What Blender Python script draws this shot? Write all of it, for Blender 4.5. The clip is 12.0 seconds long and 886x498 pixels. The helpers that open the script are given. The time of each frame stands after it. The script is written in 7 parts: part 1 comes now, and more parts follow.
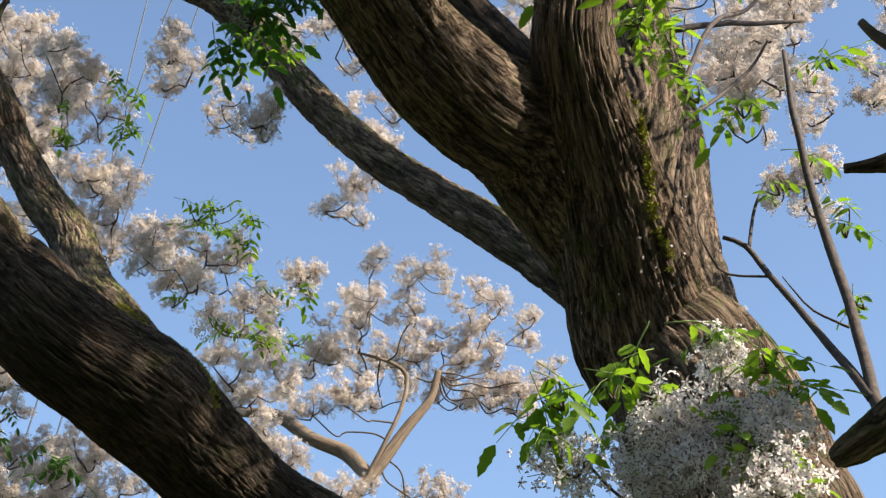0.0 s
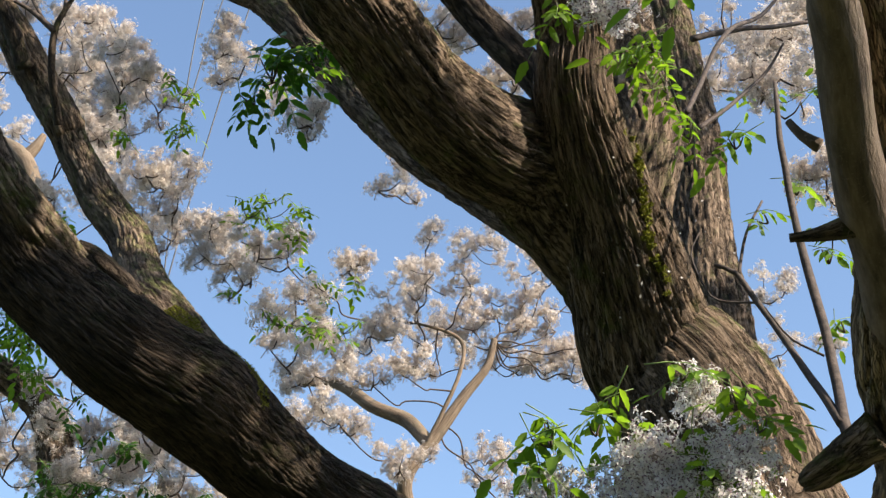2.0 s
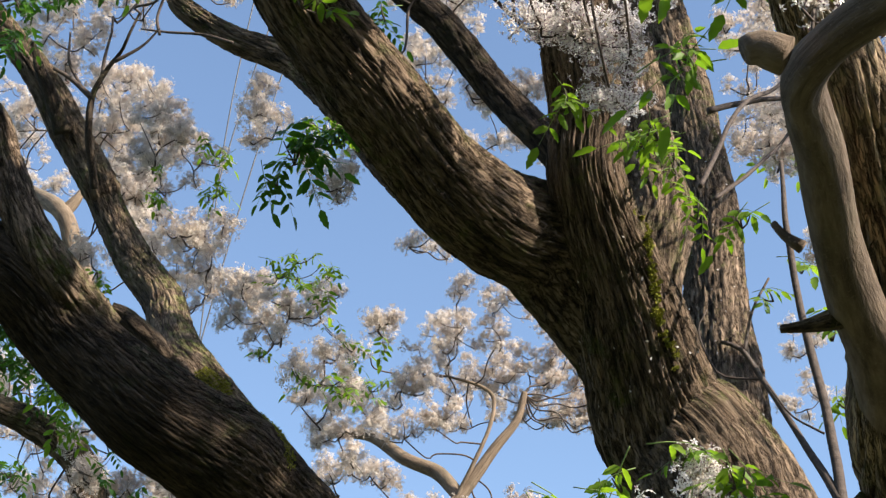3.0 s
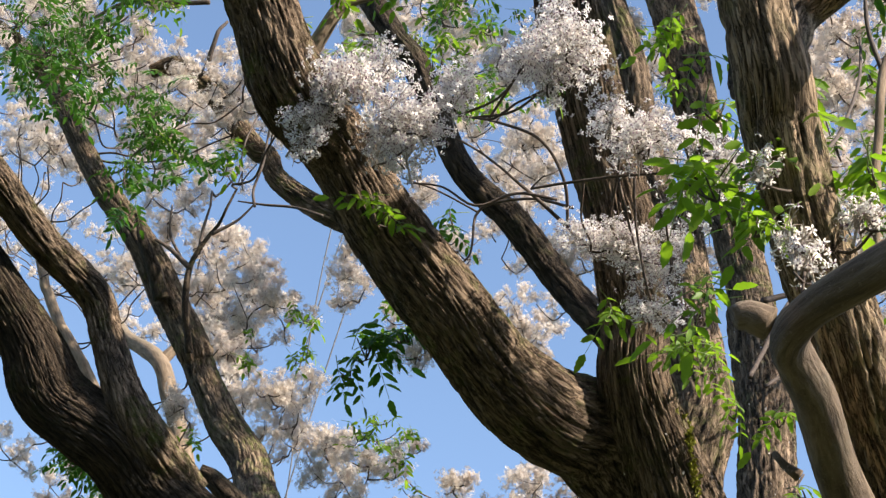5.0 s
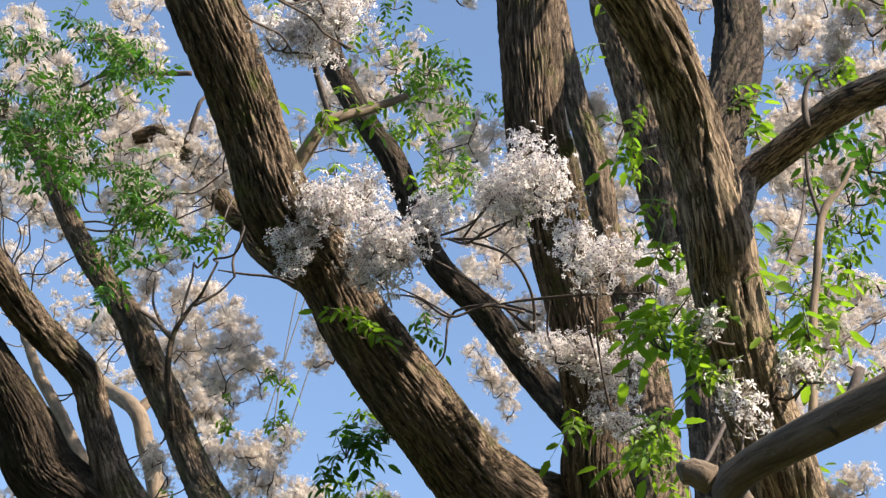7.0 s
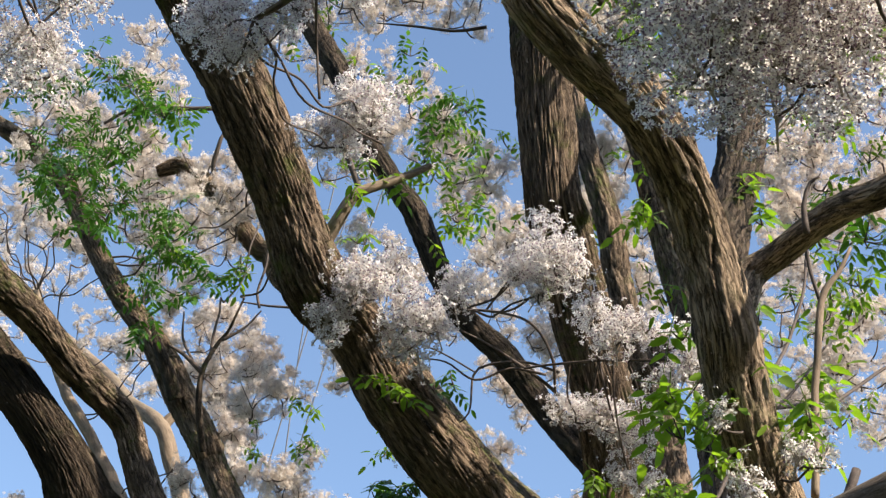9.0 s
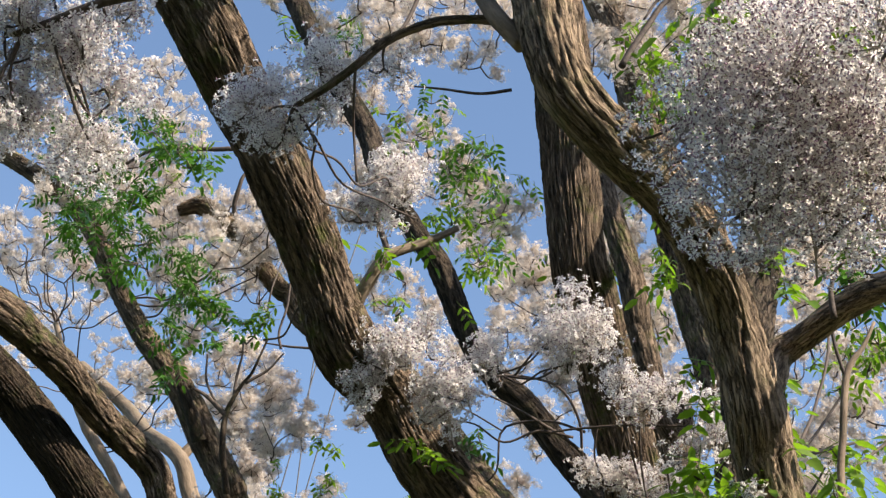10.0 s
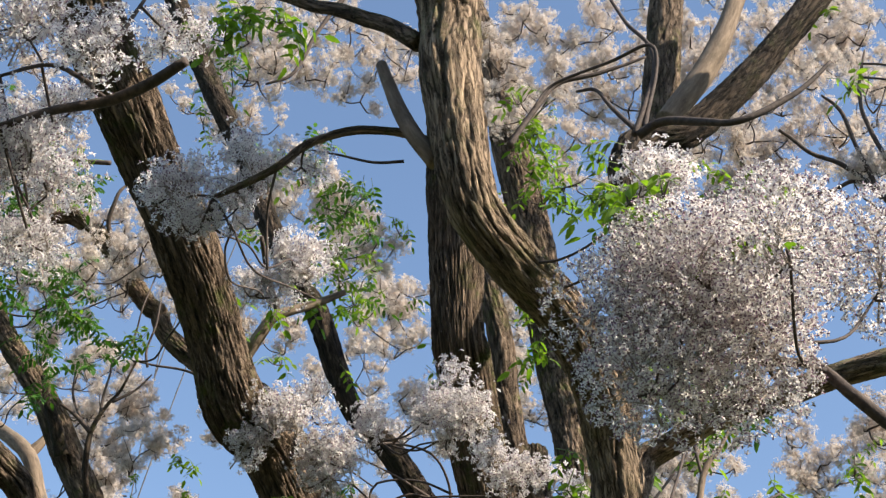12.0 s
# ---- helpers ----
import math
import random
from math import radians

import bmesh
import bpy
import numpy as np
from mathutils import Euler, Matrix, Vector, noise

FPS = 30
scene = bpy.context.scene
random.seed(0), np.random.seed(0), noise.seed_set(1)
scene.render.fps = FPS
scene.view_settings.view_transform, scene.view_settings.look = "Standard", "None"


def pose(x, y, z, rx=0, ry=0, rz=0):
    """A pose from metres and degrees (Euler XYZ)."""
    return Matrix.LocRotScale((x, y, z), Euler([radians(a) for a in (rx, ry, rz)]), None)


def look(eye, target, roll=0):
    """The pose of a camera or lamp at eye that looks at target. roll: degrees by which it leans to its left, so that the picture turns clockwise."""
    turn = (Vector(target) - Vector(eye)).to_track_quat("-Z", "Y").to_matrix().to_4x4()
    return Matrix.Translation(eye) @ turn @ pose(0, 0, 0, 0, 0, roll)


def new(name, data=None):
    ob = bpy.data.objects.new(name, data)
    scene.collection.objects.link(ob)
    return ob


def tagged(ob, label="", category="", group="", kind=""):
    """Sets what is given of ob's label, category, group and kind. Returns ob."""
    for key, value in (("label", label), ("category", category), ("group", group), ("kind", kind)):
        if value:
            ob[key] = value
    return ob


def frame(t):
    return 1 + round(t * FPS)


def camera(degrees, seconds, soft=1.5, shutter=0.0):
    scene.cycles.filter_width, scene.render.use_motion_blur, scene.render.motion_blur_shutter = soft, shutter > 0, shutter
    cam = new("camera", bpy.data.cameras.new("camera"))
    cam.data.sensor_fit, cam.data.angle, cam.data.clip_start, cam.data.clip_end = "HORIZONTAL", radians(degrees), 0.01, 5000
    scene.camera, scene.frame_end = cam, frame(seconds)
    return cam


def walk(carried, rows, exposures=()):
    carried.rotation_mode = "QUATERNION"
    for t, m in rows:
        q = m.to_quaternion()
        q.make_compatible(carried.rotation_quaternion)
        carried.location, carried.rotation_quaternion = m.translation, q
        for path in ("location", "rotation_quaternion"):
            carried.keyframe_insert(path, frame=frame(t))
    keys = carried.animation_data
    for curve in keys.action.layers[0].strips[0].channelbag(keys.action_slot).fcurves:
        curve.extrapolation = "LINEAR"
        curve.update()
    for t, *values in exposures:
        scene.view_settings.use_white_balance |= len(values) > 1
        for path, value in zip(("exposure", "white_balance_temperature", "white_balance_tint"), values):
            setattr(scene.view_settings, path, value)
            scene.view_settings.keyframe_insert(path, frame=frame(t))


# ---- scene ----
cam = camera(30.93, 12.0, 1.3)
PATH = [
    (0, (0.0001, 0.0005, 1.6002), (0.0005, 1.6629, 2.7121), -1.27),
    (0.5, (0.0498, -0.1112, 1.6206), (0.0754, 1.5322, 2.7602), -2.86),
    (1, (0.0653, -0.1984, 1.6146), (0.0824, 1.4823, 2.6985), -2.48),
    (1.5, (0.0900, -0.2732, 1.6182), (0.0465, 1.4339, 2.6593), -2.23),
    (2, (0.1546, -0.3349, 1.6220), (0.0554, 1.3655, 2.6702), -0.78),
    (2.5, (0.1880, -0.4204, 1.6188), (-0.0087, 1.2658, 2.6760), 1.45),
    (3, (0.2217, -0.4846, 1.6219), (0.0748, 1.1849, 2.7134), 0.25),
    (3.5, (0.2567, -0.5751, 1.6229), (0.1322, 1.0694, 2.7542), 0.35),
    (3.7, (0.2763, -0.6149, 1.6402), (0.1380, 1.0086, 2.8001), -0.43),
    (5.3, (0.3717, -0.8899, 1.5418), (0.0971, 0.6695, 2.7637), 4.37),
    (5.5, (0.3881, -0.9067, 1.5557), (0.1063, 0.6539, 2.7745), 3.77),
    (6, (0.3964, -0.9896, 1.5571), (0.0901, 0.5672, 2.7746), 3.92),
    (6.5, (0.3888, -1.1347, 1.5525), (0.1552, 0.4166, 2.7930), 3.09),
    (7, (0.3754, -1.2388, 1.5530), (0.1544, 0.3117, 2.7969), 3.60),
    (7.5, (0.3843, -1.3088, 1.5525), (0.1579, 0.2272, 2.8132), 4.20),
    (7.7, (0.4106, -1.3387, 1.5631), (0.1502, 0.1996, 2.8146), 4.47),
    (9.3, (0.3473, -1.6902, 1.5693), (0.1493, -0.1213, 2.7938), 1.47),
    (9.5, (0.3400, -1.7225, 1.6014), (0.1715, -0.1591, 2.8373), 0.11),
    (10, (0.3108, -1.8154, 1.6360), (0.0761, -0.2566, 2.8668), 2.83),
    (10.5, (0.3197, -1.9760, 1.5952), (0.0888, -0.3981, 2.8022), 3.39),
    (11, (0.3335, -2.0643, 1.6165), (0.1701, -0.4627, 2.8031), 3.06),
    (11.5, (0.2428, -2.1661, 1.6203), (0.2195, -0.5555, 2.8058), 0.02),
    (12, (0.1879, -2.2030, 1.6821), (0.1499, -0.6198, 2.9036), 2.51),
]
walk(cam, [(t, look(eye, target, roll)) for t, eye, target, roll in PATH],
     exposures=[(0.0, 1.04), (3.0, 1.05), (5.5, 1.2), (7.5, 1.15), (9.5, 1.05), (12.0, 0.9)])

# ---- light ----
SUN_EL, SUN_AZ = radians(34), radians(116)  # azimuth from +y towards +x
world = bpy.data.worlds.new("sky")
scene.world = world
world.use_nodes = True
wn = world.node_tree.nodes
sky = wn.new("ShaderNodeTexSky")
sky.sky_type, sky.sun_disc = "NISHITA", False
sky.sun_elevation, sky.sun_rotation = SUN_EL, SUN_AZ
sky.air_density, sky.dust_density, sky.ozone_density = 1.0, 0.6, 1.2
wn["Background"].inputs["Strength"].default_value = 0.132
world.node_tree.links.new(sky.outputs[0], wn["Background"].inputs["Color"])
lamp = bpy.data.lights.new("sun", "SUN")
lamp.energy, lamp.angle, lamp.color = 5.0, radians(0.55), (1.0, 0.9, 0.76)
to_sun = Vector((math.sin(SUN_AZ) * math.cos(SUN_EL), math.cos(SUN_AZ) * math.cos(SUN_EL), math.sin(SUN_EL)))
new("sun", lamp).matrix_world = look(to_sun * 50, (0, 0, 0))


# ---- materials ----
def material(name):
    m = bpy.data.materials.new(name)
    m.use_nodes = True
    return m, m.node_tree.nodes, m.node_tree.links, m.node_tree.nodes["Principled BSDF"]


def node(nodes, kind, **values):
    n = nodes.new(kind)
    for key, value in values.items():
        n.inputs[key.replace("_", " ")].default_value = value
    return n


def ramp(nodes, *stops):
    n = nodes.new("ShaderNodeValToRGB")
    while len(n.color_ramp.elements) < len(stops):
        n.color_ramp.elements.new(0.5)
    for e, (at, color) in zip(n.color_ramp.elements, stops):
        e.position, e.color = at, (*color, 1)
    return n


def blend(nodes, links, fac, a, b, mode="MIX"):
    n = nodes.new("ShaderNodeMix")
    n.data_type, n.blend_type = "RGBA", mode
    for socket, value in ((n.inputs[0], fac), (n.inputs[6], a), (n.inputs[7], b)):
        if isinstance(value, (tuple, float, int)):
            socket.default_value = value if not isinstance(value, tuple) else (*value, 1)
        else:
            links.new(value, socket)
    return n.outputs[2]


def bark(name, low, high, moss, relief):
    """Furrowed bark: coordinates run round the limb and, pressed together, along it."""
    m, nodes, links, bsdf = material(name)
    at = nodes.new("ShaderNodeAttribute")
    at.attribute_name = "grain"
    place = nodes.new("ShaderNodeTexCoord")
    ridges = node(nodes, "ShaderNodeTexNoise", Scale=95.0, Detail=6.0, Roughness=0.62, Distortion=0.5)
    plates = node(nodes, "ShaderNodeTexNoise", Scale=34.0, Detail=5.0, Roughness=0.6)
    links.new(at.outputs["Vector"], ridges.inputs["Vector"])
    links.new(at.outputs["Vector"], plates.inputs["Vector"])
    stains = node(nodes, "ShaderNodeTexNoise", Scale=5.0, Detail=5.0, Roughness=0.65)
    links.new(place.outputs["Object"], stains.inputs["Vector"])
    lichen = node(nodes, "ShaderNodeTexNoise", Scale=19.0, Detail=6.0, Roughness=0.7)
    links.new(place.outputs["Object"], lichen.inputs["Vector"])
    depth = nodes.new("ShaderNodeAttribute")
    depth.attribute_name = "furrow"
    tone = ramp(nodes, (0.3, low), (0.62, high))
    links.new(plates.outputs["Fac"], tone.inputs["Fac"])
    fine = ramp(nodes, (0.3, (0.72, 0.7, 0.68)), (0.7, (1.2, 1.18, 1.15)))
    links.new(ridges.outputs["Fac"], fine.inputs["Fac"])
    color = blend(nodes, links, 1.0, tone.outputs[0], fine.outputs[0], "MULTIPLY")
    # Furrow bottoms darkened by depth: recess shade put into the colour.
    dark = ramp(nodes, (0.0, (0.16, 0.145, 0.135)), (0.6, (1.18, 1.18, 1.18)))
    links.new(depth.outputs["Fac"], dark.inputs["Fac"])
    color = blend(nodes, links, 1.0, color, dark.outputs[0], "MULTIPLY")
    shift = blend(nodes, links, 0.055, at.outputs["Vector"], ridges.outputs["Color"], "ADD")
    cells = nodes.new("ShaderNodeTexVoronoi")
    cells.feature = "DISTANCE_TO_EDGE"
    cells.inputs["Scale"].default_value = 52.0
    links.new(shift, cells.inputs["Vector"])
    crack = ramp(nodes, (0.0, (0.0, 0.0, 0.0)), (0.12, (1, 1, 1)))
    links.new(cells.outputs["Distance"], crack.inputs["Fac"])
    # Crack lines multiplied darker, standing in for the shade inside them.
    crack_shade = ramp(nodes, (0.0, (0.3, 0.28, 0.26)), (0.6, (1.12, 1.12, 1.12)))
    links.new(crack.outputs[0], crack_shade.inputs["Fac"])
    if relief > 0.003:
        color = blend(nodes, links, 1.0, color, crack_shade.outputs[0], "MULTIPLY")
    where = ramp(nodes, (0.5, (0, 0, 0)), (0.62, (1, 1, 1)))
    links.new(stains.outputs["Fac"], where.inputs["Fac"])
    speck = ramp(nodes, (0.45, (0, 0, 0)), (0.62, (0.85, 0.85, 0.85)))
    links.new(lichen.outputs["Fac"], speck.inputs["Fac"])
    spread = blend(nodes, links, 1.0, where.outputs[0], speck.outputs[0], "MULTIPLY")
    color = blend(nodes, links, spread, color, moss)
    flake = node(nodes, "ShaderNodeTexNoise", Scale=150.0, Detail=3.0, Roughness=0.6)
    links.new(place.outputs["Object"], flake.inputs["Vector"])
    pale = ramp(nodes, (0.6, (0, 0, 0)), (0.68, (0.5, 0.5, 0.5)))
    links.new(flake.outputs["Fac"], pale.inputs["Fac"])
    color = blend(nodes, links, pale.outputs[0], color, tuple(1.5 * c for c in high))
    geo = nodes.new("ShaderNodeNewGeometry")
    axes = nodes.new("ShaderNodeSeparateXYZ")
    links.new(geo.outputs["Normal"], axes.inputs[0])
    upper = ramp(nodes, (0.25, (0, 0, 0)), (0.75, (1, 1, 1)))
    links.new(axes.outputs["Z"], upper.inputs["Fac"])
    cushion = ramp(nodes, (0.46, (0, 0, 0)), (0.56, (0.9, 0.9, 0.9)))
    links.new(lichen.outputs["Fac"], cushion.inputs["Fac"])
    color = blend(nodes, links, blend(nodes, links, 1.0, upper.outputs[0], cushion.outputs[0], "MULTIPLY"), color, tuple(1.4 * c for c in moss))
    links.new(color, bsdf.inputs["Base Color"])
    bsdf.inputs["Roughness"].default_value = 0.92
    bsdf.inputs["Specular IOR Level"].default_value = 0.25
    bump = node(nodes, "ShaderNodeBump", Strength=0.9, Distance=relief)
    links.new(ridges.outputs["Fac"], bump.inputs["Height"])
    bump2 = node(nodes, "ShaderNodeBump", Strength=0.8, Distance=relief * 2)
    links.new(plates.outputs["Fac"], bump2.inputs["Height"])
    links.new(bump.outputs[0], bump2.inputs["Normal"])
    crumb = node(nodes, "ShaderNodeTexNoise", Scale=260.0, Detail=4.0, Roughness=0.7)
    links.new(place.outputs["Object"], crumb.inputs["Vector"])
    bump3 = node(nodes, "ShaderNodeBump", Strength=0.9, Distance=relief * 0.7)
    links.new(crumb.outputs["Fac"], bump3.inputs["Height"])
    links.new(bump2.outputs[0], bump3.inputs["Normal"])
    bump4 = node(nodes, "ShaderNodeBump", Strength=1.0 if relief > 0.003 else 0.15, Distance=0.009)
    links.new(crack.outputs[0], bump4.inputs["Height"])
    links.new(bump3.outputs[0], bump4.inputs["Normal"])
    links.new(bump4.outputs[0], bsdf.inputs["Normal"])
    return m


def thin(name, dark, light, through_light, share, rough=0.6, scale=60.0):
    """A petal or leaf that lets part of the light through."""
    m, nodes, links, bsdf = material(name)
    info = nodes.new("ShaderNodeObjectInfo")
    geo = nodes.new("ShaderNodeNewGeometry")
    place = nodes.new("ShaderNodeTexCoord")
    n = node(nodes, "ShaderNodeTexNoise", Scale=scale, Detail=3.0)
    links.new(place.outputs["Object"], n.inputs["Vector"])
    add = nodes.new("ShaderNodeMath")
    add.operation = "MULTIPLY_ADD"
    links.new(geo.outputs["Random Per Island"], add.inputs[0])
    add.inputs[1].default_value = 0.5
    half = nodes.new("ShaderNodeMath")
    half.operation = "MULTIPLY"
    links.new(info.outputs["Random"], half.inputs[0])
    half.inputs[1].default_value = 0.5
    links.new(half.outputs[0], add.inputs[2])
    color = blend(nodes, links, add.outputs[0], dark, light)
    soft = ramp(nodes, (0.3, (0.82, 0.82, 0.82)), (0.7, (1.08, 1.08, 1.08)))
    links.new(n.outputs["Fac"], soft.inputs["Fac"])
    color = blend(nodes, links, 1.0, color, soft.outputs[0], "MULTIPLY")
    links.new(color, bsdf.inputs["Base Color"])
    bsdf.inputs["Roughness"].default_value = rough
    bsdf.inputs["Specular IOR Level"].default_value = 0.35
    glow = nodes.new("ShaderNodeBsdfTranslucent")
    links.new(blend(nodes, links, 1.0, color, through_light, "MULTIPLY"), glow.inputs["Color"])
    mix = nodes.new("ShaderNodeMixShader")
    mix.inputs[0].default_value = share
    links.new(bsdf.outputs[0], mix.inputs[1])
    links.new(glow.outputs[0], mix.inputs[2])
    links.new(mix.outputs[0], nodes["Material Output"].inputs["Surface"])
    return m


def plain(name, a, b, scale, rough=0.8):
    m, nodes, links, bsdf = material(name)
    place = nodes.new("ShaderNodeTexCoord")
    n = node(nodes, "ShaderNodeTexNoise", Scale=scale, Detail=6.0, Roughness=0.65)
    links.new(place.outputs["Object"], n.inputs["Vector"])
    tone = ramp(nodes, (0.3, a), (0.7, b))
    links.new(n.outputs["Fac"], tone.inputs["Fac"])
    links.new(tone.outputs[0], bsdf.inputs["Base Color"])
    bsdf.inputs["Roughness"].default_value = rough
    bump = node(nodes, "ShaderNodeBump", Strength=0.4, Distance=0.01)
    links.new(n.outputs["Fac"], bump.inputs["Height"])
    links.new(bump.outputs[0], bsdf.inputs["Normal"])
    return m


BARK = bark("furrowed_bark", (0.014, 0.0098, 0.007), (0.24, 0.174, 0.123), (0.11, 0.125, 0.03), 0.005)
# Darker copy of the bark for shaded limbs: shade in the colour, plus moss.
SHADED_BARK = bark("shaded_mossy_bark", (0.01, 0.0075, 0.0055), (0.095, 0.069, 0.049), (0.05, 0.052, 0.016), 0.005)
# Lighter copy with broad ridges: warm sunlight put into the base colour.
SUNLIT_BARK = bark("ridged_sunlit_bark", (0.07, 0.049, 0.034), (0.38, 0.28, 0.192), (0.2, 0.19, 0.08), 0.0032)
GREY_BARK = bark("smooth_grey_brown_bark", (0.06, 0.044, 0.032), (0.18, 0.136, 0.101), (0.15, 0.123, 0.085), 0.0029)
PALE_BARK = bark("pale_bark", (0.09, 0.067, 0.05), (0.23, 0.175, 0.127), (0.13, 0.108, 0.075), 0.0015)
TWIG_BARK = plain("twig_bark", (0.03, 0.02, 0.016), (0.11, 0.078, 0.06), 60.0)
PETAL = thin("lilac_white_petal", (0.84, 0.79, 0.775), (0.94, 0.905, 0.87), (1.0, 0.99, 0.97), 0.66)
# Petal copy for far panicles, dimmed: their shade is mixed into the colour.
DIMMED_PETAL = thin("dimmed_lilac_petal", (0.6, 0.53, 0.485), (0.8, 0.725, 0.65), (1.0, 0.96, 0.92), 0.5)
LILAC_PETAL = thin("lilac_grey_petal", (0.83, 0.775, 0.745), (0.94, 0.9, 0.86), (1.0, 0.985, 0.96), 0.66)
TUBE = plain("purple_stamen_tube", (0.15, 0.08, 0.12), (0.36, 0.235, 0.3), 200.0, 0.5)
STALK = plain("lilac_flower_stalk", (0.26, 0.23, 0.17), (0.42, 0.35, 0.31), 90.0, 0.6)
LEAF_YOUNG = thin("young_leaf", (0.1, 0.195, 0.022), (0.235, 0.35, 0.045), (1.5, 1.6, 0.55), 0.5, 0.5, 40.0)
LEAF_GROWN = thin("grown_leaf", (0.035, 0.1, 0.014), (0.09, 0.2, 0.03), (1.4, 1.6, 0.7), 0.36, 0.35, 40.0)
GREEN_STEM = plain("green_stem", (0.14, 0.22, 0.05), (0.24, 0.32, 0.09), 80.0, 0.5)
MOSS = plain("yellow_green_moss", (0.15, 0.16, 0.012), (0.34, 0.33, 0.035), 120.0, 0.95)
SOIL = plain("grassy_ground", (0.02, 0.03, 0.01), (0.06, 0.07, 0.025), 1.6, 0.95)
BELT_GREEN = plain("belt_dark_green", (0.012, 0.022, 0.007), (0.05, 0.075, 0.025), 0.9, 0.95)
RUBBER = plain("black_cable", (0.03, 0.03, 0.035), (0.07, 0.07, 0.075), 30.0, 0.5)


# ---- builders ----
def mesh_of(name, verts, faces, mats, slots=None, smooth=True):
    me = bpy.data.meshes.new(name)
    me.from_pydata(verts, [], faces)
    for m in mats:
        me.materials.append(m)
    if slots is not None:
        me.polygons.foreach_set("material_index", slots)
    if smooth:
        me.polygons.foreach_set("use_smooth", [True] * len(faces))
    me.update()
    return me


def tree(label, base):
    ob = tagged(new("chinaberry_tree"), label, "tree", "flowering trees")
    ob.location = base
    SPINES[ob.name] = []
    return ob


def part(name, me, owner, m=None, label=""):
    ob = new(name, me)
    ob.parent = owner
    if owner.parent is None:
        ob.matrix_parent_inverse = Matrix.Translation(-Vector(owner.location))
    if m is not None:
        ob.matrix_basis = m
    return tagged(ob, label) if label else ob


SPINES = {}


def lattice(seed, rows, cols):
    return np.random.RandomState(seed).rand(rows, cols)


def wavy(grid, u, v):
    """Smooth noise on a lattice: u runs round (and closes), v along."""
    rows, cols = grid.shape
    iu, iv = np.floor(u).astype(int), np.floor(v).astype(int)
    fu, fv = u - iu, v - iv
    fu, fv = fu * fu * (3 - 2 * fu), fv * fv * (3 - 2 * fv)
    a, b = grid[iv % rows, iu % cols], grid[iv % rows, (iu + 1) % cols]
    c, d = grid[(iv + 1) % rows, iu % cols], grid[(iv + 1) % rows, (iu + 1) % cols]
    return (a * (1 - fu) + b * fu) * (1 - fv) + (c * (1 - fu) + d * fu) * fv


def smooth_line(points, step):
    """A smooth line through the points; all columns are carried along."""
    p = np.array(points, float)
    p = np.vstack([2 * p[0] - p[1], p, 2 * p[-1] - p[-2]])
    out = []
    for k in range(1, len(p) - 2):
        a, b, c, d = p[k - 1], p[k], p[k + 1], p[k + 2]
        n = max(2, int(np.linalg.norm((c - b)[:3]) / step))
        t = (np.arange(n) / n)[:, None]
        out.append(0.5 * (2 * b + (c - a) * t + (2 * a - 5 * b + 4 * c - d) * t**2 + (3 * b - a - 3 * c + d) * t**3))
    out.append(p[-2][None])
    line = np.vstack(out)
    line[:, 3] = np.maximum(line[:, 3], 0.0008)
    return line


def tube(line, seg):
    """Rings round a line: centres, two axes, radii."""
    c, r = line[:, :3], line[:, 3]
    t = np.gradient(c, axis=0)
    t /= np.linalg.norm(t, axis=1)[:, None] + 1e-12
    u = np.cross(t[0], (0.3, 0.9, 0.2))
    u /= np.linalg.norm(u)
    us = []
    for k in range(len(c)):
        u = u - t[k] * (u @ t[k])
        u /= np.linalg.norm(u)
        us.append(u)
    us = np.array(us)
    return c, us, np.cross(t, us), r


def ring_faces(rows, seg, first=0):
    k = np.arange(rows - 1)[:, None] * seg
    j = np.arange(seg)[None]
    n = (j + 1) % seg
    f = np.stack([k + j, k + n, k + seg + n, k + seg + j], -1).reshape(-1, 4) + first
    faces = f.tolist()
    faces.append([first + v for v in range(seg - 1, -1, -1)])
    faces.append([first + (rows - 1) * seg + v for v in range(seg)])
    return faces


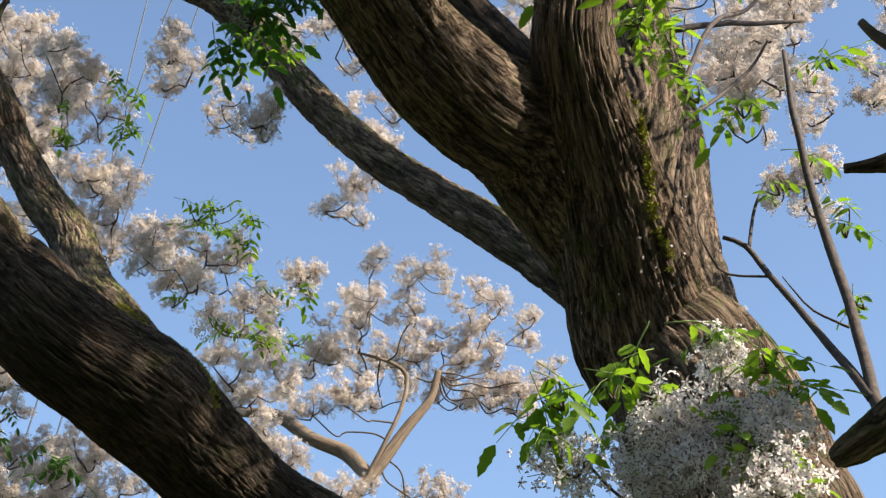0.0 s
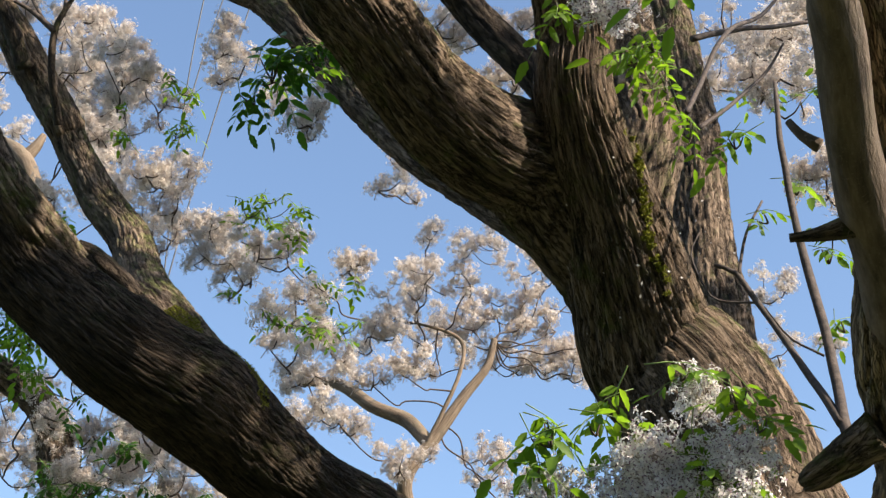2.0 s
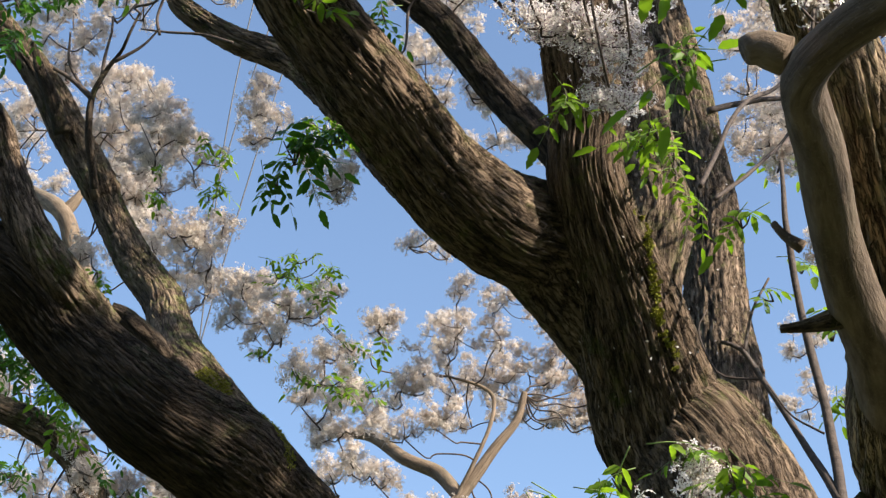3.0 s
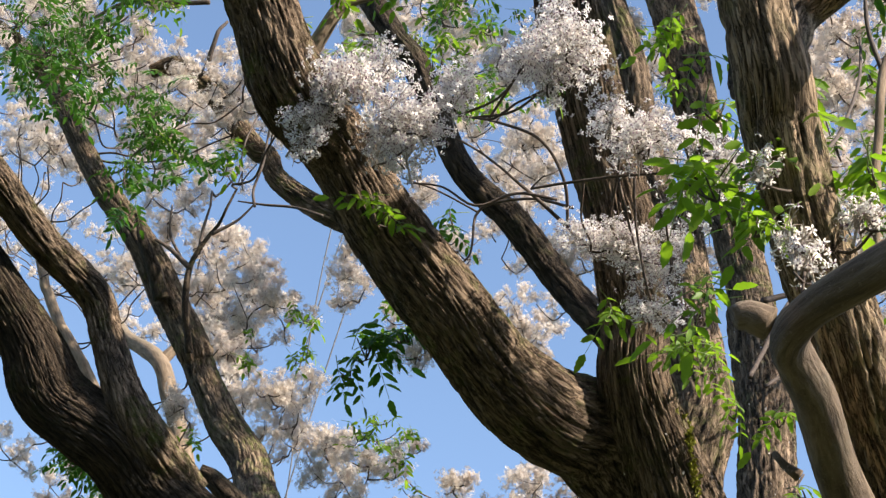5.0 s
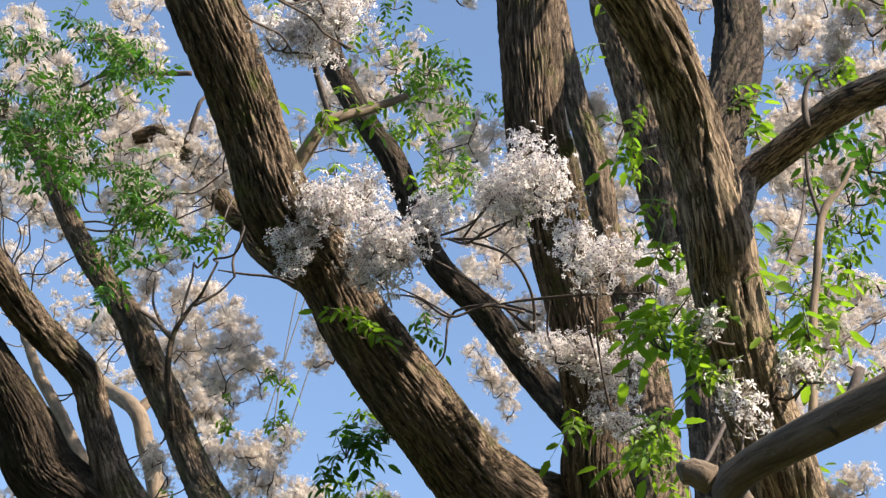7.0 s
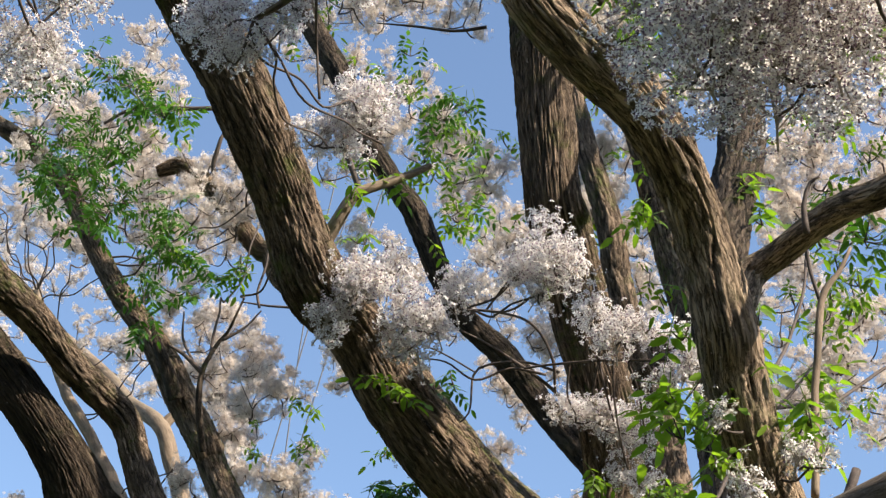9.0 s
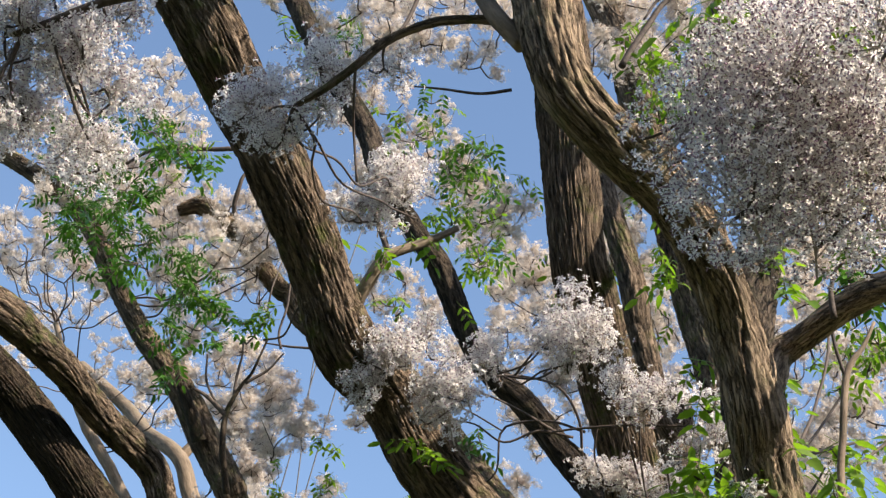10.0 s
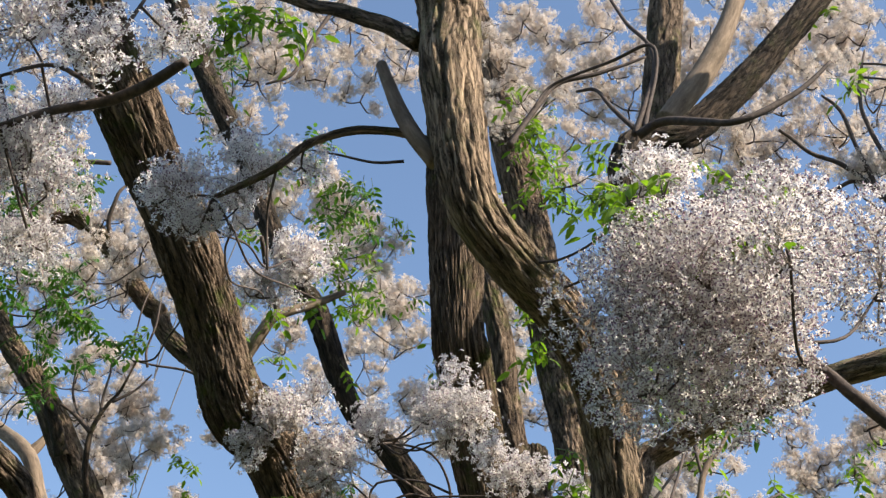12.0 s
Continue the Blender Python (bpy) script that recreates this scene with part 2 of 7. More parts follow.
def limb(owner, name, points, mat=None, label=""):
    """A tapering limb with furrowed bark through the points (x, y, z, radius)."""
    big = max(p[3] for p in points[1:])
    step, seg = (0.012, max(26, min(270, int(2 * math.pi * big / 0.0042)))) if big > 0.018 else (0.02, 9)
    line = smooth_line(points, step)
    seed = int(abs(points[0][0] * 1000) + abs(points[-1][2] * 777)) % 9973
    rs = np.random.RandomState(seed)
    s = np.r_[0, np.cumsum(np.linalg.norm(np.diff(line[:, :3], axis=0), axis=1))]
    if big <= 0.045 and mat is not GREY_BARK:
        for axis in range(3):
            line[:, axis] += (wavy(lattice(seed + axis, 64, 4), 0 * s, s / 0.09) - 0.5) * min(0.35 * big, 0.012)
    c, u, v, r = tube(line, seg)
    th = np.arange(seg) / seg * 2 * np.pi
    T, S = np.meshgrid(th, s)
    R = np.repeat(r[:, None], seg, 1)
    lump = wavy(lattice(seed, 64, 5), T / (2 * np.pi) * 5, S / 0.16) - 0.5
    pale = mat in (PALE_BARK, GREY_BARK)
    if big > 0.018:
        around = max(7, int(2 * np.pi * big / (0.036 if mat is SUNLIT_BARK else 0.019)))
        turn = T / (2 * np.pi)
        warp = (wavy(lattice(seed + 3, 64, 7), turn * 7, S / 0.13) - 0.5) * 1.1
        broad = wavy(lattice(seed + 1, 97, around), turn * around + warp, S / (0.2 if mat is SUNLIT_BARK else 0.14))
        split = wavy(lattice(seed + 4, 97, around * 2), turn * around * 2 + warp * 2, S / 0.085)
        n2 = wavy(lattice(seed + 2, 97, around * 3), turn * around * 3 + warp * 2, S / 0.02)
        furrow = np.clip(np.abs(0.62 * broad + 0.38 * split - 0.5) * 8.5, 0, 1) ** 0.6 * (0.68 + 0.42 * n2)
        furrow = np.clip(furrow, 0.1 if mat is SUNLIT_BARK else 0.0, 1)
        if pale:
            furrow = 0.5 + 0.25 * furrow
        depth = min(0.0115, 0.14 * big) * (0.25 if pale else 0.8 if mat is SUNLIT_BARK else 1.0)
        R = R * (1 + (0.3 if mat is GREY_BARK else 0.12) * lump) + depth * (furrow - 0.65) + depth * 0.3 * (n2 - 0.5)
    else:
        furrow = np.full(T.shape, 0.7)
        R = R * (1 + 0.25 * lump)
    xyz = c[:, None] + R[..., None] * (np.cos(T)[..., None] * u[:, None] + np.sin(T)[..., None] * v[:, None])
    me = mesh_of(name, xyz.reshape(-1, 3).tolist(), ring_faces(len(c), seg), [mat or (BARK if big > 0.018 else TWIG_BARK)])
    grain = np.stack([np.cos(T) * big, np.sin(T) * big, S * 0.22 + seed * 0.01], -1)
    me.attributes.new("grain", "FLOAT_VECTOR", "POINT").data.foreach_set("vector", grain.ravel())
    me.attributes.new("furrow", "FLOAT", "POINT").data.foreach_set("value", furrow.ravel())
    SPINES[owner.name].append(line[:: max(1, int(0.05 / step))])
    return part(name, me, owner, None, label)


def rods(runs, seg=5):
    """Several thin tapering rods as lists of verts and faces."""
    verts, faces = [], []
    th = np.arange(seg) / seg * 2 * np.pi
    for points, step in runs:
        line = smooth_line(points, step)
        c, u, v, r = tube(line, seg)
        xyz = c[:, None] + r[:, None, None] * (np.cos(th)[None, :, None] * u[:, None] + np.sin(th)[None, :, None] * v[:, None])
        faces += ring_faces(len(c), seg, len(verts))
        verts += xyz.reshape(-1, 3).tolist()
    return verts, faces


def panicle(seed, flowers, size, fine, bloom=1.0, shell=False):
    """A loose flower cluster: a forked stalk and many small five-petalled flowers."""
    rs = np.random.RandomState(seed)
    verts, faces, slots = [], [], []
    runs = [([(0, 0, -size * 0.95, 0.0022), (0, 0, -size * 0.3, 0.0018), (0, 0.005, size * 0.5, 0.001)], 0.03)]
    ends = []
    for k in range(16 if fine else 9):
        d = rs.normal(size=3) + (0, 0, 0.25)
        ends.append(d / np.linalg.norm(d) * size * rs.uniform(0.85 if shell else 0.55, 1.12) * (1.0, 1.0, 0.9))
    spots = []
    while len(spots) < flowers:
        q = ends[rs.randint(len(ends))]
        if shell:
            q = rs.normal(size=3)
            q *= size / np.linalg.norm(q)
        spots.append(q * rs.uniform(0.9 if shell else 0.6, 1.1) + rs.normal(size=3) * size * (0.05 if shell else 0.17))
    for k in range(14 if fine else 7):
        q = ends[k]
        z = rs.uniform(-0.6, 0.2) * size
        runs.append(([(0, 0, z, 0.0014), (q[0] * 0.5, q[1] * 0.5, (z + q[2]) / 2 + 0.01, 0.001), (*q, 0.0006)], 0.03))
    v, f = rods(runs, 4)
    verts += v
    faces += f
    slots += [2] * len(f)
    for q in spots:
        out = q / (np.linalg.norm(q) + 1e-9) + rs.normal(size=3) * 0.55
        out /= np.linalg.norm(out)
        a = np.cross(out, rs.normal(size=3))
        a /= np.linalg.norm(a)
        b = np.cross(out, a)
        R = rs.uniform(0.0082, 0.011) * bloom * (1.0 if fine else 1.15)
        spin = rs.uniform(0, 6.28)
        for k in range(5):
            g = spin + k * 2 * np.pi / 5 + rs.uniform(-0.15, 0.15)
            way, side = np.cos(g) * a + np.sin(g) * b, -np.sin(g) * a + np.cos(g) * b
            n = len(verts)
            w, back = R * rs.uniform(0.2, 0.27), rs.uniform(-0.45, 0.2) * R
            if fine:
                mid, tip = q + way * R * 0.55 + out * 0.0012, q + way * R + out * back
                verts += [q.tolist(), (mid - side * w).tolist(), (mid + side * w).tolist(), (tip - side * w * 0.45).tolist(), (tip + side * w * 0.45).tolist()]
                faces += [[n, n + 1, n + 2], [n + 1, n + 3, n + 4, n + 2]]
                slots += [0, 0]
            else:
                tip = q + way * R + out * back
                verts += [q.tolist(), (tip - side * w * 1.25).tolist(), (tip + side * w * 1.25).tolist()]
                faces += [[n, n + 1, n + 2]]
                slots += [0]
        if fine:
            n, w = len(verts), 0.0013
            top = q + out * 0.0058
            verts += [(q + a * w).tolist(), (q - a * w * 0.5 + b * w).tolist(), (q - a * w * 0.5 - b * w).tolist(), (top + a * w).tolist(), (top - a * w * 0.5 + b * w).tolist(), (top - a * w * 0.5 - b * w).tolist()]
            faces += [[n, n + 1, n + 4, n + 3], [n + 1, n + 2, n + 5, n + 4], [n + 2, n, n + 3, n + 5], [n + 3, n + 4, n + 5]]
            slots += [1] * 4
    return mesh_of("panicle", verts, faces, [LILAC_PETAL if shell else PETAL if fine else DIMMED_PETAL, TUBE, STALK], slots, False)


def compound_leaf(seed, length, pairs, mat, leaflet):
    """A drooping feathered leaf: a stem with paired, pointed, slightly folded leaflets."""
    rs = np.random.RandomState(seed)
    verts, faces = rods([([(0, 0, 0, 0.0016), (length * 0.5, 0, length * 0.03, 0.0013), (length, 0, -length * 0.22, 0.0007)], 0.03)], 4)
    slots = [1] * len(faces)
    spots = []
    for k in range(pairs):
        s = 0.3 + 0.66 * k / pairs
        for side in (-1, 1):
            spots.append((s, side * rs.uniform(50, 75), leaflet * rs.uniform(0.75, 1.1) * (1 - 0.25 * abs(s - 0.55))))
    spots.append((1.0, rs.uniform(-12, 12), leaflet * 1.1))
    for s, turn, size in spots:
        base = np.array([length * s, 0, length * (0.12 * s - 0.34 * s * s + 0.0)])
        g, droop = radians(turn), rs.uniform(0.15, 0.75)
        way = np.array([np.cos(g), np.sin(g), -droop])
        way /= np.linalg.norm(way)
        side = np.cross(way, (0, 0, 1.0))
        side /= np.linalg.norm(side)
        up = np.cross(side, way)
        roll = rs.uniform(-0.6, 0.6)
        side, up = side * np.cos(roll) + up * np.sin(roll), up * np.cos(roll) - side * np.sin(roll)
        n = len(verts)
        widths = (0.02, 0.12, 0.195, 0.17, 0.2, 0.14, 0.15, 0.07, 0.0)
        for k, w in enumerate(widths):
            d = k / 8
            q = base + way * size * (d + 0.06) - up * size * 0.16 * d * d
            fold = up * size * w * 0.28
            verts += [(q - side * size * w + fold).tolist(), q.tolist(), (q + side * size * w + fold).tolist()]
        for k in range(8):
            a = n + 3 * k
            faces += [[a, a + 3, a + 4, a + 1], [a + 1, a + 4, a + 5, a + 2]]
            slots += [0, 0]
    return mesh_of("leaf", verts, faces, [mat, GREEN_STEM], slots, True)


NEAR = [panicle(10 + k, 135, 0.078, True) for k in range(5)]
FAR = [panicle(40 + k, 112, 0.076, False) for k in range(6)]
DENSE = [panicle(50 + k, 300, 0.09, True, 0.7, True) for k in range(4)]
SPRIG = [panicle(60 + k, 16, 0.04, True) for k in range(3)]
YOUNG = [compound_leaf(70 + k, 0.15 + 0.02 * k, 3, LEAF_YOUNG, 0.05 + 0.004 * k) for k in range(4)]
GROWN = [compound_leaf(90 + k, 0.18 + 0.02 * k, 4, LEAF_GROWN, 0.05 + 0.004 * k) for k in range(4)]
pick = random.Random(5)


def nearest(owner, place, most):
    best = None
    for line in SPINES[owner.name]:
        d = np.linalg.norm(line[:, :3] - place, axis=1)
        k = d.argmin()
        if d[k] < most and (best is None or d[k] < best[0]):
            best = (d[k], line[k])
    return best


def crooked(a, b, thick, end, wild):
    """Points of a zigzag twig from a to b."""
    a, b = np.array(a), np.array(b)
    far = np.linalg.norm(b - a)
    n = max(2, int(far / 0.1))
    out = []
    for k in range(n + 1):
        t = k / n
        off = np.array([pick.uniform(-1, 1), pick.uniform(-1, 1), pick.uniform(-1, 1)]) * min(0.036, far * wild * 0.6) * (0 if k in (0, n) else 1)
        sag = np.array((0, 0, -0.14 * far * math.sin(math.pi * t)))
        out.append((*(a + (b - a) * t + off + sag), thick + (end - thick) * t))
    return out


def blossom(owner, place, wide, high, count, kinds):
    """Flower clusters round a place, on a forked twig that springs from the nearest limb."""
    place = np.array(place)
    spots = []
    for k in range(count):
        q = np.array([pick.gauss(0, 0.5), pick.gauss(0, 0.5), pick.gauss(0, 0.5)])
        q *= min(1.0, 0.95 / (np.linalg.norm(q) + 1e-9))
        spots.append(place + q * (wide, (wide + high) / 2, high))
    start = nearest(owner, place, 1.0 if kinds is FAR else 0.9)
    fork = place - (0, 0, high * 0.7)
    runs = []
    thick = 1.6 if kinds is FAR else 1.0
    if start is not None:
        runs.append((crooked(start[1][:3], fork, 0.0036 * thick, 0.0026 * thick, 0.3), 0.02))
    knots = [fork]
    for q in sorted(spots, key=lambda p: np.linalg.norm(p - fork)):
        foot = q - (0, 0, 0.03)
        root = min(knots, key=lambda p: np.linalg.norm(p - foot))
        fine = max(0.0017, 0.0034 - 0.00016 * len(knots))
        runs.append((crooked(root, foot, fine * thick, fine * 0.7 * thick, 0.2), 0.02))
        knots.append(foot)
    v, f = rods(runs, 5)
    twig = part("twig", mesh_of("twig", v, f, [TWIG_BARK]), owner)
    for q in spots:
        size = pick.uniform(0.7, 1.25)
        m = Matrix.LocRotScale(Vector(q.tolist()), Euler((pick.uniform(-0.7, 0.7), pick.uniform(-0.7, 0.7), pick.uniform(0, 6.28))), (size, size, size * pick.uniform(0.75, 1.1)))
        part("panicle", pick.choice(kinds), twig, m)


def foliage(owner, place, wide, high, count, kinds, scale=1.0):
    """A tuft of compound leaves that fan out from a short twig."""
    place = np.array(place)
    runs, spots = [], []
    for k in range(count):
        q = np.array([pick.gauss(0, 0.42), pick.gauss(0, 0.42), pick.gauss(0, 0.42)]) * (wide, (wide + high) / 2, high) + place
        spots.append(q)
        runs.append((crooked(place - (0, 0, 0.03), q, 0.0025, 0.0014, 0.1), 0.03))
    v, f = rods(runs, 4)
    twig = part("twig", mesh_of("twig", v, f, [TWIG_BARK]), owner)
    for q in spots:
        size = pick.uniform(0.5, 0.85) * scale
        m = Matrix.LocRotScale(Vector(q.tolist()), Euler((pick.uniform(-0.4, 0.4), pick.uniform(-0.1, 0.6), pick.uniform(0, 6.28))), (size, size, size))
        part("leaf", pick.choice(kinds), twig, m @ Matrix.Translation((-0.07, 0, 0)))


# ---- setting ----
def ground():
    n, verts, faces = 60, [], []
    for j in range(n + 1):
        for i in range(n + 1):
            x, y = [math.copysign(abs(k / 30 - 1) ** 3 * 2500, k / 30 - 1) for k in (i, j)]
            verts.append((x, y + 3, 0.06 * noise.noise((x * 0.4, y * 0.4, 0))))
    for j in range(n):
        for i in range(n):
            a = j * (n + 1) + i
            faces.append((a, a + 1, a + n + 2, a + n + 1))
    tagged(new("ground", mesh_of("ground", verts, faces, [SOIL])), "dim grassy earth below the flowering trees", "ground", kind="structure")


ground()


def sky_block_belt():
    """A plain dark belt all round, unseen below the view, added to block low sky light."""
    verts, faces, n = [], [], 240
    for k in range(n):
        a = 2 * math.pi * k / n
        back = min(1.0, max(0.0, 0.35 - math.sin(a)))  # the belt stands closer behind, to cut fill on front faces
        far = 27 - 10 * back + 3 * noise.noise((math.cos(a) * 6, math.sin(a) * 6, 3))
        top = 8.5 - 1.0 * back + 2.2 * noise.noise((math.cos(a) * 9, math.sin(a) * 9, 0)) + 0.8 * noise.noise((math.cos(a) * 40, math.sin(a) * 40, 5))
        for z, out in ((-0.2, 0), (top * 0.5, -1.2), (top, 0.4), (top * 0.6, 3.0)):
            verts.append(((far + out) * math.cos(a), (far + out) * math.sin(a) + 3, z))
    for k in range(n):
        for j in range(3):
            a, b = 4 * k + j, 4 * ((k + 1) % n) + j
            faces.append((a, b, b + 1, a + 1))
    tagged(new("backdrop", mesh_of("backdrop", verts, faces, [BELT_GREEN])), "unseen dark green belt added round the place to block low sky light", "woods", kind="structure")


sky_block_belt()


def cable(points):
    v, f = rods([([(*p, 0.009) for p in points], 0.4)], 6)
    tagged(new("overhead_cable", mesh_of("overhead_cable", v, f, [RUBBER])), "thin dark overhead cable against the blue sky", "cable", "overhead cables")


# ---- trees ----
TREE_A = tree("leaning chinaberry tree with dark furrowed bark and pale lilac blossom", (0.75, 3.15, 0))
TREE_C = tree("mossy chinaberry tree with forked leaning trunk behind the leaning one", (1.1, 5.6, 0))
TREE_D = tree("distant pale-barked chinaberry tree in full lilac-white bloom", (-0.4, 9.2, 0))
TREE_E = tree("near chinaberry tree with ridged bark, a pale twisted limb and blossom", (1.15, 3.3, 0))
TREE_H = tree("slim upright chinaberry stem with dark bark behind the leaning tree", (0.85, 3.75, 0))
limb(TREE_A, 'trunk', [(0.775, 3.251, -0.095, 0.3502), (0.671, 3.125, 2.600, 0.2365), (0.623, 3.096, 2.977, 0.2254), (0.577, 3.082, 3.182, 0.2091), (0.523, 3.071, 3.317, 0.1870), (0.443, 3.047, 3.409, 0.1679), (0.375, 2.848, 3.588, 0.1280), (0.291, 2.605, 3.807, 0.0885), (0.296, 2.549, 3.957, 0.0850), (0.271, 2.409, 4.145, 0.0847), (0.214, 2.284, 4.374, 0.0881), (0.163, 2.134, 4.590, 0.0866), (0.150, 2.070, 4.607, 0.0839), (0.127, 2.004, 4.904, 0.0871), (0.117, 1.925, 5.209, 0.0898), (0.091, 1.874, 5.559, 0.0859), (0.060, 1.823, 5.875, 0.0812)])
limb(TREE_A, 'limb', [(0.286, 3.292, 4.311, 0.0532), (0.188, 3.290, 4.455, 0.0505), (0.051, 3.285, 4.642, 0.0491), (-0.100, 3.209, 4.839, 0.0490), (-0.277, 3.119, 5.009, 0.0449), (-0.421, 2.990, 5.339, 0.0457), (-0.511, 2.953, 5.480, 0.0409), (-0.658, 2.945, 5.761, 0.0447), (-0.763, 2.980, 6.082, 0.0473), (-0.984, 2.966, 6.520, 0.0477), (-1.167, 3.004, 6.964, 0.0481), (-1.410, 3.044, 7.542, 0.0460)], SHADED_BARK)
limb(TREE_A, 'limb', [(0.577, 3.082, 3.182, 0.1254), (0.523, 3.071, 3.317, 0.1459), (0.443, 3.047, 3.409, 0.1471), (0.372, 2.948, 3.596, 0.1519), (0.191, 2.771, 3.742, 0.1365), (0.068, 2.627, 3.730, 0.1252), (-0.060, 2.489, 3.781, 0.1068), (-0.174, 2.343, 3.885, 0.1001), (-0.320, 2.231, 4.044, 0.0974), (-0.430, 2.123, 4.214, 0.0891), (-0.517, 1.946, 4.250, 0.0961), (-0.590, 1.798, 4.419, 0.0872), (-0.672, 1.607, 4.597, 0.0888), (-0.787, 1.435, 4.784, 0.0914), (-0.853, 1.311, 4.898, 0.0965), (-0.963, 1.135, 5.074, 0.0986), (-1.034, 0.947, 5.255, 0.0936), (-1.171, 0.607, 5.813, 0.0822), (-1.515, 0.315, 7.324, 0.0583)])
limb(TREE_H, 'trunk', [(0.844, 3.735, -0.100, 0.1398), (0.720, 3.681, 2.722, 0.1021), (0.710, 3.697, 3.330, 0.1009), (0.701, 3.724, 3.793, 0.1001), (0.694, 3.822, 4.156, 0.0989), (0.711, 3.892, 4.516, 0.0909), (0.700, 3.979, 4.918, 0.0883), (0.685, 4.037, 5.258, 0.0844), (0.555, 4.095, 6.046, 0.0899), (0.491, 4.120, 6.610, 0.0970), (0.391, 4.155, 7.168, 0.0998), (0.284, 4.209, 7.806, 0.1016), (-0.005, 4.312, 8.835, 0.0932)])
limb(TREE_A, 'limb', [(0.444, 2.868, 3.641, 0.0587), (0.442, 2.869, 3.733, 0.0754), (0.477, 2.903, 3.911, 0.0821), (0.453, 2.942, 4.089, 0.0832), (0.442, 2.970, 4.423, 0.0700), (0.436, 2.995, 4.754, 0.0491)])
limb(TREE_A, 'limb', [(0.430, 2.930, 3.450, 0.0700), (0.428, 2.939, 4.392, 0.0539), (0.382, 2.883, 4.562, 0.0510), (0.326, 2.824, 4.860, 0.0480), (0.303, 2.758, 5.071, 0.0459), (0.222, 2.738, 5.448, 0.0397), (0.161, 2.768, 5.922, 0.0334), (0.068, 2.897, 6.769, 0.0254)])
limb(TREE_H, 'limb', [(0.664, 3.939, 3.905, 0.0515), (0.501, 4.195, 4.180, 0.0745), (0.372, 4.302, 4.375, 0.0764), (0.230, 4.391, 4.563, 0.0714), (-0.019, 4.525, 4.855, 0.0675), (-0.269, 4.640, 5.148, 0.0657), (-0.546, 4.833, 5.616, 0.0675), (-0.784, 4.906, 6.010, 0.0692), (-0.948, 4.924, 6.196, 0.0671), (-1.222, 4.921, 6.342, 0.0576), (-1.443, 4.912, 6.525, 0.0496), (-1.511, 4.906, 6.671, 0.0499), (-1.583, 4.902, 6.726, 0.0517), (-1.805, 4.900, 7.042, 0.0504), (-1.954, 4.900, 7.220, 0.0531), (-2.090, 4.900, 7.323, 0.0504), (-2.216, 4.899, 7.289, 0.0304)])
limb(TREE_C, 'trunk', [(1.098, 5.592, -0.099, 0.3945), (0.176, 5.570, 2.824, 0.2618), (-0.204, 5.148, 3.546, 0.2030), (-0.406, 4.827, 3.673, 0.1612), (-0.584, 4.606, 3.730, 0.1522), (-0.745, 4.385, 3.794, 0.1691), (-0.904, 4.165, 3.886, 0.1884), (-1.101, 3.969, 3.960, 0.1671), (-1.269, 3.894, 4.093, 0.1473), (-1.403, 3.824, 4.211, 0.1336), (-1.513, 3.698, 4.319, 0.1225), (-1.717, 3.622, 4.445, 0.1229), (-1.799, 3.497, 4.598, 0.1044), (-1.914, 3.370, 4.750, 0.0941), (-2.114, 3.241, 4.977, 0.0887), (-2.272, 3.060, 5.110, 0.0827)], SHADED_BARK)
limb(TREE_C, 'limb', [(-1.274, 3.884, 4.215, 0.0804), (-1.405, 3.658, 4.341, 0.0837), (-1.474, 3.582, 4.475, 0.0646), (-1.553, 3.551, 4.672, 0.0549), (-1.614, 3.490, 4.808, 0.0592), (-1.759, 3.297, 4.902, 0.0588), (-1.855, 3.060, 4.975, 0.0611), (-1.924, 2.873, 4.991, 0.0619), (-2.009, 2.733, 5.022, 0.0748), (-2.226, 2.641, 5.088, 0.0782)])
limb(TREE_C, 'limb', [(-0.772, 4.533, 3.942, 0.0790), (-0.930, 4.467, 4.139, 0.0931), (-1.085, 4.481, 4.338, 0.0985), (-1.209, 4.575, 4.529, 0.0894), (-1.313, 4.693, 4.813, 0.0786), (-1.471, 4.730, 5.047, 0.0744), (-1.625, 4.733, 5.346, 0.0667), (-1.631, 4.707, 5.369, 0.0736), (-1.794, 4.672, 5.660, 0.0749), (-1.957, 4.623, 5.947, 0.0652), (-2.211, 4.603, 6.295, 0.0536), (-2.436, 4.635, 6.693, 0.0484), (-2.633, 4.620, 7.039, 0.0483), (-2.936, 4.605, 7.331, 0.0476), (-3.237, 4.591, 7.552, 0.0461)])
limb(TREE_C, 'branch', [(-1.779, 4.580, 5.579, 0.0373), (-1.858, 4.450, 5.781, 0.0250), (-1.908, 4.400, 5.920, 0.0101)], SHADED_BARK)
limb(TREE_C, 'branch', [(-1.206, 4.450, 4.424, 0.0424), (-1.261, 4.400, 4.467, 0.0403), (-1.349, 4.350, 4.542, 0.0363), (-1.402, 4.320, 4.562, 0.0302)], SHADED_BARK)
limb(TREE_C, 'branch', [(-1.613, 4.580, 5.289, 0.0169), (-1.624, 4.450, 5.464, 0.0145), (-1.616, 4.400, 5.613, 0.0122), (-1.559, 4.380, 5.742, 0.0098), (-1.508, 4.350, 5.794, 0.0074), (-1.465, 4.300, 5.845, 0.0061), (-1.434, 4.300, 5.954, 0.0049)], SHADED_BARK)
limb(TREE_C, 'twig', [(-1.588, 4.400, 5.682, 0.0087), (-1.588, 4.400, 5.822, 0.0072), (-1.575, 4.400, 5.948, 0.0049)])
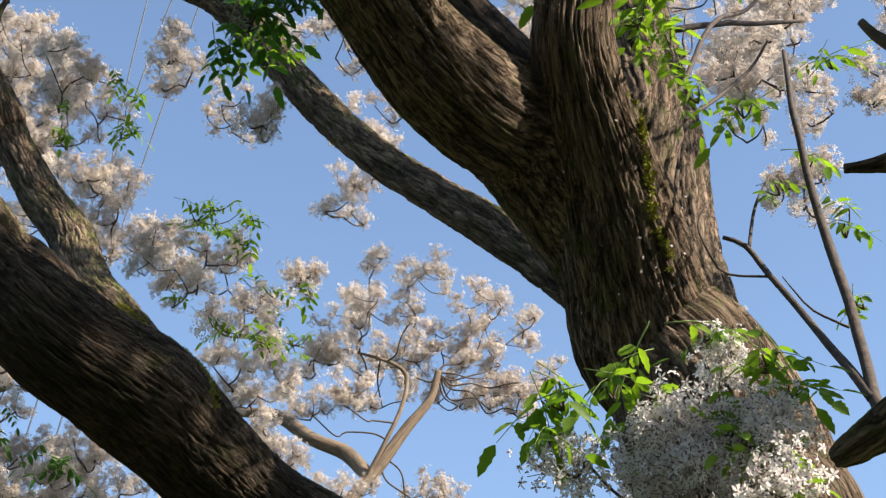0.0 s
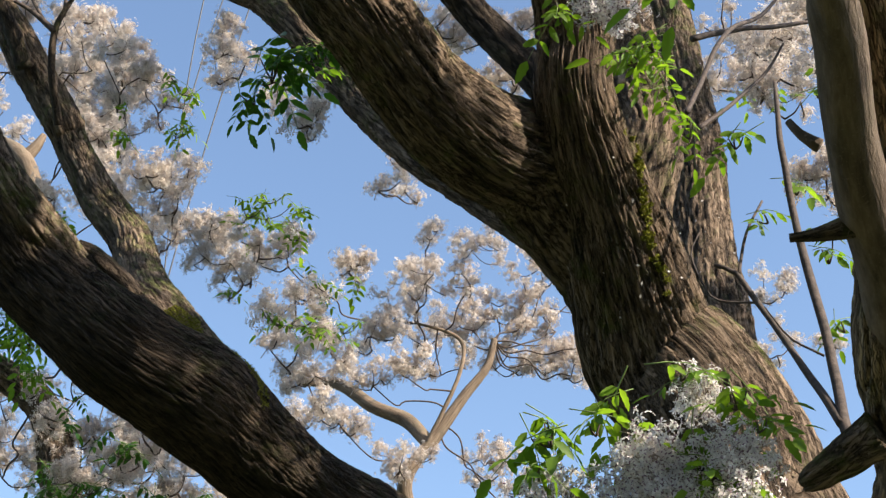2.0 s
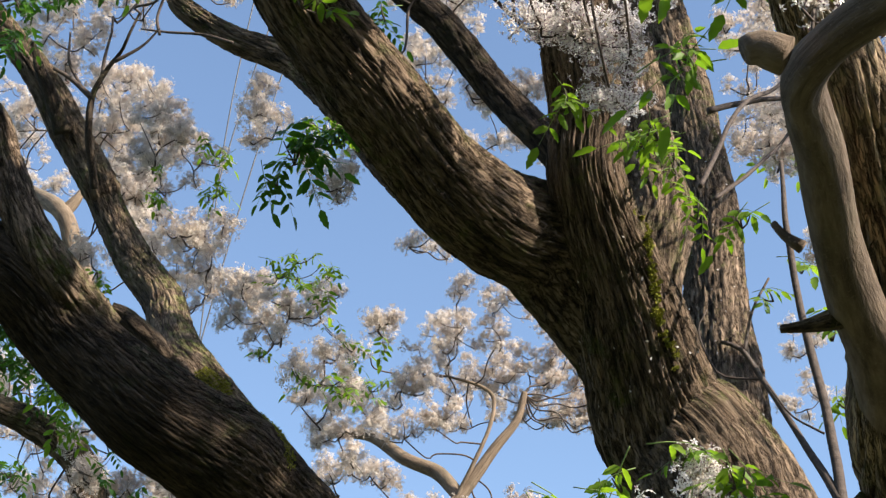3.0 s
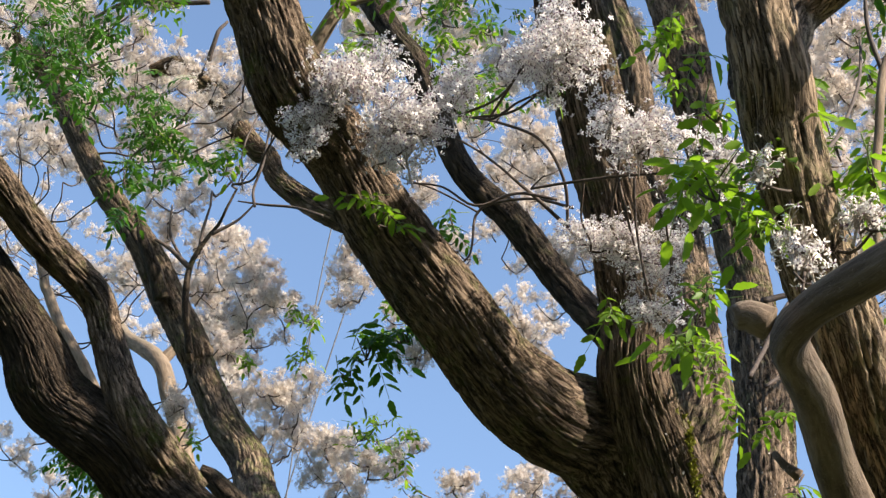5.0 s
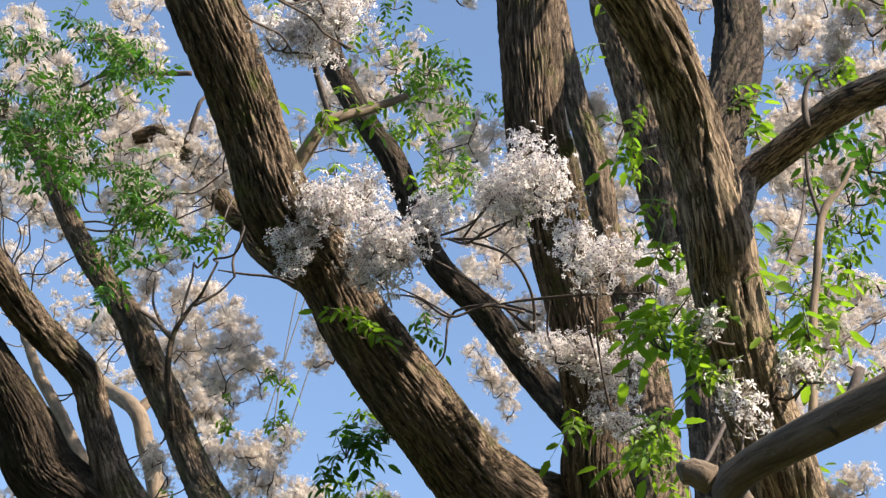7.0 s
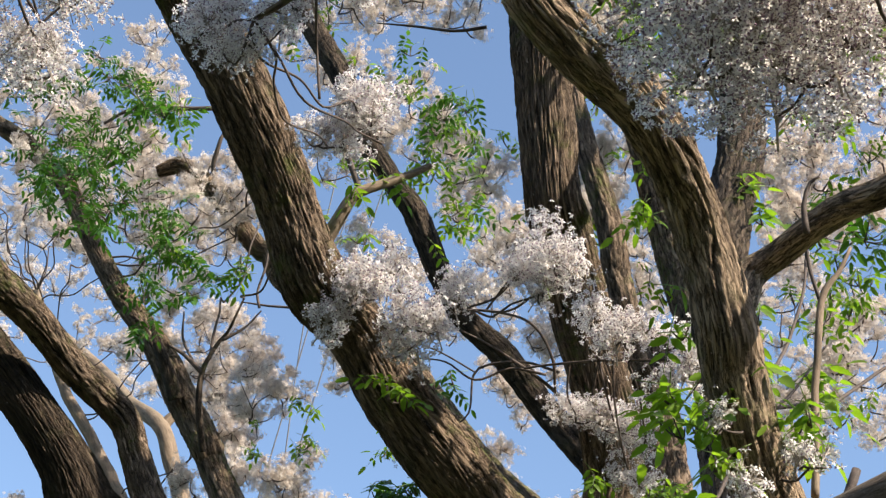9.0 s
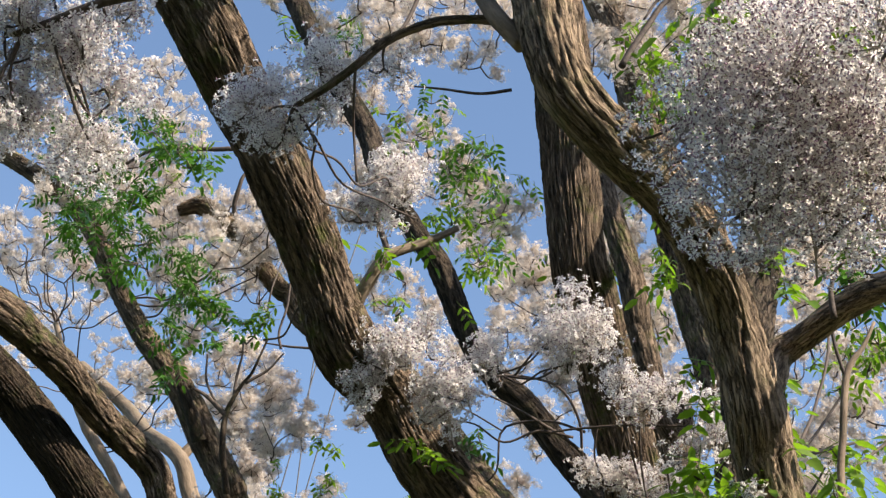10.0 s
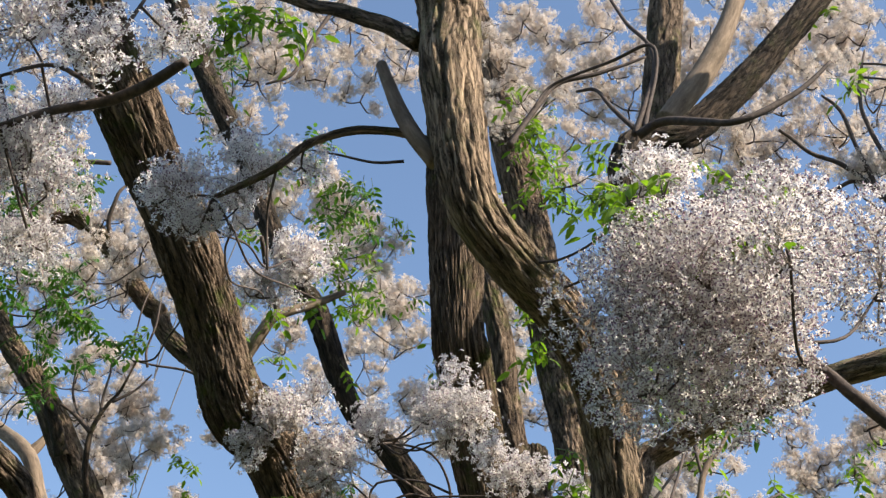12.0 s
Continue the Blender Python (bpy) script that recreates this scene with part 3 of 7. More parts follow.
limb(TREE_C, 'twig', [(-1.531, 4.360, 5.756, 0.0080), (-1.427, 4.360, 5.828, 0.0064), (-1.362, 4.360, 5.919, 0.0040)])
limb(TREE_C, 'twig', [(-1.668, 4.400, 5.671, 0.0072), (-1.733, 4.400, 5.798, 0.0064), (-1.751, 4.400, 5.959, 0.0041)])
limb(TREE_C, 'twig', [(-1.615, 4.400, 5.607, 0.0142), (-1.718, 4.380, 5.704, 0.0096), (-1.777, 4.350, 5.731, 0.0072)])
limb(TREE_D, 'trunk', [(-0.40, 9.20, -0.1, 0.214), (-0.543, 9.000, 2.397, 0.1427), (-0.634, 8.800, 4.112, 0.1295), (-0.552, 8.500, 5.016, 0.0663), (-0.589, 8.300, 5.359, 0.0415), (-0.406, 8.300, 5.644, 0.0370), (-0.235, 8.300, 5.901, 0.0307), (-0.096, 8.300, 6.087, 0.0241), (-0.040, 8.300, 6.280, 0.0194)], PALE_BARK)
limb(TREE_D, 'branch', [(-0.439, 8.300, 5.590, 0.0400), (-0.589, 8.450, 5.824, 0.0469), (-0.805, 8.500, 5.957, 0.0416), (-1.035, 8.600, 6.170, 0.0365), (-1.305, 8.700, 6.248, 0.0247)], PALE_BARK)
limb(TREE_D, 'branch', [(-0.506, 8.300, 5.501, 0.0150), (-0.297, 8.200, 5.891, 0.0135), (-0.227, 8.200, 6.155, 0.0120), (-0.295, 8.200, 6.274, 0.0103), (-0.503, 8.200, 6.360, 0.0069)], PALE_BARK)
limb(TREE_D, 'limb', [(-2.450, 7.700, 5.912, 0.0758), (-2.677, 7.700, 6.713, 0.0654), (-2.806, 7.700, 7.058, 0.0594), (-2.942, 7.700, 7.383, 0.0568), (-3.307, 8.000, 7.777, 0.0517), (-3.645, 8.300, 8.222, 0.0500), (-4.187, 8.600, 8.809, 0.0440)], PALE_BARK)
limb(TREE_D, 'branch', [(-2.933, 7.700, 7.374, 0.0454), (-2.868, 7.700, 7.462, 0.0342), (-2.823, 7.700, 7.552, 0.0191)], PALE_BARK)
limb(TREE_D, 'limb', [(-2.708, 7.000, 6.111, 0.0497), (-3.070, 7.000, 6.751, 0.0416), (-3.383, 7.000, 7.229, 0.0358), (-3.582, 7.000, 7.642, 0.0295), (-3.752, 7.000, 8.076, 0.0189)], PALE_BARK)
limb(TREE_D, 'limb', [(-1.969, 6.500, 4.282, 0.0973), (-2.077, 6.500, 4.712, 0.0896), (-2.136, 6.500, 4.952, 0.0856), (-2.256, 6.450, 5.109, 0.0806), (-2.428, 6.400, 5.213, 0.0726), (-2.626, 6.350, 5.294, 0.0643), (-2.894, 6.300, 5.435, 0.0592)])
limb(TREE_E, 'trunk', [(1.143, 3.303, -0.097, 0.1747), (0.980, 2.903, 2.517, 0.1149), (0.882, 2.502, 2.852, 0.0806), (0.811, 2.250, 2.958, 0.0679), (0.790, 2.046, 3.042, 0.0682), (0.769, 1.838, 3.109, 0.0738), (0.700, 1.604, 3.161, 0.0701), (0.660, 1.482, 3.224, 0.0689), (0.608, 1.355, 3.340, 0.0630), (0.575, 1.262, 3.469, 0.0664), (0.564, 1.193, 3.527, 0.0655), (0.530, 1.124, 3.674, 0.0602), (0.488, 1.015, 3.766, 0.0563), (0.413, 0.851, 3.835, 0.0585), (0.287, 0.727, 3.907, 0.0592), (0.196, 0.647, 3.988, 0.0614), (0.157, 0.609, 4.116, 0.0637), (0.120, 0.584, 4.365, 0.0712), (0.114, 0.589, 4.528, 0.0771), (0.084, 0.593, 4.844, 0.0786), (-0.055, 0.798, 6.453, 0.0887), (-0.026, 1.002, 10.130, 0.0828)], SUNLIT_BARK)
limb(TREE_E, 'limb', [(0.862, 2.420, 2.888, 0.0480), (0.822, 2.270, 2.943, 0.0560), (0.795, 2.130, 2.984, 0.0560), (0.755, 1.990, 2.999, 0.0500), (0.701, 1.821, 2.999, 0.0434), (0.656, 1.668, 3.006, 0.0391), (0.625, 1.534, 3.010, 0.0369), (0.599, 1.405, 3.002, 0.0354), (0.569, 1.291, 2.979, 0.0338), (0.549, 1.194, 2.960, 0.0332), (0.579, 1.111, 2.953, 0.0295), (0.644, 1.035, 2.952, 0.0318), (0.739, 0.959, 2.966, 0.0344), (0.864, 0.891, 2.993, 0.0343), (1.023, 0.817, 3.023, 0.0323)], GREY_BARK)
limb(TREE_E, 'branch', [(0.516, 1.100, 2.926, 0.0261), (0.484, 1.100, 2.942, 0.0240), (0.463, 1.100, 2.937, 0.0187)], GREY_BARK)
limb(TREE_E, 'branch', [(0.697, 0.970, 2.928, 0.0152), (0.723, 0.970, 2.970, 0.0108), (0.756, 0.970, 3.051, 0.0083)])
limb(TREE_E, 'branch', [(0.707, 1.850, 2.989, 0.0233), (0.668, 1.850, 2.977, 0.0184), (0.618, 1.850, 2.964, 0.0106), (0.578, 1.850, 2.961, 0.0068)])
limb(TREE_E, 'branch', [(0.581, 1.550, 2.928, 0.0105), (0.557, 1.550, 2.949, 0.0070), (0.542, 1.550, 2.973, 0.0053)], GREY_BARK)
limb(TREE_E, 'limb', [(0.567, 1.207, 3.511, 0.0495), (0.557, 1.260, 3.572, 0.0589), (0.547, 1.314, 3.634, 0.0512), (0.596, 1.473, 3.998, 0.0584), (0.673, 1.629, 4.410, 0.0628), (0.698, 1.730, 4.718, 0.0591), (0.722, 1.972, 5.347, 0.0650), (0.937, 2.012, 5.492, 0.0576), (1.184, 2.001, 5.776, 0.0541), (1.398, 1.991, 6.082, 0.0525), (1.583, 1.984, 6.371, 0.0510)], SHADED_BARK)
limb(TREE_E, 'limb', [(0.561, 1.187, 3.538, 0.0488), (0.595, 1.212, 3.618, 0.0406), (0.629, 1.237, 3.697, 0.0353), (0.694, 1.202, 3.734, 0.0318), (0.767, 1.133, 3.753, 0.0335), (0.870, 1.032, 3.739, 0.0312), (1.006, 0.949, 3.755, 0.0285), (1.136, 0.895, 3.772, 0.0303), (1.264, 0.853, 3.785, 0.0331), (1.409, 0.792, 3.782, 0.0346)], SUNLIT_BARK)
limb(TREE_E, 'branch', [(0.906, 2.300, 5.798, 0.0471), (1.061, 2.300, 6.055, 0.0461), (1.154, 2.300, 6.275, 0.0403), (1.241, 2.300, 6.538, 0.0368)], PALE_BARK)
limb(TREE_E, 'branch', [(0.892, 2.500, 5.729, 0.0720), (0.923, 2.500, 6.149, 0.0727), (0.964, 2.500, 6.604, 0.0711), (0.994, 2.500, 6.991, 0.0687)])
limb(TREE_E, 'branch', [(0.660, 2.450, 2.798, 0.0186), (0.679, 2.420, 2.799, 0.0287), (0.719, 2.400, 2.818, 0.0357), (0.786, 2.350, 2.847, 0.0455)])
limb(TREE_E, 'branch', [(0.743, 1.500, 3.291, 0.0100), (0.758, 1.500, 3.433, 0.0092), (0.776, 1.500, 3.605, 0.0095), (0.812, 1.500, 3.811, 0.0092), (0.862, 1.500, 3.898, 0.0062), (0.894, 1.500, 3.964, 0.0044)], PALE_BARK)
limb(TREE_E, 'twig', [(0.808, 1.500, 3.803, 0.0056), (0.789, 1.480, 3.917, 0.0045), (0.798, 1.450, 4.016, 0.0037), (0.841, 1.400, 4.010, 0.0028)])
limb(TREE_E, 'branch', [(0.734, 1.060, 3.673, 0.0070), (0.735, 1.050, 3.738, 0.0055), (0.752, 1.040, 3.789, 0.0038), (0.772, 1.030, 3.798, 0.0022)])
limb(TREE_E, 'twig', [(0.692, 1.600, 3.682, 0.0044), (0.747, 1.700, 3.837, 0.0042), (0.813, 1.800, 4.069, 0.0040), (0.848, 1.900, 4.302, 0.0028)])
limb(TREE_E, 'twig', [(0.887, 2.200, 3.948, 0.0056), (0.981, 2.300, 4.070, 0.0054), (1.096, 2.400, 4.206, 0.0050), (1.230, 2.500, 4.325, 0.0042)])
limb(TREE_H, 'twig', [(-1.851, 4.600, 7.469, 0.0155), (-2.036, 4.600, 7.479, 0.0136), (-2.287, 4.600, 7.501, 0.0117), (-2.452, 4.600, 7.396, 0.0078)])
limb(TREE_H, 'twig', [(-1.671, 4.800, 6.963, 0.0171), (-1.815, 4.700, 7.075, 0.0133), (-1.783, 4.600, 7.220, 0.0105), (-1.738, 4.600, 7.319, 0.0067)])
limb(TREE_H, 'twig', [(-1.144, 4.700, 6.114, 0.0076), (-1.283, 4.700, 6.172, 0.0068), (-1.448, 4.700, 6.199, 0.0060), (-1.559, 4.700, 6.223, 0.0034)])
limb(TREE_H, 'twig', [(-1.473, 4.700, 6.184, 0.0068), (-1.491, 4.700, 6.287, 0.0069), (-1.465, 4.700, 6.460, 0.0061), (-1.463, 4.700, 6.676, 0.0053)])
limb(TREE_E, 'branch', [(0.780, 2.450, 2.848, 0.0154), (0.756, 2.500, 2.930, 0.0119), (0.759, 2.550, 3.135, 0.0101), (0.745, 2.600, 3.401, 0.0089), (0.745, 2.650, 3.697, 0.0076), (0.761, 2.700, 3.912, 0.0050)])
limb(TREE_E, 'branch', [(0.752, 2.500, 2.936, 0.0104), (0.705, 2.600, 3.130, 0.0077), (0.651, 2.700, 3.329, 0.0068), (0.616, 2.720, 3.411, 0.0060), (0.573, 2.720, 3.433, 0.0042)])
limb(TREE_E, 'twig', [(0.624, 2.720, 3.404, 0.0039), (0.655, 2.750, 3.523, 0.0034), (0.711, 2.800, 3.646, 0.0029)])
limb(TREE_E, 'twig', [(0.650, 2.700, 3.322, 0.0029), (0.576, 2.720, 3.343, 0.0027), (0.548, 2.720, 3.378, 0.0024), (0.526, 2.720, 3.463, 0.0021), (0.550, 2.720, 3.519, 0.0015)])
limb(TREE_E, 'twig', [(0.745, 2.540, 3.105, 0.0027), (0.691, 2.560, 3.155, 0.0022), (0.667, 2.570, 3.200, 0.0017), (0.648, 2.580, 3.245, 0.0011)])
limb(TREE_A, 'twig', [(0.593, 1.950, 4.004, 0.0026), (0.463, 1.980, 3.981, 0.0029), (0.291, 2.050, 4.030, 0.0035), (0.138, 2.100, 4.055, 0.0036), (0.060, 2.120, 4.058, 0.0028)])
limb(TREE_A, 'twig', [(0.137, 2.300, 4.080, 0.0046), (0.133, 2.200, 4.147, 0.0043), (0.081, 2.100, 4.196, 0.0040), (-0.021, 2.000, 4.174, 0.0033), (-0.130, 1.900, 4.117, 0.0024), (-0.198, 1.880, 4.167, 0.0016)])
limb(TREE_A, 'twig', [(0.202, 2.400, 4.062, 0.0059), (0.116, 2.380, 4.163, 0.0054), (0.030, 2.200, 4.135, 0.0040), (-0.059, 2.000, 4.082, 0.0030), (-0.155, 1.900, 4.073, 0.0022)])
limb(TREE_A, 'twig', [(0.142, 2.420, 4.241, 0.0043), (0.033, 2.450, 4.301, 0.0043), (-0.079, 2.480, 4.316, 0.0043), (-0.127, 2.500, 4.291, 0.0041), (-0.138, 2.500, 4.155, 0.0028), (-0.196, 2.500, 4.102, 0.0019)])
limb(TREE_A, 'twig', [(-0.120, 2.500, 4.301, 0.0031), (-0.226, 2.500, 4.377, 0.0025), (-0.342, 2.500, 4.436, 0.0019)])
limb(TREE_A, 'branch', [(-0.553, 2.120, 4.532, 0.0241), (-0.504, 2.080, 4.597, 0.0209), (-0.461, 2.050, 4.655, 0.0177), (-0.417, 2.050, 4.684, 0.0162), (-0.328, 2.080, 4.744, 0.0139), (-0.235, 2.100, 4.806, 0.0099)], PALE_BARK)
limb(TREE_A, 'twig', [(-0.442, 2.050, 4.681, 0.0105), (-0.488, 2.000, 4.815, 0.0085), (-0.502, 1.900, 4.876, 0.0069)])
limb(TREE_A, 'twig', [(-0.326, 1.000, 4.072, 0.0033), (-0.336, 0.950, 4.212, 0.0034), (-0.290, 0.720, 4.156, 0.0035)])
limb(TREE_E, 'branch', [(0.136, 0.660, 4.138, 0.0231), (0.084, 0.660, 4.185, 0.0207), (0.022, 0.680, 4.251, 0.0119), (-0.106, 0.690, 4.268, 0.0106), (-0.212, 0.700, 4.233, 0.0100), (-0.287, 0.700, 4.155, 0.0092), (-0.381, 0.780, 4.163, 0.0081), (-0.450, 0.820, 4.157, 0.0061)])
limb(TREE_E, 'branch', [(0.093, 0.640, 4.127, 0.0198), (0.035, 0.640, 4.222, 0.0201), (-0.012, 0.660, 4.339, 0.0179), (-0.055, 0.680, 4.481, 0.0141)], PALE_BARK)
limb(TREE_E, 'branch', [(0.037, 0.600, 4.484, 0.0236), (-0.037, 0.620, 4.560, 0.0212), (-0.172, 0.660, 4.647, 0.0173), (-0.298, 0.700, 4.726, 0.0147), (-0.448, 0.750, 4.838, 0.0121)])
limb(TREE_E, 'branch', [(-0.395, 0.100, 3.911, 0.0101), (-0.479, 0.150, 3.894, 0.0125), (-0.561, 0.200, 3.891, 0.0127), (-0.666, 0.200, 3.863, 0.0103), (-0.771, 0.200, 3.813, 0.0080), (-0.834, 0.200, 3.788, 0.0057)])
limb(TREE_E, 'twig', [(-0.561, 0.200, 3.891, 0.0060), (-0.611, 0.200, 3.944, 0.0053), (-0.569, 0.200, 4.086, 0.0054), (-0.536, 0.200, 4.190, 0.0040)])
limb(TREE_E, 'twig', [(-0.610, 0.200, 3.940, 0.0053), (-0.701, 0.200, 3.990, 0.0046), (-0.800, 0.200, 3.953, 0.0034)])
limb(TREE_E, 'branch', [(1.045, -0.150, 2.737, 0.0143), (0.961, -0.100, 2.860, 0.0134), (0.857, -0.060, 3.002, 0.0114), (0.789, -0.050, 3.082, 0.0099), (0.749, -0.020, 3.151, 0.0083), (0.661, 0.000, 3.167, 0.0061), (0.597, 0.000, 3.173, 0.0037)])
limb(TREE_E, 'twig', [(0.758, -0.050, 3.121, 0.0045), (0.722, 0.000, 3.214, 0.0039), (0.671, 0.000, 3.224, 0.0026)])
limb(TREE_E, 'branch', [(0.701, 1.600, 5.094, 0.0161), (0.786, 1.550, 5.113, 0.0143), (0.968, 1.400, 4.983, 0.0111), (1.149, 1.400, 5.095, 0.0095), (1.287, 1.400, 5.245, 0.0062)])
limb(TREE_E, 'twig', [(0.721, 1.600, 5.131, 0.0082), (0.768, 1.600, 5.369, 0.0072), (0.755, 1.600, 5.499, 0.0061), (0.633, 1.700, 5.514, 0.0056), (0.447, 1.800, 5.497, 0.0050), (0.379, 1.800, 5.389, 0.0037)])
limb(TREE_A, 'branch', [(0.627, 3.300, 4.272, 0.0073), (0.795, 3.500, 4.704, 0.0079), (0.960, 3.700, 4.944, 0.0065), (1.135, 3.800, 5.236, 0.0048)])
limb(TREE_A, 'twig', [(0.709, 3.600, 4.775, 0.0113), (0.870, 3.700, 4.881, 0.0093), (1.018, 3.800, 4.966, 0.0083), (1.174, 3.900, 5.063, 0.0061)])
limb(TREE_A, 'twig', [(0.697, 3.600, 4.431, 0.0065), (0.837, 3.700, 4.603, 0.0062), (0.958, 3.800, 4.784, 0.0053), (1.027, 3.800, 4.895, 0.0036)])
limb(TREE_E, 'branch', [(0.687, 1.600, 5.094, 0.0099), (0.729, 1.600, 5.237, 0.0091), (0.770, 1.620, 5.409, 0.0084), (0.761, 1.650, 5.546, 0.0076), (0.693, 1.700, 5.706, 0.0068), (0.649, 1.750, 5.869, 0.0060)])
limb(TREE_E, 'branch', [(0.693, 1.600, 5.118, 0.0090), (0.623, 1.650, 5.262, 0.0074), (0.580, 1.700, 5.383, 0.0066), (0.520, 1.750, 5.420, 0.0048)])
limb(TREE_E, 'branch', [(0.300, 2.000, 5.384, 0.0118), (0.397, 2.000, 5.569, 0.0111), (0.474, 2.000, 5.691, 0.0092), (0.612, 2.000, 5.744, 0.0082), (0.796, 2.000, 5.839, 0.0052)])
limb(TREE_E, 'branch', [(2.143, 3.000, 5.776, 0.0163), (1.880, 3.100, 6.202, 0.0147), (1.778, 3.100, 6.308, 0.0111), (1.652, 3.100, 6.368, 0.0099), (1.530, 3.100, 6.497, 0.0063)])
limb(TREE_E, 'branch', [(1.933, 3.100, 6.122, 0.0121), (1.858, 3.100, 6.419, 0.0100), (1.815, 3.100, 6.623, 0.0089), (1.739, 3.100, 6.714, 0.0051)])
limb(TREE_E, 'branch', [(1.959, 3.100, 6.138, 0.0109), (1.832, 3.100, 6.210, 0.0098), (1.719, 3.100, 6.151, 0.0085), (1.575, 3.100, 6.124, 0.0049)])
limb(TREE_E, 'branch', [(2.039, 3.100, 6.189, 0.0110), (1.934, 3.100, 6.512, 0.0100), (1.914, 3.100, 6.752, 0.0090), (1.971, 3.100, 7.005, 0.0052)])
limb(TREE_A, 'branch', [(-0.425, 3.000, 7.224, 0.0119), (-0.559, 3.000, 6.919, 0.0103), (-0.640, 3.000, 6.666, 0.0089), (-0.759, 3.000, 6.592, 0.0050)])
limb(TREE_A, 'branch', [(-0.061, 2.000, 5.304, 0.0057), (-0.166, 2.000, 5.294, 0.0048), (-0.295, 2.000, 5.325, 0.0039), (-0.421, 2.000, 5.350, 0.0019)])
limb(TREE_A, 'branch', [(0.116, 2.200, 4.088, 0.0042), (0.014, 2.200, 4.112, 0.0038), (-0.087, 2.200, 4.078, 0.0033), (-0.174, 2.200, 4.143, 0.0029), (-0.262, 2.200, 4.161, 0.0019)])



def moss_streak(owner, points, count, wide, seed):
    """Short tufts of yellow-green moss that follow a groove in the bark."""
    rs = np.random.RandomState(seed)
    line = smooth_line([(*p, 0.01) for p in points], 0.01)[:, :3]
    bark_points = np.array([v.co[:] for v in owner.data.vertices])
    bark_ways = np.array([v.normal[:] for v in owner.data.vertices])
    near = np.zeros(len(bark_points), bool)
    for q in line:
        q = bark_points[np.linalg.norm(bark_points - q, axis=1).argmin()]  # down onto the bark
        near |= np.linalg.norm(bark_points - q, axis=1) < wide * rs.uniform(0.3, 1.3)
    close = np.where(near)[0]
    if not len(close):
        return
    verts, faces = [], []
    for k in rs.choice(len(close), count):
        p, n = bark_points[close[k]] + rs.normal(size=3) * 0.0025, bark_ways[close[k]]
        a = np.cross(n, rs.normal(size=3))
        a /= np.linalg.norm(a)
        tip = p + (n + rs.normal(size=3) * 0.6) * rs.uniform(0.0015, 0.0045)
        b, m = a * rs.uniform(0.0012, 0.0028), len(verts)
        verts += [(p - b).tolist(), (p + b).tolist(), tip.tolist()]
        faces.append([m, m + 1, m + 2])
    part("moss", mesh_of("moss", verts, faces, [MOSS], None, False), owner, None, "yellow-green moss in a groove of the bark")


for owner, points, count, wide in (
    ("trunk", [(0.39, 2.674, 3.712), (0.449, 2.686, 3.581), (0.48, 2.685, 3.483), (0.52, 2.721, 3.416), (0.531, 2.725, 3.377)], 6000, 0.011),
    ("trunk", [(0.36, 2.64, 3.74), (0.39, 2.674, 3.712), (0.41, 2.68, 3.66)], 2500, 0.011),
    ("limb.006", [(-1.05, 4.31, 4.34), (-1.0, 4.31, 4.3), (-0.96, 4.31, 4.26)], 5000, 0.035),
    ("trunk.002", [(-0.87, 4.14, 4.05), (-0.80, 4.17, 3.95), (-0.75, 4.21, 3.86)], 3000, 0.03),
):
    moss_streak(bpy.data.objects[owner], points, count, wide, count)


def fallen_petals(owner, limb_mesh, count, low, high, seed):
    """Dropped petals that lie caught in the furrows of a limb."""
    rs = np.random.RandomState(seed)
    me = limb_mesh.data
    verts, faces = [], []
    spots = [v for v in me.vertices if low < v.co.z < high]
    for k in rs.choice(len(spots), count, replace=False):
        p, n = spots[k].co, spots[k].normal
        a = n.cross(Vector(rs.normal(size=3))).normalized()
        b = n.cross(a)
        c, q, w = len(verts), p + n * 0.002, rs.uniform(0.0016, 0.0034)
        verts += [q - a * w * 1.8, q - b * w + n * 0.001, q + a * w * 1.8 + n * 0.002, q + b * w]
        faces.append([c, c + 1, c + 2, c + 3])
    ob = part("petal", mesh_of("petal", verts, faces, [PETAL]), owner, None, "pale fallen petals caught in the bark")
    tagged(ob, kind="stuff")


trunks = [o for o in bpy.data.objects if o.name.startswith("trunk")]
for o, count, low, high in ((trunks[0], 150, 3.2, 4.6), (trunks[1], 110, 3.0, 5.0)):
    fallen_petals(o.parent, o, count, low, high, 7)

# ---- unseen crown clumps above the lens, added to cut sun and sky light ----
blossom(TREE_E, (0.01, 0.19, 6.39), 0.45, 0.25, 9, FAR)
blossom(TREE_A, (3.92, 7.91, 12.00), 0.45, 0.25, 9, FAR)
blossom(TREE_E, (4.77, 2.35, 7.90), 0.45, 0.25, 9, FAR)
blossom(TREE_A, (2.15, 3.61, 9.06), 0.45, 0.25, 9, FAR)
blossom(TREE_A, (4.95, 5.52, 10.84), 0.45, 0.25, 9, FAR)
blossom(TREE_A, (3.02, 7.20, 11.62), 0.45, 0.25, 9, FAR)
blossom(TREE_A, (6.42, 7.96, 12.87), 0.45, 0.25, 9, FAR)
blossom(TREE_E, (-0.16, -1.61, 5.04), 0.45, 0.25, 9, FAR)
blossom(TREE_A, (2.17, 6.28, 10.84), 0.45, 0.25, 9, FAR)
blossom(TREE_A, (2.53, 5.84, 10.45), 0.45, 0.25, 9, FAR)
blossom(TREE_E, (-1.44, -0.55, 5.74), 0.45, 0.25, 9, FAR)
blossom(TREE_E, (0.22, 3.11, 8.90), 0.45, 0.25, 9, FAR)
blossom(TREE_A, (0.40, 6.19, 11.24), 0.45, 0.25, 9, FAR)
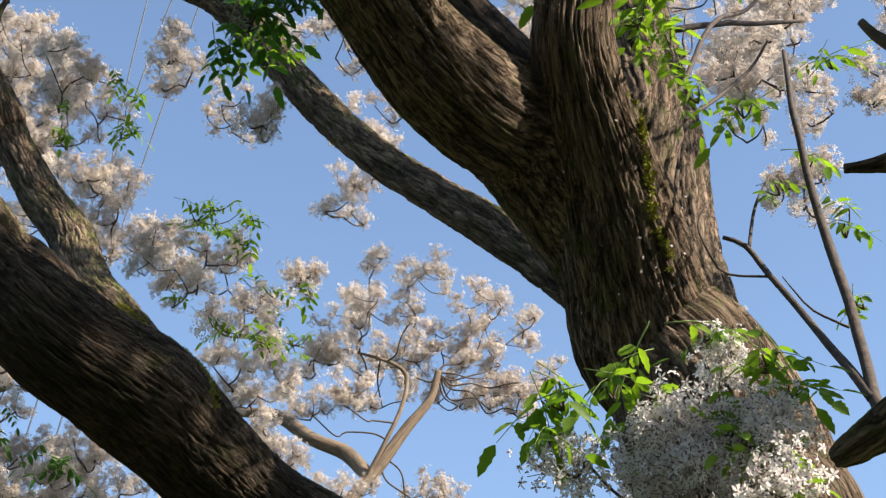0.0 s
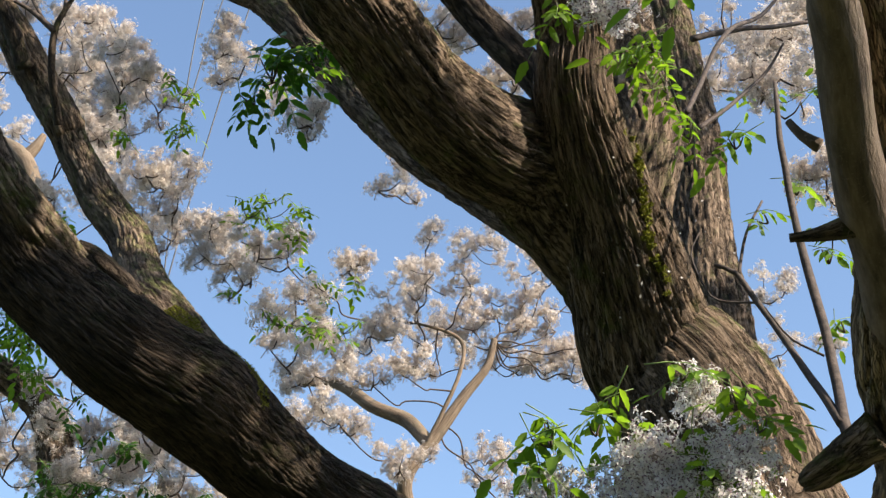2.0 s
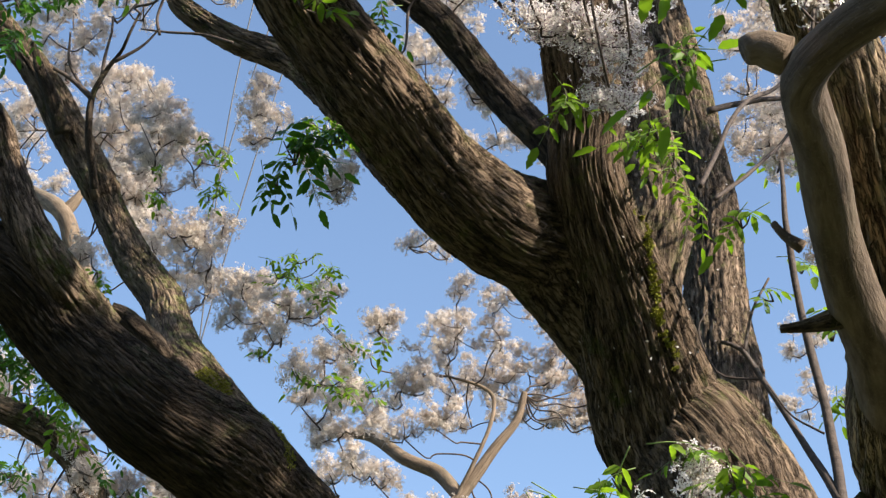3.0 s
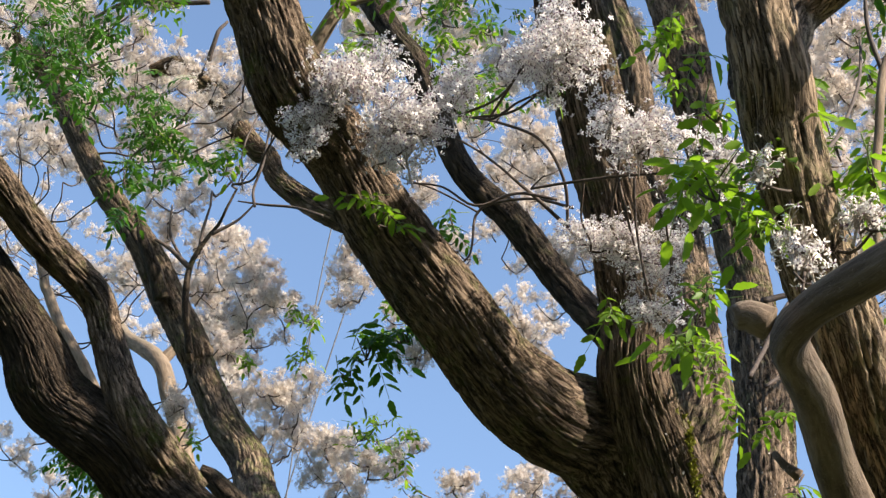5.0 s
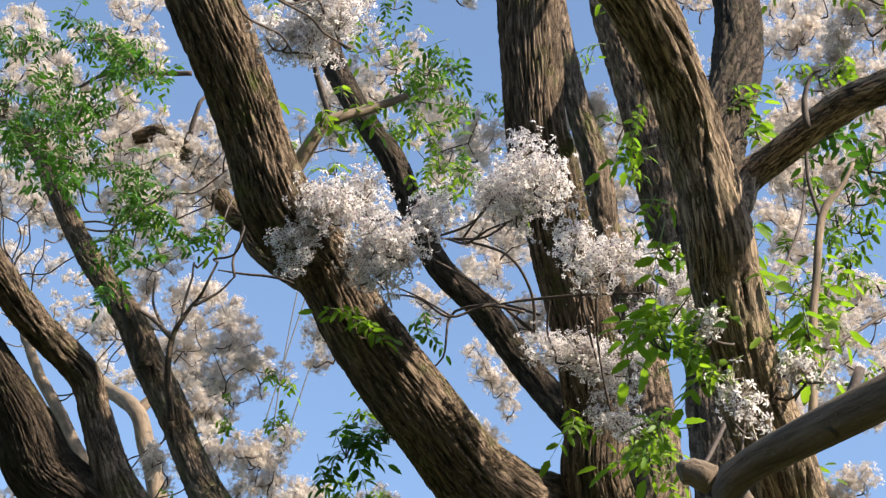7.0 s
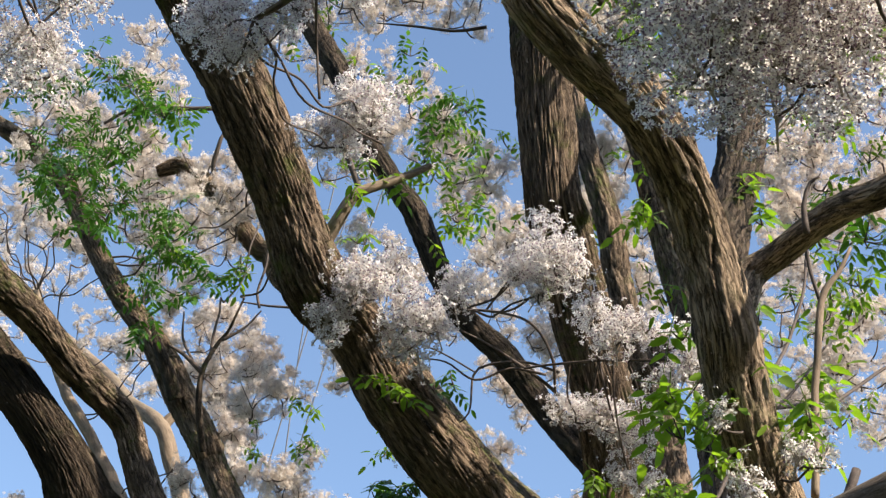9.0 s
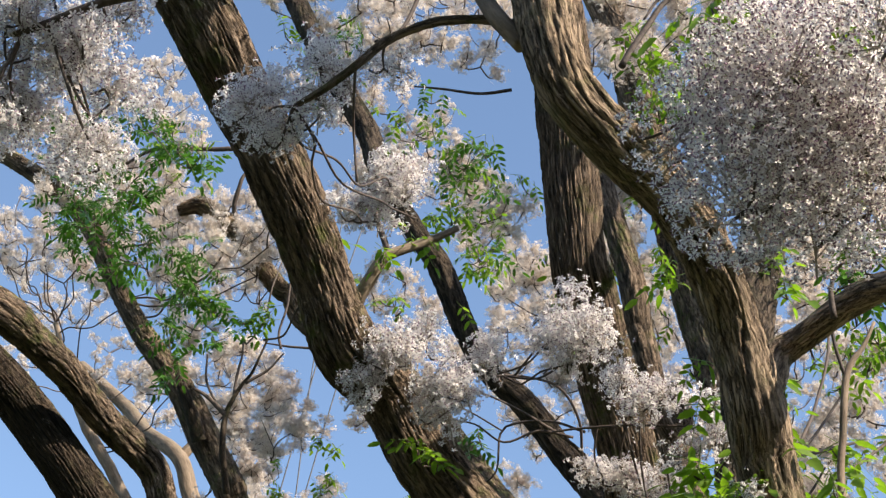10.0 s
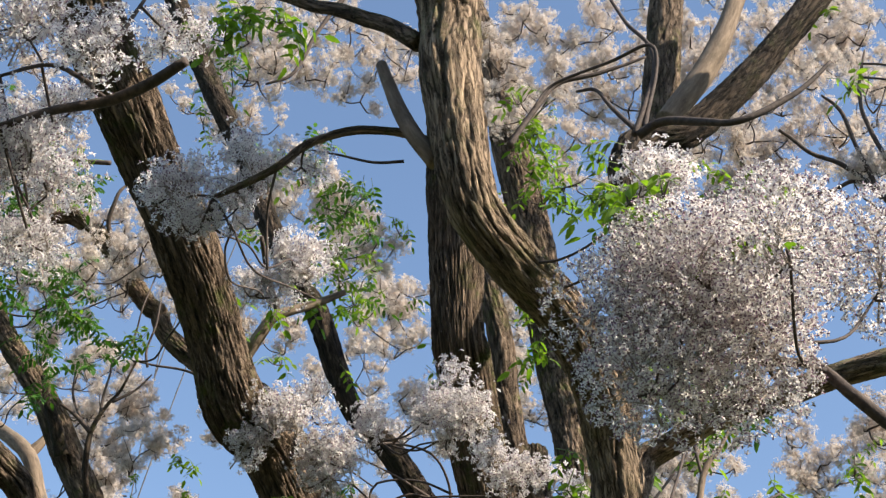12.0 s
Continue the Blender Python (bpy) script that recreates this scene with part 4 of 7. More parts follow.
blossom(TREE_A, (3.00, 5.28, 10.30), 0.45, 0.25, 9, FAR)
blossom(TREE_A, (4.07, 10.19, 14.38), 0.45, 0.25, 9, FAR)
blossom(TREE_A, (2.55, 5.74, 10.52), 0.45, 0.25, 9, FAR)
blossom(TREE_A, (4.97, 7.37, 11.94), 0.45, 0.25, 9, FAR)
blossom(TREE_A, (1.28, 4.37, 9.84), 0.45, 0.25, 9, FAR)
blossom(TREE_E, (2.01, -2.30, 4.14), 0.45, 0.25, 9, FAR)
blossom(TREE_E, (1.01, -1.62, 4.48), 0.45, 0.25, 9, FAR)
blossom(TREE_A, (2.93, 7.88, 12.22), 0.45, 0.25, 9, FAR)
blossom(TREE_E, (-1.45, 0.14, 5.85), 0.45, 0.25, 9, FAR)
blossom(TREE_E, (-0.82, 0.41, 6.38), 0.45, 0.25, 9, FAR)
blossom(TREE_E, (1.01, -0.80, 5.47), 0.45, 0.25, 9, FAR)
blossom(TREE_E, (-0.60, -1.54, 5.08), 0.45, 0.25, 9, FAR)
blossom(TREE_E, (-0.86, -1.41, 5.19), 0.45, 0.25, 9, FAR)
blossom(TREE_A, (4.52, 8.30, 12.89), 0.45, 0.25, 9, FAR)
blossom(TREE_E, (-0.38, -2.42, 3.81), 0.45, 0.25, 9, FAR)
blossom(TREE_A, (3.84, 9.62, 14.05), 0.45, 0.25, 9, FAR)
blossom(TREE_E, (1.15, -2.01, 4.93), 0.45, 0.25, 9, FAR)
blossom(TREE_A, (4.51, 7.42, 11.74), 0.45, 0.25, 9, FAR)
blossom(TREE_A, (2.03, 9.88, 14.45), 0.45, 0.25, 9, FAR)
blossom(TREE_A, (5.68, 7.68, 12.26), 0.45, 0.25, 9, FAR)
blossom(TREE_E, (0.62, -0.26, 5.95), 0.45, 0.25, 9, FAR)
# Smaller unseen clumps set towards the sun, to shade chosen trunks and limbs.
blossom(TREE_E, (2.70, 1.97, 6.34), 0.26, 0.18, 11, FAR)
foliage(TREE_E, (2.66, 1.91, 6.23), 0.26, 0.15, 8, GROWN)
blossom(TREE_E, (3.06, 2.05, 6.56), 0.26, 0.18, 11, FAR)
foliage(TREE_E, (3.01, 2.01, 6.46), 0.26, 0.15, 8, GROWN)
blossom(TREE_E, (2.88, 2.60, 6.92), 0.26, 0.18, 11, FAR)
foliage(TREE_E, (2.82, 2.54, 6.81), 0.26, 0.15, 8, GROWN)
blossom(TREE_E, (3.38, 2.41, 6.99), 0.26, 0.18, 11, FAR)
foliage(TREE_E, (3.32, 2.36, 6.89), 0.26, 0.15, 8, GROWN)
blossom(TREE_E, (3.87, 2.48, 6.92), 0.26, 0.18, 11, FAR)
foliage(TREE_E, (3.81, 2.42, 6.81), 0.26, 0.15, 8, GROWN)
blossom(TREE_E, (3.01, 2.13, 7.09), 0.26, 0.18, 11, FAR)
foliage(TREE_E, (2.97, 2.09, 6.97), 0.26, 0.15, 8, GROWN)
blossom(TREE_E, (3.49, 2.17, 7.27), 0.26, 0.18, 11, FAR)
foliage(TREE_E, (3.46, 2.15, 7.15), 0.26, 0.15, 8, GROWN)
blossom(TREE_E, (3.33, 2.60, 6.74), 0.26, 0.18, 11, FAR)
foliage(TREE_E, (3.28, 2.55, 6.63), 0.26, 0.15, 8, GROWN)
blossom(TREE_E, (3.12, 0.97, 5.92), 0.13, 0.1, 7, FAR)
foliage(TREE_E, (3.10, 0.92, 5.85), 0.14, 0.1, 6, GROWN)
blossom(TREE_E, (2.18, 2.20, 6.58), 0.17, 0.12, 8, FAR)
foliage(TREE_E, (2.14, 2.18, 6.52), 0.2, 0.12, 8, GROWN)
blossom(TREE_E, (2.51, 2.18, 6.70), 0.17, 0.12, 8, FAR)
foliage(TREE_E, (2.49, 2.17, 6.62), 0.2, 0.12, 8, GROWN)
blossom(TREE_E, (2.45, 2.38, 6.53), 0.17, 0.12, 8, FAR)
foliage(TREE_E, (2.42, 2.37, 6.45), 0.2, 0.12, 8, GROWN)
blossom(TREE_E, (2.78, 2.46, 6.66), 0.17, 0.12, 8, FAR)
foliage(TREE_E, (2.76, 2.42, 6.58), 0.2, 0.12, 8, GROWN)
blossom(TREE_E, (2.69, 2.67, 6.45), 0.17, 0.12, 8, FAR)
foliage(TREE_E, (2.66, 2.62, 6.37), 0.2, 0.12, 8, GROWN)
blossom(TREE_E, (2.31, 2.84, 6.74), 0.17, 0.12, 8, FAR)
foliage(TREE_E, (2.28, 2.81, 6.68), 0.2, 0.12, 8, GROWN)
blossom(TREE_E, (2.58, 2.63, 6.77), 0.17, 0.12, 8, FAR)
foliage(TREE_E, (2.54, 2.59, 6.70), 0.2, 0.12, 8, GROWN)
blossom(TREE_E, (2.23, 2.13, 6.74), 0.17, 0.12, 8, FAR)
foliage(TREE_E, (2.18, 2.08, 6.67), 0.2, 0.12, 8, GROWN)
blossom(TREE_E, (2.74, 2.04, 6.96), 0.17, 0.12, 8, FAR)
foliage(TREE_E, (2.70, 2.01, 6.89), 0.2, 0.12, 8, GROWN)
blossom(TREE_E, (2.97, 2.24, 6.84), 0.17, 0.12, 8, FAR)
foliage(TREE_E, (2.94, 2.23, 6.77), 0.2, 0.12, 8, GROWN)
blossom(TREE_E, (3.16, 2.30, 6.85), 0.17, 0.12, 8, FAR)
foliage(TREE_E, (3.13, 2.27, 6.77), 0.2, 0.12, 8, GROWN)
blossom(TREE_E, (3.01, 2.00, 6.99), 0.17, 0.12, 8, FAR)
foliage(TREE_E, (2.99, 1.98, 6.92), 0.2, 0.12, 8, GROWN)
blossom(TREE_E, (3.58, 2.61, 6.38), 0.17, 0.12, 8, FAR)
foliage(TREE_E, (3.55, 2.59, 6.30), 0.2, 0.12, 8, GROWN)
blossom(TREE_E, (3.73, 2.36, 6.34), 0.17, 0.12, 8, FAR)
blossom(TREE_E, (3.85, 2.74, 6.74), 0.17, 0.12, 8, FAR)
foliage(TREE_E, (3.82, 2.71, 6.68), 0.2, 0.12, 8, GROWN)
blossom(TREE_E, (3.52, 2.05, 5.87), 0.17, 0.12, 8, FAR)
foliage(TREE_E, (3.49, 2.02, 5.79), 0.2, 0.12, 8, GROWN)
blossom(TREE_E, (2.59, 1.80, 6.23), 0.17, 0.12, 8, FAR)
foliage(TREE_E, (2.55, 1.77, 6.15), 0.2, 0.12, 8, GROWN)
blossom(TREE_E, (2.78, 2.03, 6.37), 0.17, 0.12, 8, FAR)
foliage(TREE_E, (2.74, 2.01, 6.29), 0.2, 0.12, 8, GROWN)
blossom(TREE_E, (3.11, 2.65, 7.22), 0.17, 0.12, 8, FAR)
foliage(TREE_E, (3.09, 2.63, 7.15), 0.2, 0.12, 8, GROWN)
blossom(TREE_E, (3.00, 2.33, 6.77), 0.17, 0.12, 8, FAR)
foliage(TREE_E, (2.96, 2.29, 6.70), 0.2, 0.12, 8, GROWN)
blossom(TREE_E, (3.20, 2.10, 6.68), 0.17, 0.12, 8, FAR)
foliage(TREE_E, (3.17, 2.07, 6.61), 0.2, 0.12, 8, GROWN)
blossom(TREE_E, (2.76, 1.77, 6.36), 0.17, 0.12, 8, FAR)
foliage(TREE_E, (2.73, 1.73, 6.28), 0.2, 0.12, 8, GROWN)
blossom(TREE_E, (0.22, -0.30, 4.76), 0.17, 0.12, 8, FAR)
foliage(TREE_E, (0.21, -0.31, 4.71), 0.2, 0.12, 8, GROWN)

# ---- blossom ----
blossom(TREE_A, (-0.386, 1.860, 4.145), 0.070, 0.052, 6, NEAR)
blossom(TREE_A, (-0.217, 1.860, 4.078), 0.091, 0.067, 7, NEAR)
blossom(TREE_A, (-0.119, 1.900, 4.180), 0.047, 0.052, 3, NEAR)
blossom(TREE_A, (-0.292, 1.900, 4.268), 0.060, 0.031, 3, NEAR)
blossom(TREE_A, (-0.447, 1.900, 4.112), 0.035, 0.030, 2, NEAR)
blossom(TREE_A, (-0.240, 1.880, 3.974), 0.045, 0.018, 2, NEAR)
blossom(TREE_A, (0.074, 1.750, 4.151), 0.056, 0.044, 4, NEAR)
blossom(TREE_A, (0.193, 1.720, 4.112), 0.050, 0.044, 4, NEAR)
blossom(TREE_A, (0.140, 1.750, 4.057), 0.044, 0.018, 2, NEAR)
blossom(TREE_A, (0.109, 1.780, 4.270), 0.035, 0.019, 1, NEAR)
blossom(TREE_A, (0.257, 1.950, 4.124), 0.041, 0.019, 2, NEAR)
blossom(TREE_A, (0.349, 1.950, 4.064), 0.046, 0.029, 3, NEAR)
blossom(TREE_A, (0.200, 2.200, 3.981), 0.048, 0.042, 3, NEAR)
blossom(TREE_A, (0.296, 2.200, 3.941), 0.047, 0.041, 3, NEAR)
blossom(TREE_A, (0.390, 2.200, 3.901), 0.047, 0.052, 2, NEAR)
blossom(TREE_A, (0.345, 2.250, 3.805), 0.047, 0.041, 2, NEAR)
blossom(TREE_A, (0.478, 1.950, 4.020), 0.040, 0.034, 2, NEAR)
blossom(TREE_A, (0.499, 1.950, 3.917), 0.044, 0.028, 2, NEAR)
blossom(TREE_A, (0.446, 1.970, 3.886), 0.023, 0.018, 1, NEAR)
blossom(TREE_A, (0.377, 2.340, 2.804), 0.052, 0.038, 4, NEAR)
blossom(TREE_A, (0.471, 2.300, 2.780), 0.042, 0.045, 3, NEAR)
blossom(TREE_A, (0.465, 2.320, 2.889), 0.035, 0.030, 2, NEAR)
blossom(TREE_A, (0.539, 2.300, 2.776), 0.018, 0.037, 1, NEAR)
blossom(TREE_A, (0.393, 2.300, 2.699), 0.050, 0.021, 4, NEAR)
blossom(TREE_A, (0.225, 2.360, 2.777), 0.052, 0.030, 2, NEAR)
blossom(TREE_A, (0.495, 2.280, 2.675), 0.033, 0.021, 2, NEAR)
blossom(TREE_A, (0.292, 2.360, 2.730), 0.043, 0.022, 2, NEAR)
blossom(TREE_A, (0.313, 2.200, 3.936), 0.111, 0.062, 9, SPRIG)
blossom(TREE_E, (0.444, -0.080, 3.231), 0.058, 0.071, 4, DENSE)
blossom(TREE_E, (0.488, -0.100, 3.279), 0.066, 0.063, 4, DENSE)
blossom(TREE_E, (0.472, -0.080, 3.096), 0.072, 0.068, 4, DENSE)
blossom(TREE_E, (0.568, -0.150, 3.252), 0.073, 0.069, 4, DENSE)
blossom(TREE_E, (0.635, -0.100, 3.214), 0.065, 0.085, 4, DENSE)
blossom(TREE_E, (0.521, -0.100, 3.152), 0.072, 0.061, 4, DENSE)
blossom(TREE_E, (0.607, -0.020, 3.115), 0.065, 0.054, 3, DENSE)
blossom(TREE_E, (0.676, -0.050, 3.165), 0.049, 0.092, 3, DENSE)
blossom(TREE_E, (0.661, -0.300, 3.174), 0.045, 0.043, 2, DENSE)
blossom(TREE_E, (0.723, 0.000, 3.430), 0.066, 0.053, 3, DENSE)
blossom(TREE_E, (0.849, 0.100, 3.500), 0.078, 0.056, 3, DENSE)
blossom(TREE_E, (0.901, 0.100, 3.424), 0.048, 0.073, 2, DENSE)
blossom(TREE_E, (0.534, 0.500, 3.957), 0.083, 0.050, 4, NEAR)
blossom(TREE_E, (0.627, 0.600, 4.095), 0.062, 0.041, 2, NEAR)
blossom(TREE_E, (-0.552, 0.900, 4.254), 0.080, 0.069, 5, NEAR)
blossom(TREE_E, (-0.455, 0.880, 4.175), 0.078, 0.074, 4, NEAR)
blossom(TREE_E, (-0.391, 0.850, 4.293), 0.079, 0.063, 3, NEAR)
blossom(TREE_E, (-0.242, 0.800, 4.275), 0.065, 0.049, 2, NEAR)
blossom(TREE_E, (-0.515, 0.920, 4.139), 0.053, 0.031, 2, NEAR)
blossom(TREE_E, (-0.311, 1.360, 4.387), 0.088, 0.063, 5, NEAR)
blossom(TREE_E, (-0.382, 1.360, 4.291), 0.087, 0.069, 4, NEAR)
blossom(TREE_E, (-0.243, 1.360, 4.286), 0.058, 0.055, 2, NEAR)
blossom(TREE_E, (-0.850, 0.200, 3.831), 0.086, 0.071, 6, NEAR)
blossom(TREE_E, (-0.752, 0.300, 3.844), 0.099, 0.083, 6, NEAR)
blossom(TREE_E, (-0.858, 0.350, 3.754), 0.099, 0.062, 6, NEAR)
blossom(TREE_E, (-0.722, 0.400, 3.715), 0.055, 0.052, 3, NEAR)
blossom(TREE_E, (-0.745, 0.400, 4.058), 0.082, 0.055, 3, NEAR)
blossom(TREE_E, (-0.891, 0.300, 3.651), 0.053, 0.071, 3, NEAR)
blossom(TREE_E, (-0.500, 0.300, 4.225), 0.071, 0.045, 2, NEAR)
blossom(TREE_E, (-0.577, 0.100, 3.984), 0.076, 0.052, 3, NEAR)
blossom(TREE_E, (-0.757, 0.200, 4.095), 0.091, 0.054, 4, NEAR)
blossom(TREE_E, (-0.781, 0.500, 3.908), 0.071, 0.101, 4, NEAR)
blossom(TREE_E, (-0.786, 0.600, 3.829), 0.059, 0.056, 2, NEAR)
blossom(TREE_D, (-2.102, 6.000, 6.849), 0.258, 0.258, 16, FAR)
blossom(TREE_D, (-1.581, 5.200, 6.007), 0.197, 0.148, 11, FAR)
blossom(TREE_D, (-1.476, 5.500, 5.698), 0.150, 0.125, 10, FAR)
blossom(TREE_D, (-1.639, 6.000, 5.699), 0.133, 0.159, 8, FAR)
blossom(TREE_D, (-1.323, 6.000, 6.830), 0.171, 0.129, 10, FAR)
blossom(TREE_D, (-1.187, 5.800, 6.500), 0.137, 0.109, 6, FAR)
blossom(TREE_D, (-0.674, 4.800, 5.449), 0.134, 0.078, 8, FAR)
blossom(TREE_D, (-0.526, 7.000, 6.632), 0.171, 0.187, 11, FAR)
blossom(TREE_D, (-0.949, 5.200, 5.041), 0.251, 0.171, 16, FAR)
blossom(TREE_D, (-0.606, 5.600, 5.236), 0.146, 0.073, 6, FAR)
blossom(TREE_D, (-0.781, 5.200, 4.794), 0.224, 0.134, 13, FAR)
blossom(TREE_D, (-0.480, 8.000, 6.491), 0.170, 0.203, 13, FAR)
blossom(TREE_D, (-0.169, 8.000, 6.671), 0.240, 0.257, 19, FAR)
blossom(TREE_D, (0.243, 8.500, 6.823), 0.180, 0.216, 13, FAR)
blossom(TREE_D, (-0.234, 8.500, 6.522), 0.266, 0.195, 19, FAR)
blossom(TREE_D, (0.075, 8.500, 6.283), 0.227, 0.192, 16, FAR)
blossom(TREE_D, (0.422, 8.500, 6.243), 0.209, 0.192, 14, FAR)
blossom(TREE_D, (0.337, 8.500, 6.570), 0.213, 0.213, 13, FAR)
blossom(TREE_D, (-0.650, 7.000, 5.644), 0.147, 0.147, 10, FAR)
blossom(TREE_D, (-0.869, 6.500, 5.122), 0.161, 0.161, 11, FAR)
blossom(TREE_D, (-0.928, 6.000, 5.026), 0.126, 0.126, 8, FAR)
blossom(TREE_D, (-0.586, 8.000, 5.999), 0.198, 0.116, 10, FAR)
blossom(TREE_D, (-0.914, 8.000, 5.653), 0.162, 0.130, 10, FAR)
blossom(TREE_D, (-0.592, 8.000, 5.388), 0.191, 0.128, 10, FAR)
blossom(TREE_D, (-0.127, 8.500, 5.552), 0.202, 0.168, 11, FAR)
blossom(TREE_D, (0.066, 8.500, 5.360), 0.167, 0.133, 8, FAR)
blossom(TREE_D, (-2.031, 6.500, 4.818), 0.185, 0.159, 11, FAR)
blossom(TREE_D, (-1.524, 6.000, 4.509), 0.243, 0.146, 13, FAR)
blossom(TREE_D, (-2.197, 7.000, 5.436), 0.175, 0.175, 8, FAR)
blossom(TREE_D, (0.309, 6.000, 6.861), 0.200, 0.114, 10, FAR)
blossom(TREE_D, (-0.007, 6.000, 6.810), 0.171, 0.114, 8, FAR)
blossom(TREE_D, (0.150, 6.000, 6.512), 0.139, 0.084, 6, FAR)
blossom(TREE_D, (-2.231, 6.500, 6.224), 0.145, 0.116, 6, FAR)
blossom(TREE_D, (-1.945, 6.000, 4.323), 0.144, 0.096, 6, FAR)
blossom(TREE_D, (-1.198, 6.000, 4.335), 0.144, 0.096, 6, FAR)
blossom(TREE_D, (0.979, 4.000, 4.917), 0.151, 0.104, 10, FAR)
blossom(TREE_D, (1.099, 4.200, 5.218), 0.120, 0.080, 6, FAR)
blossom(TREE_D, (1.244, 4.500, 4.832), 0.121, 0.111, 10, FAR)
blossom(TREE_D, (1.827, 9.000, 6.981), 0.169, 0.151, 10, FAR)
blossom(TREE_D, (1.772, 9.000, 6.555), 0.221, 0.147, 11, FAR)
blossom(TREE_D, (2.100, 9.000, 6.536), 0.110, 0.110, 5, FAR)
blossom(TREE_D, (1.585, 4.500, 5.295), 0.105, 0.126, 5, FAR)
blossom(TREE_D, (-2.949, 4.800, 7.602), 0.273, 0.182, 8, FAR)
blossom(TREE_D, (-2.664, 5.000, 7.269), 0.271, 0.150, 10, FAR)
blossom(TREE_D, (-2.533, 5.500, 7.857), 0.261, 0.196, 10, FAR)
blossom(TREE_D, (-2.558, 6.500, 7.565), 0.174, 0.174, 10, FAR)
blossom(TREE_D, (-2.179, 6.500, 7.412), 0.206, 0.171, 13, FAR)
blossom(TREE_D, (-1.961, 6.500, 7.062), 0.234, 0.167, 13, FAR)
blossom(TREE_D, (-3.812, 9.000, 8.861), 0.270, 0.270, 13, FAR)
blossom(TREE_D, (-4.047, 9.000, 9.385), 0.278, 0.185, 11, FAR)
blossom(TREE_D, (-4.968, 9.000, 10.042), 0.289, 0.241, 10, FAR)
blossom(TREE_D, (-4.698, 8.000, 9.783), 0.224, 0.224, 6, FAR)
blossom(TREE_D, (-2.118, 7.000, 6.556), 0.135, 0.101, 6, FAR)
blossom(TREE_D, (-1.614, 6.500, 6.340), 0.127, 0.079, 5, FAR)
blossom(TREE_D, (-1.781, 7.000, 6.312), 0.165, 0.132, 8, FAR)
blossom(TREE_D, (-1.400, 7.000, 6.188), 0.196, 0.163, 8, FAR)
blossom(TREE_D, (-0.580, 9.000, 7.187), 0.199, 0.159, 8, FAR)
blossom(TREE_D, (-0.452, 7.000, 8.210), 0.255, 0.292, 14, FAR)
blossom(TREE_D, (-0.608, 7.000, 8.561), 0.224, 0.224, 11, FAR)
blossom(TREE_D, (-0.500, 8.000, 7.798), 0.230, 0.230, 13, FAR)
blossom(TREE_D, (-0.954, 6.000, 7.282), 0.192, 0.160, 10, FAR)
blossom(TREE_D, (-0.758, 6.500, 7.292), 0.200, 0.200, 8, FAR)
blossom(TREE_D, (1.207, 5.000, 6.898), 0.191, 0.246, 13, FAR)
blossom(TREE_D, (1.329, 5.000, 7.308), 0.197, 0.169, 10, FAR)
blossom(TREE_D, (1.436, 6.000, 6.903), 0.120, 0.180, 6, FAR)
blossom(TREE_D, (0.241, 4.000, 6.447), 0.145, 0.169, 10, FAR)
blossom(TREE_D, (0.165, 4.000, 6.157), 0.094, 0.118, 6, FAR)
blossom(TREE_D, (-0.895, 4.500, 7.157), 0.193, 0.110, 8, FAR)
blossom(TREE_D, (-0.619, 4.500, 7.211), 0.193, 0.138, 10, FAR)
blossom(TREE_D, (-3.458, 7.000, 6.363), 0.204, 0.204, 8, FAR)
blossom(TREE_D, (-4.545, 9.000, 10.721), 0.297, 0.247, 10, FAR)
blossom(TREE_D, (-2.584, 6.500, 7.975), 0.178, 0.178, 6, FAR)
blossom(TREE_D, (-4.080, 7.000, 8.789), 0.253, 0.211, 8, FAR)
blossom(TREE_D, (-4.425, 8.000, 8.895), 0.272, 0.272, 10, FAR)
blossom(TREE_D, (-3.899, 8.000, 8.339), 0.263, 0.219, 8, FAR)
blossom(TREE_D, (-1.931, 5.500, 7.445), 0.205, 0.205, 10, FAR)
blossom(TREE_D, (-2.329, 5.500, 7.288), 0.170, 0.204, 8, FAR)
blossom(TREE_D, (-1.006, 5.000, 8.613), 0.209, 0.175, 8, FAR)
blossom(TREE_D, (-0.449, 5.000, 8.725), 0.244, 0.175, 10, FAR)
blossom(TREE_D, (-1.060, 4.000, 7.622), 0.210, 0.150, 6, FAR)
blossom(TREE_D, (-0.577, 5.000, 7.458), 0.194, 0.161, 10, FAR)
blossom(TREE_D, (0.232, 4.000, 6.174), 0.106, 0.159, 6, FAR)
blossom(TREE_D, (0.457, 4.000, 7.528), 0.205, 0.175, 10, FAR)
blossom(TREE_D, (0.665, 4.000, 7.638), 0.176, 0.147, 8, FAR)
blossom(TREE_D, (-0.589, 7.000, 7.773), 0.231, 0.231, 8, FAR)
blossom(TREE_D, (-0.202, 7.000, 7.310), 0.187, 0.187, 6, FAR)
blossom(TREE_D, (1.542, 6.000, 6.635), 0.195, 0.162, 8, FAR)
blossom(TREE_D, (1.211, 6.000, 6.490), 0.161, 0.194, 6, FAR)
blossom(TREE_D, (1.442, 6.000, 6.264), 0.158, 0.127, 5, FAR)
blossom(TREE_D, (0.410, 4.500, 6.099), 0.110, 0.138, 5, FAR)
blossom(TREE_D, (-0.685, 4.000, 7.712), 0.213, 0.182, 10, FAR)
blossom(TREE_D, (-0.481, 4.500, 8.028), 0.195, 0.195, 8, FAR)
blossom(TREE_D, (0.475, 3.500, 7.545), 0.200, 0.114, 8, FAR)
blossom(TREE_D, (0.447, 3.500, 6.963), 0.218, 0.136, 10, FAR)
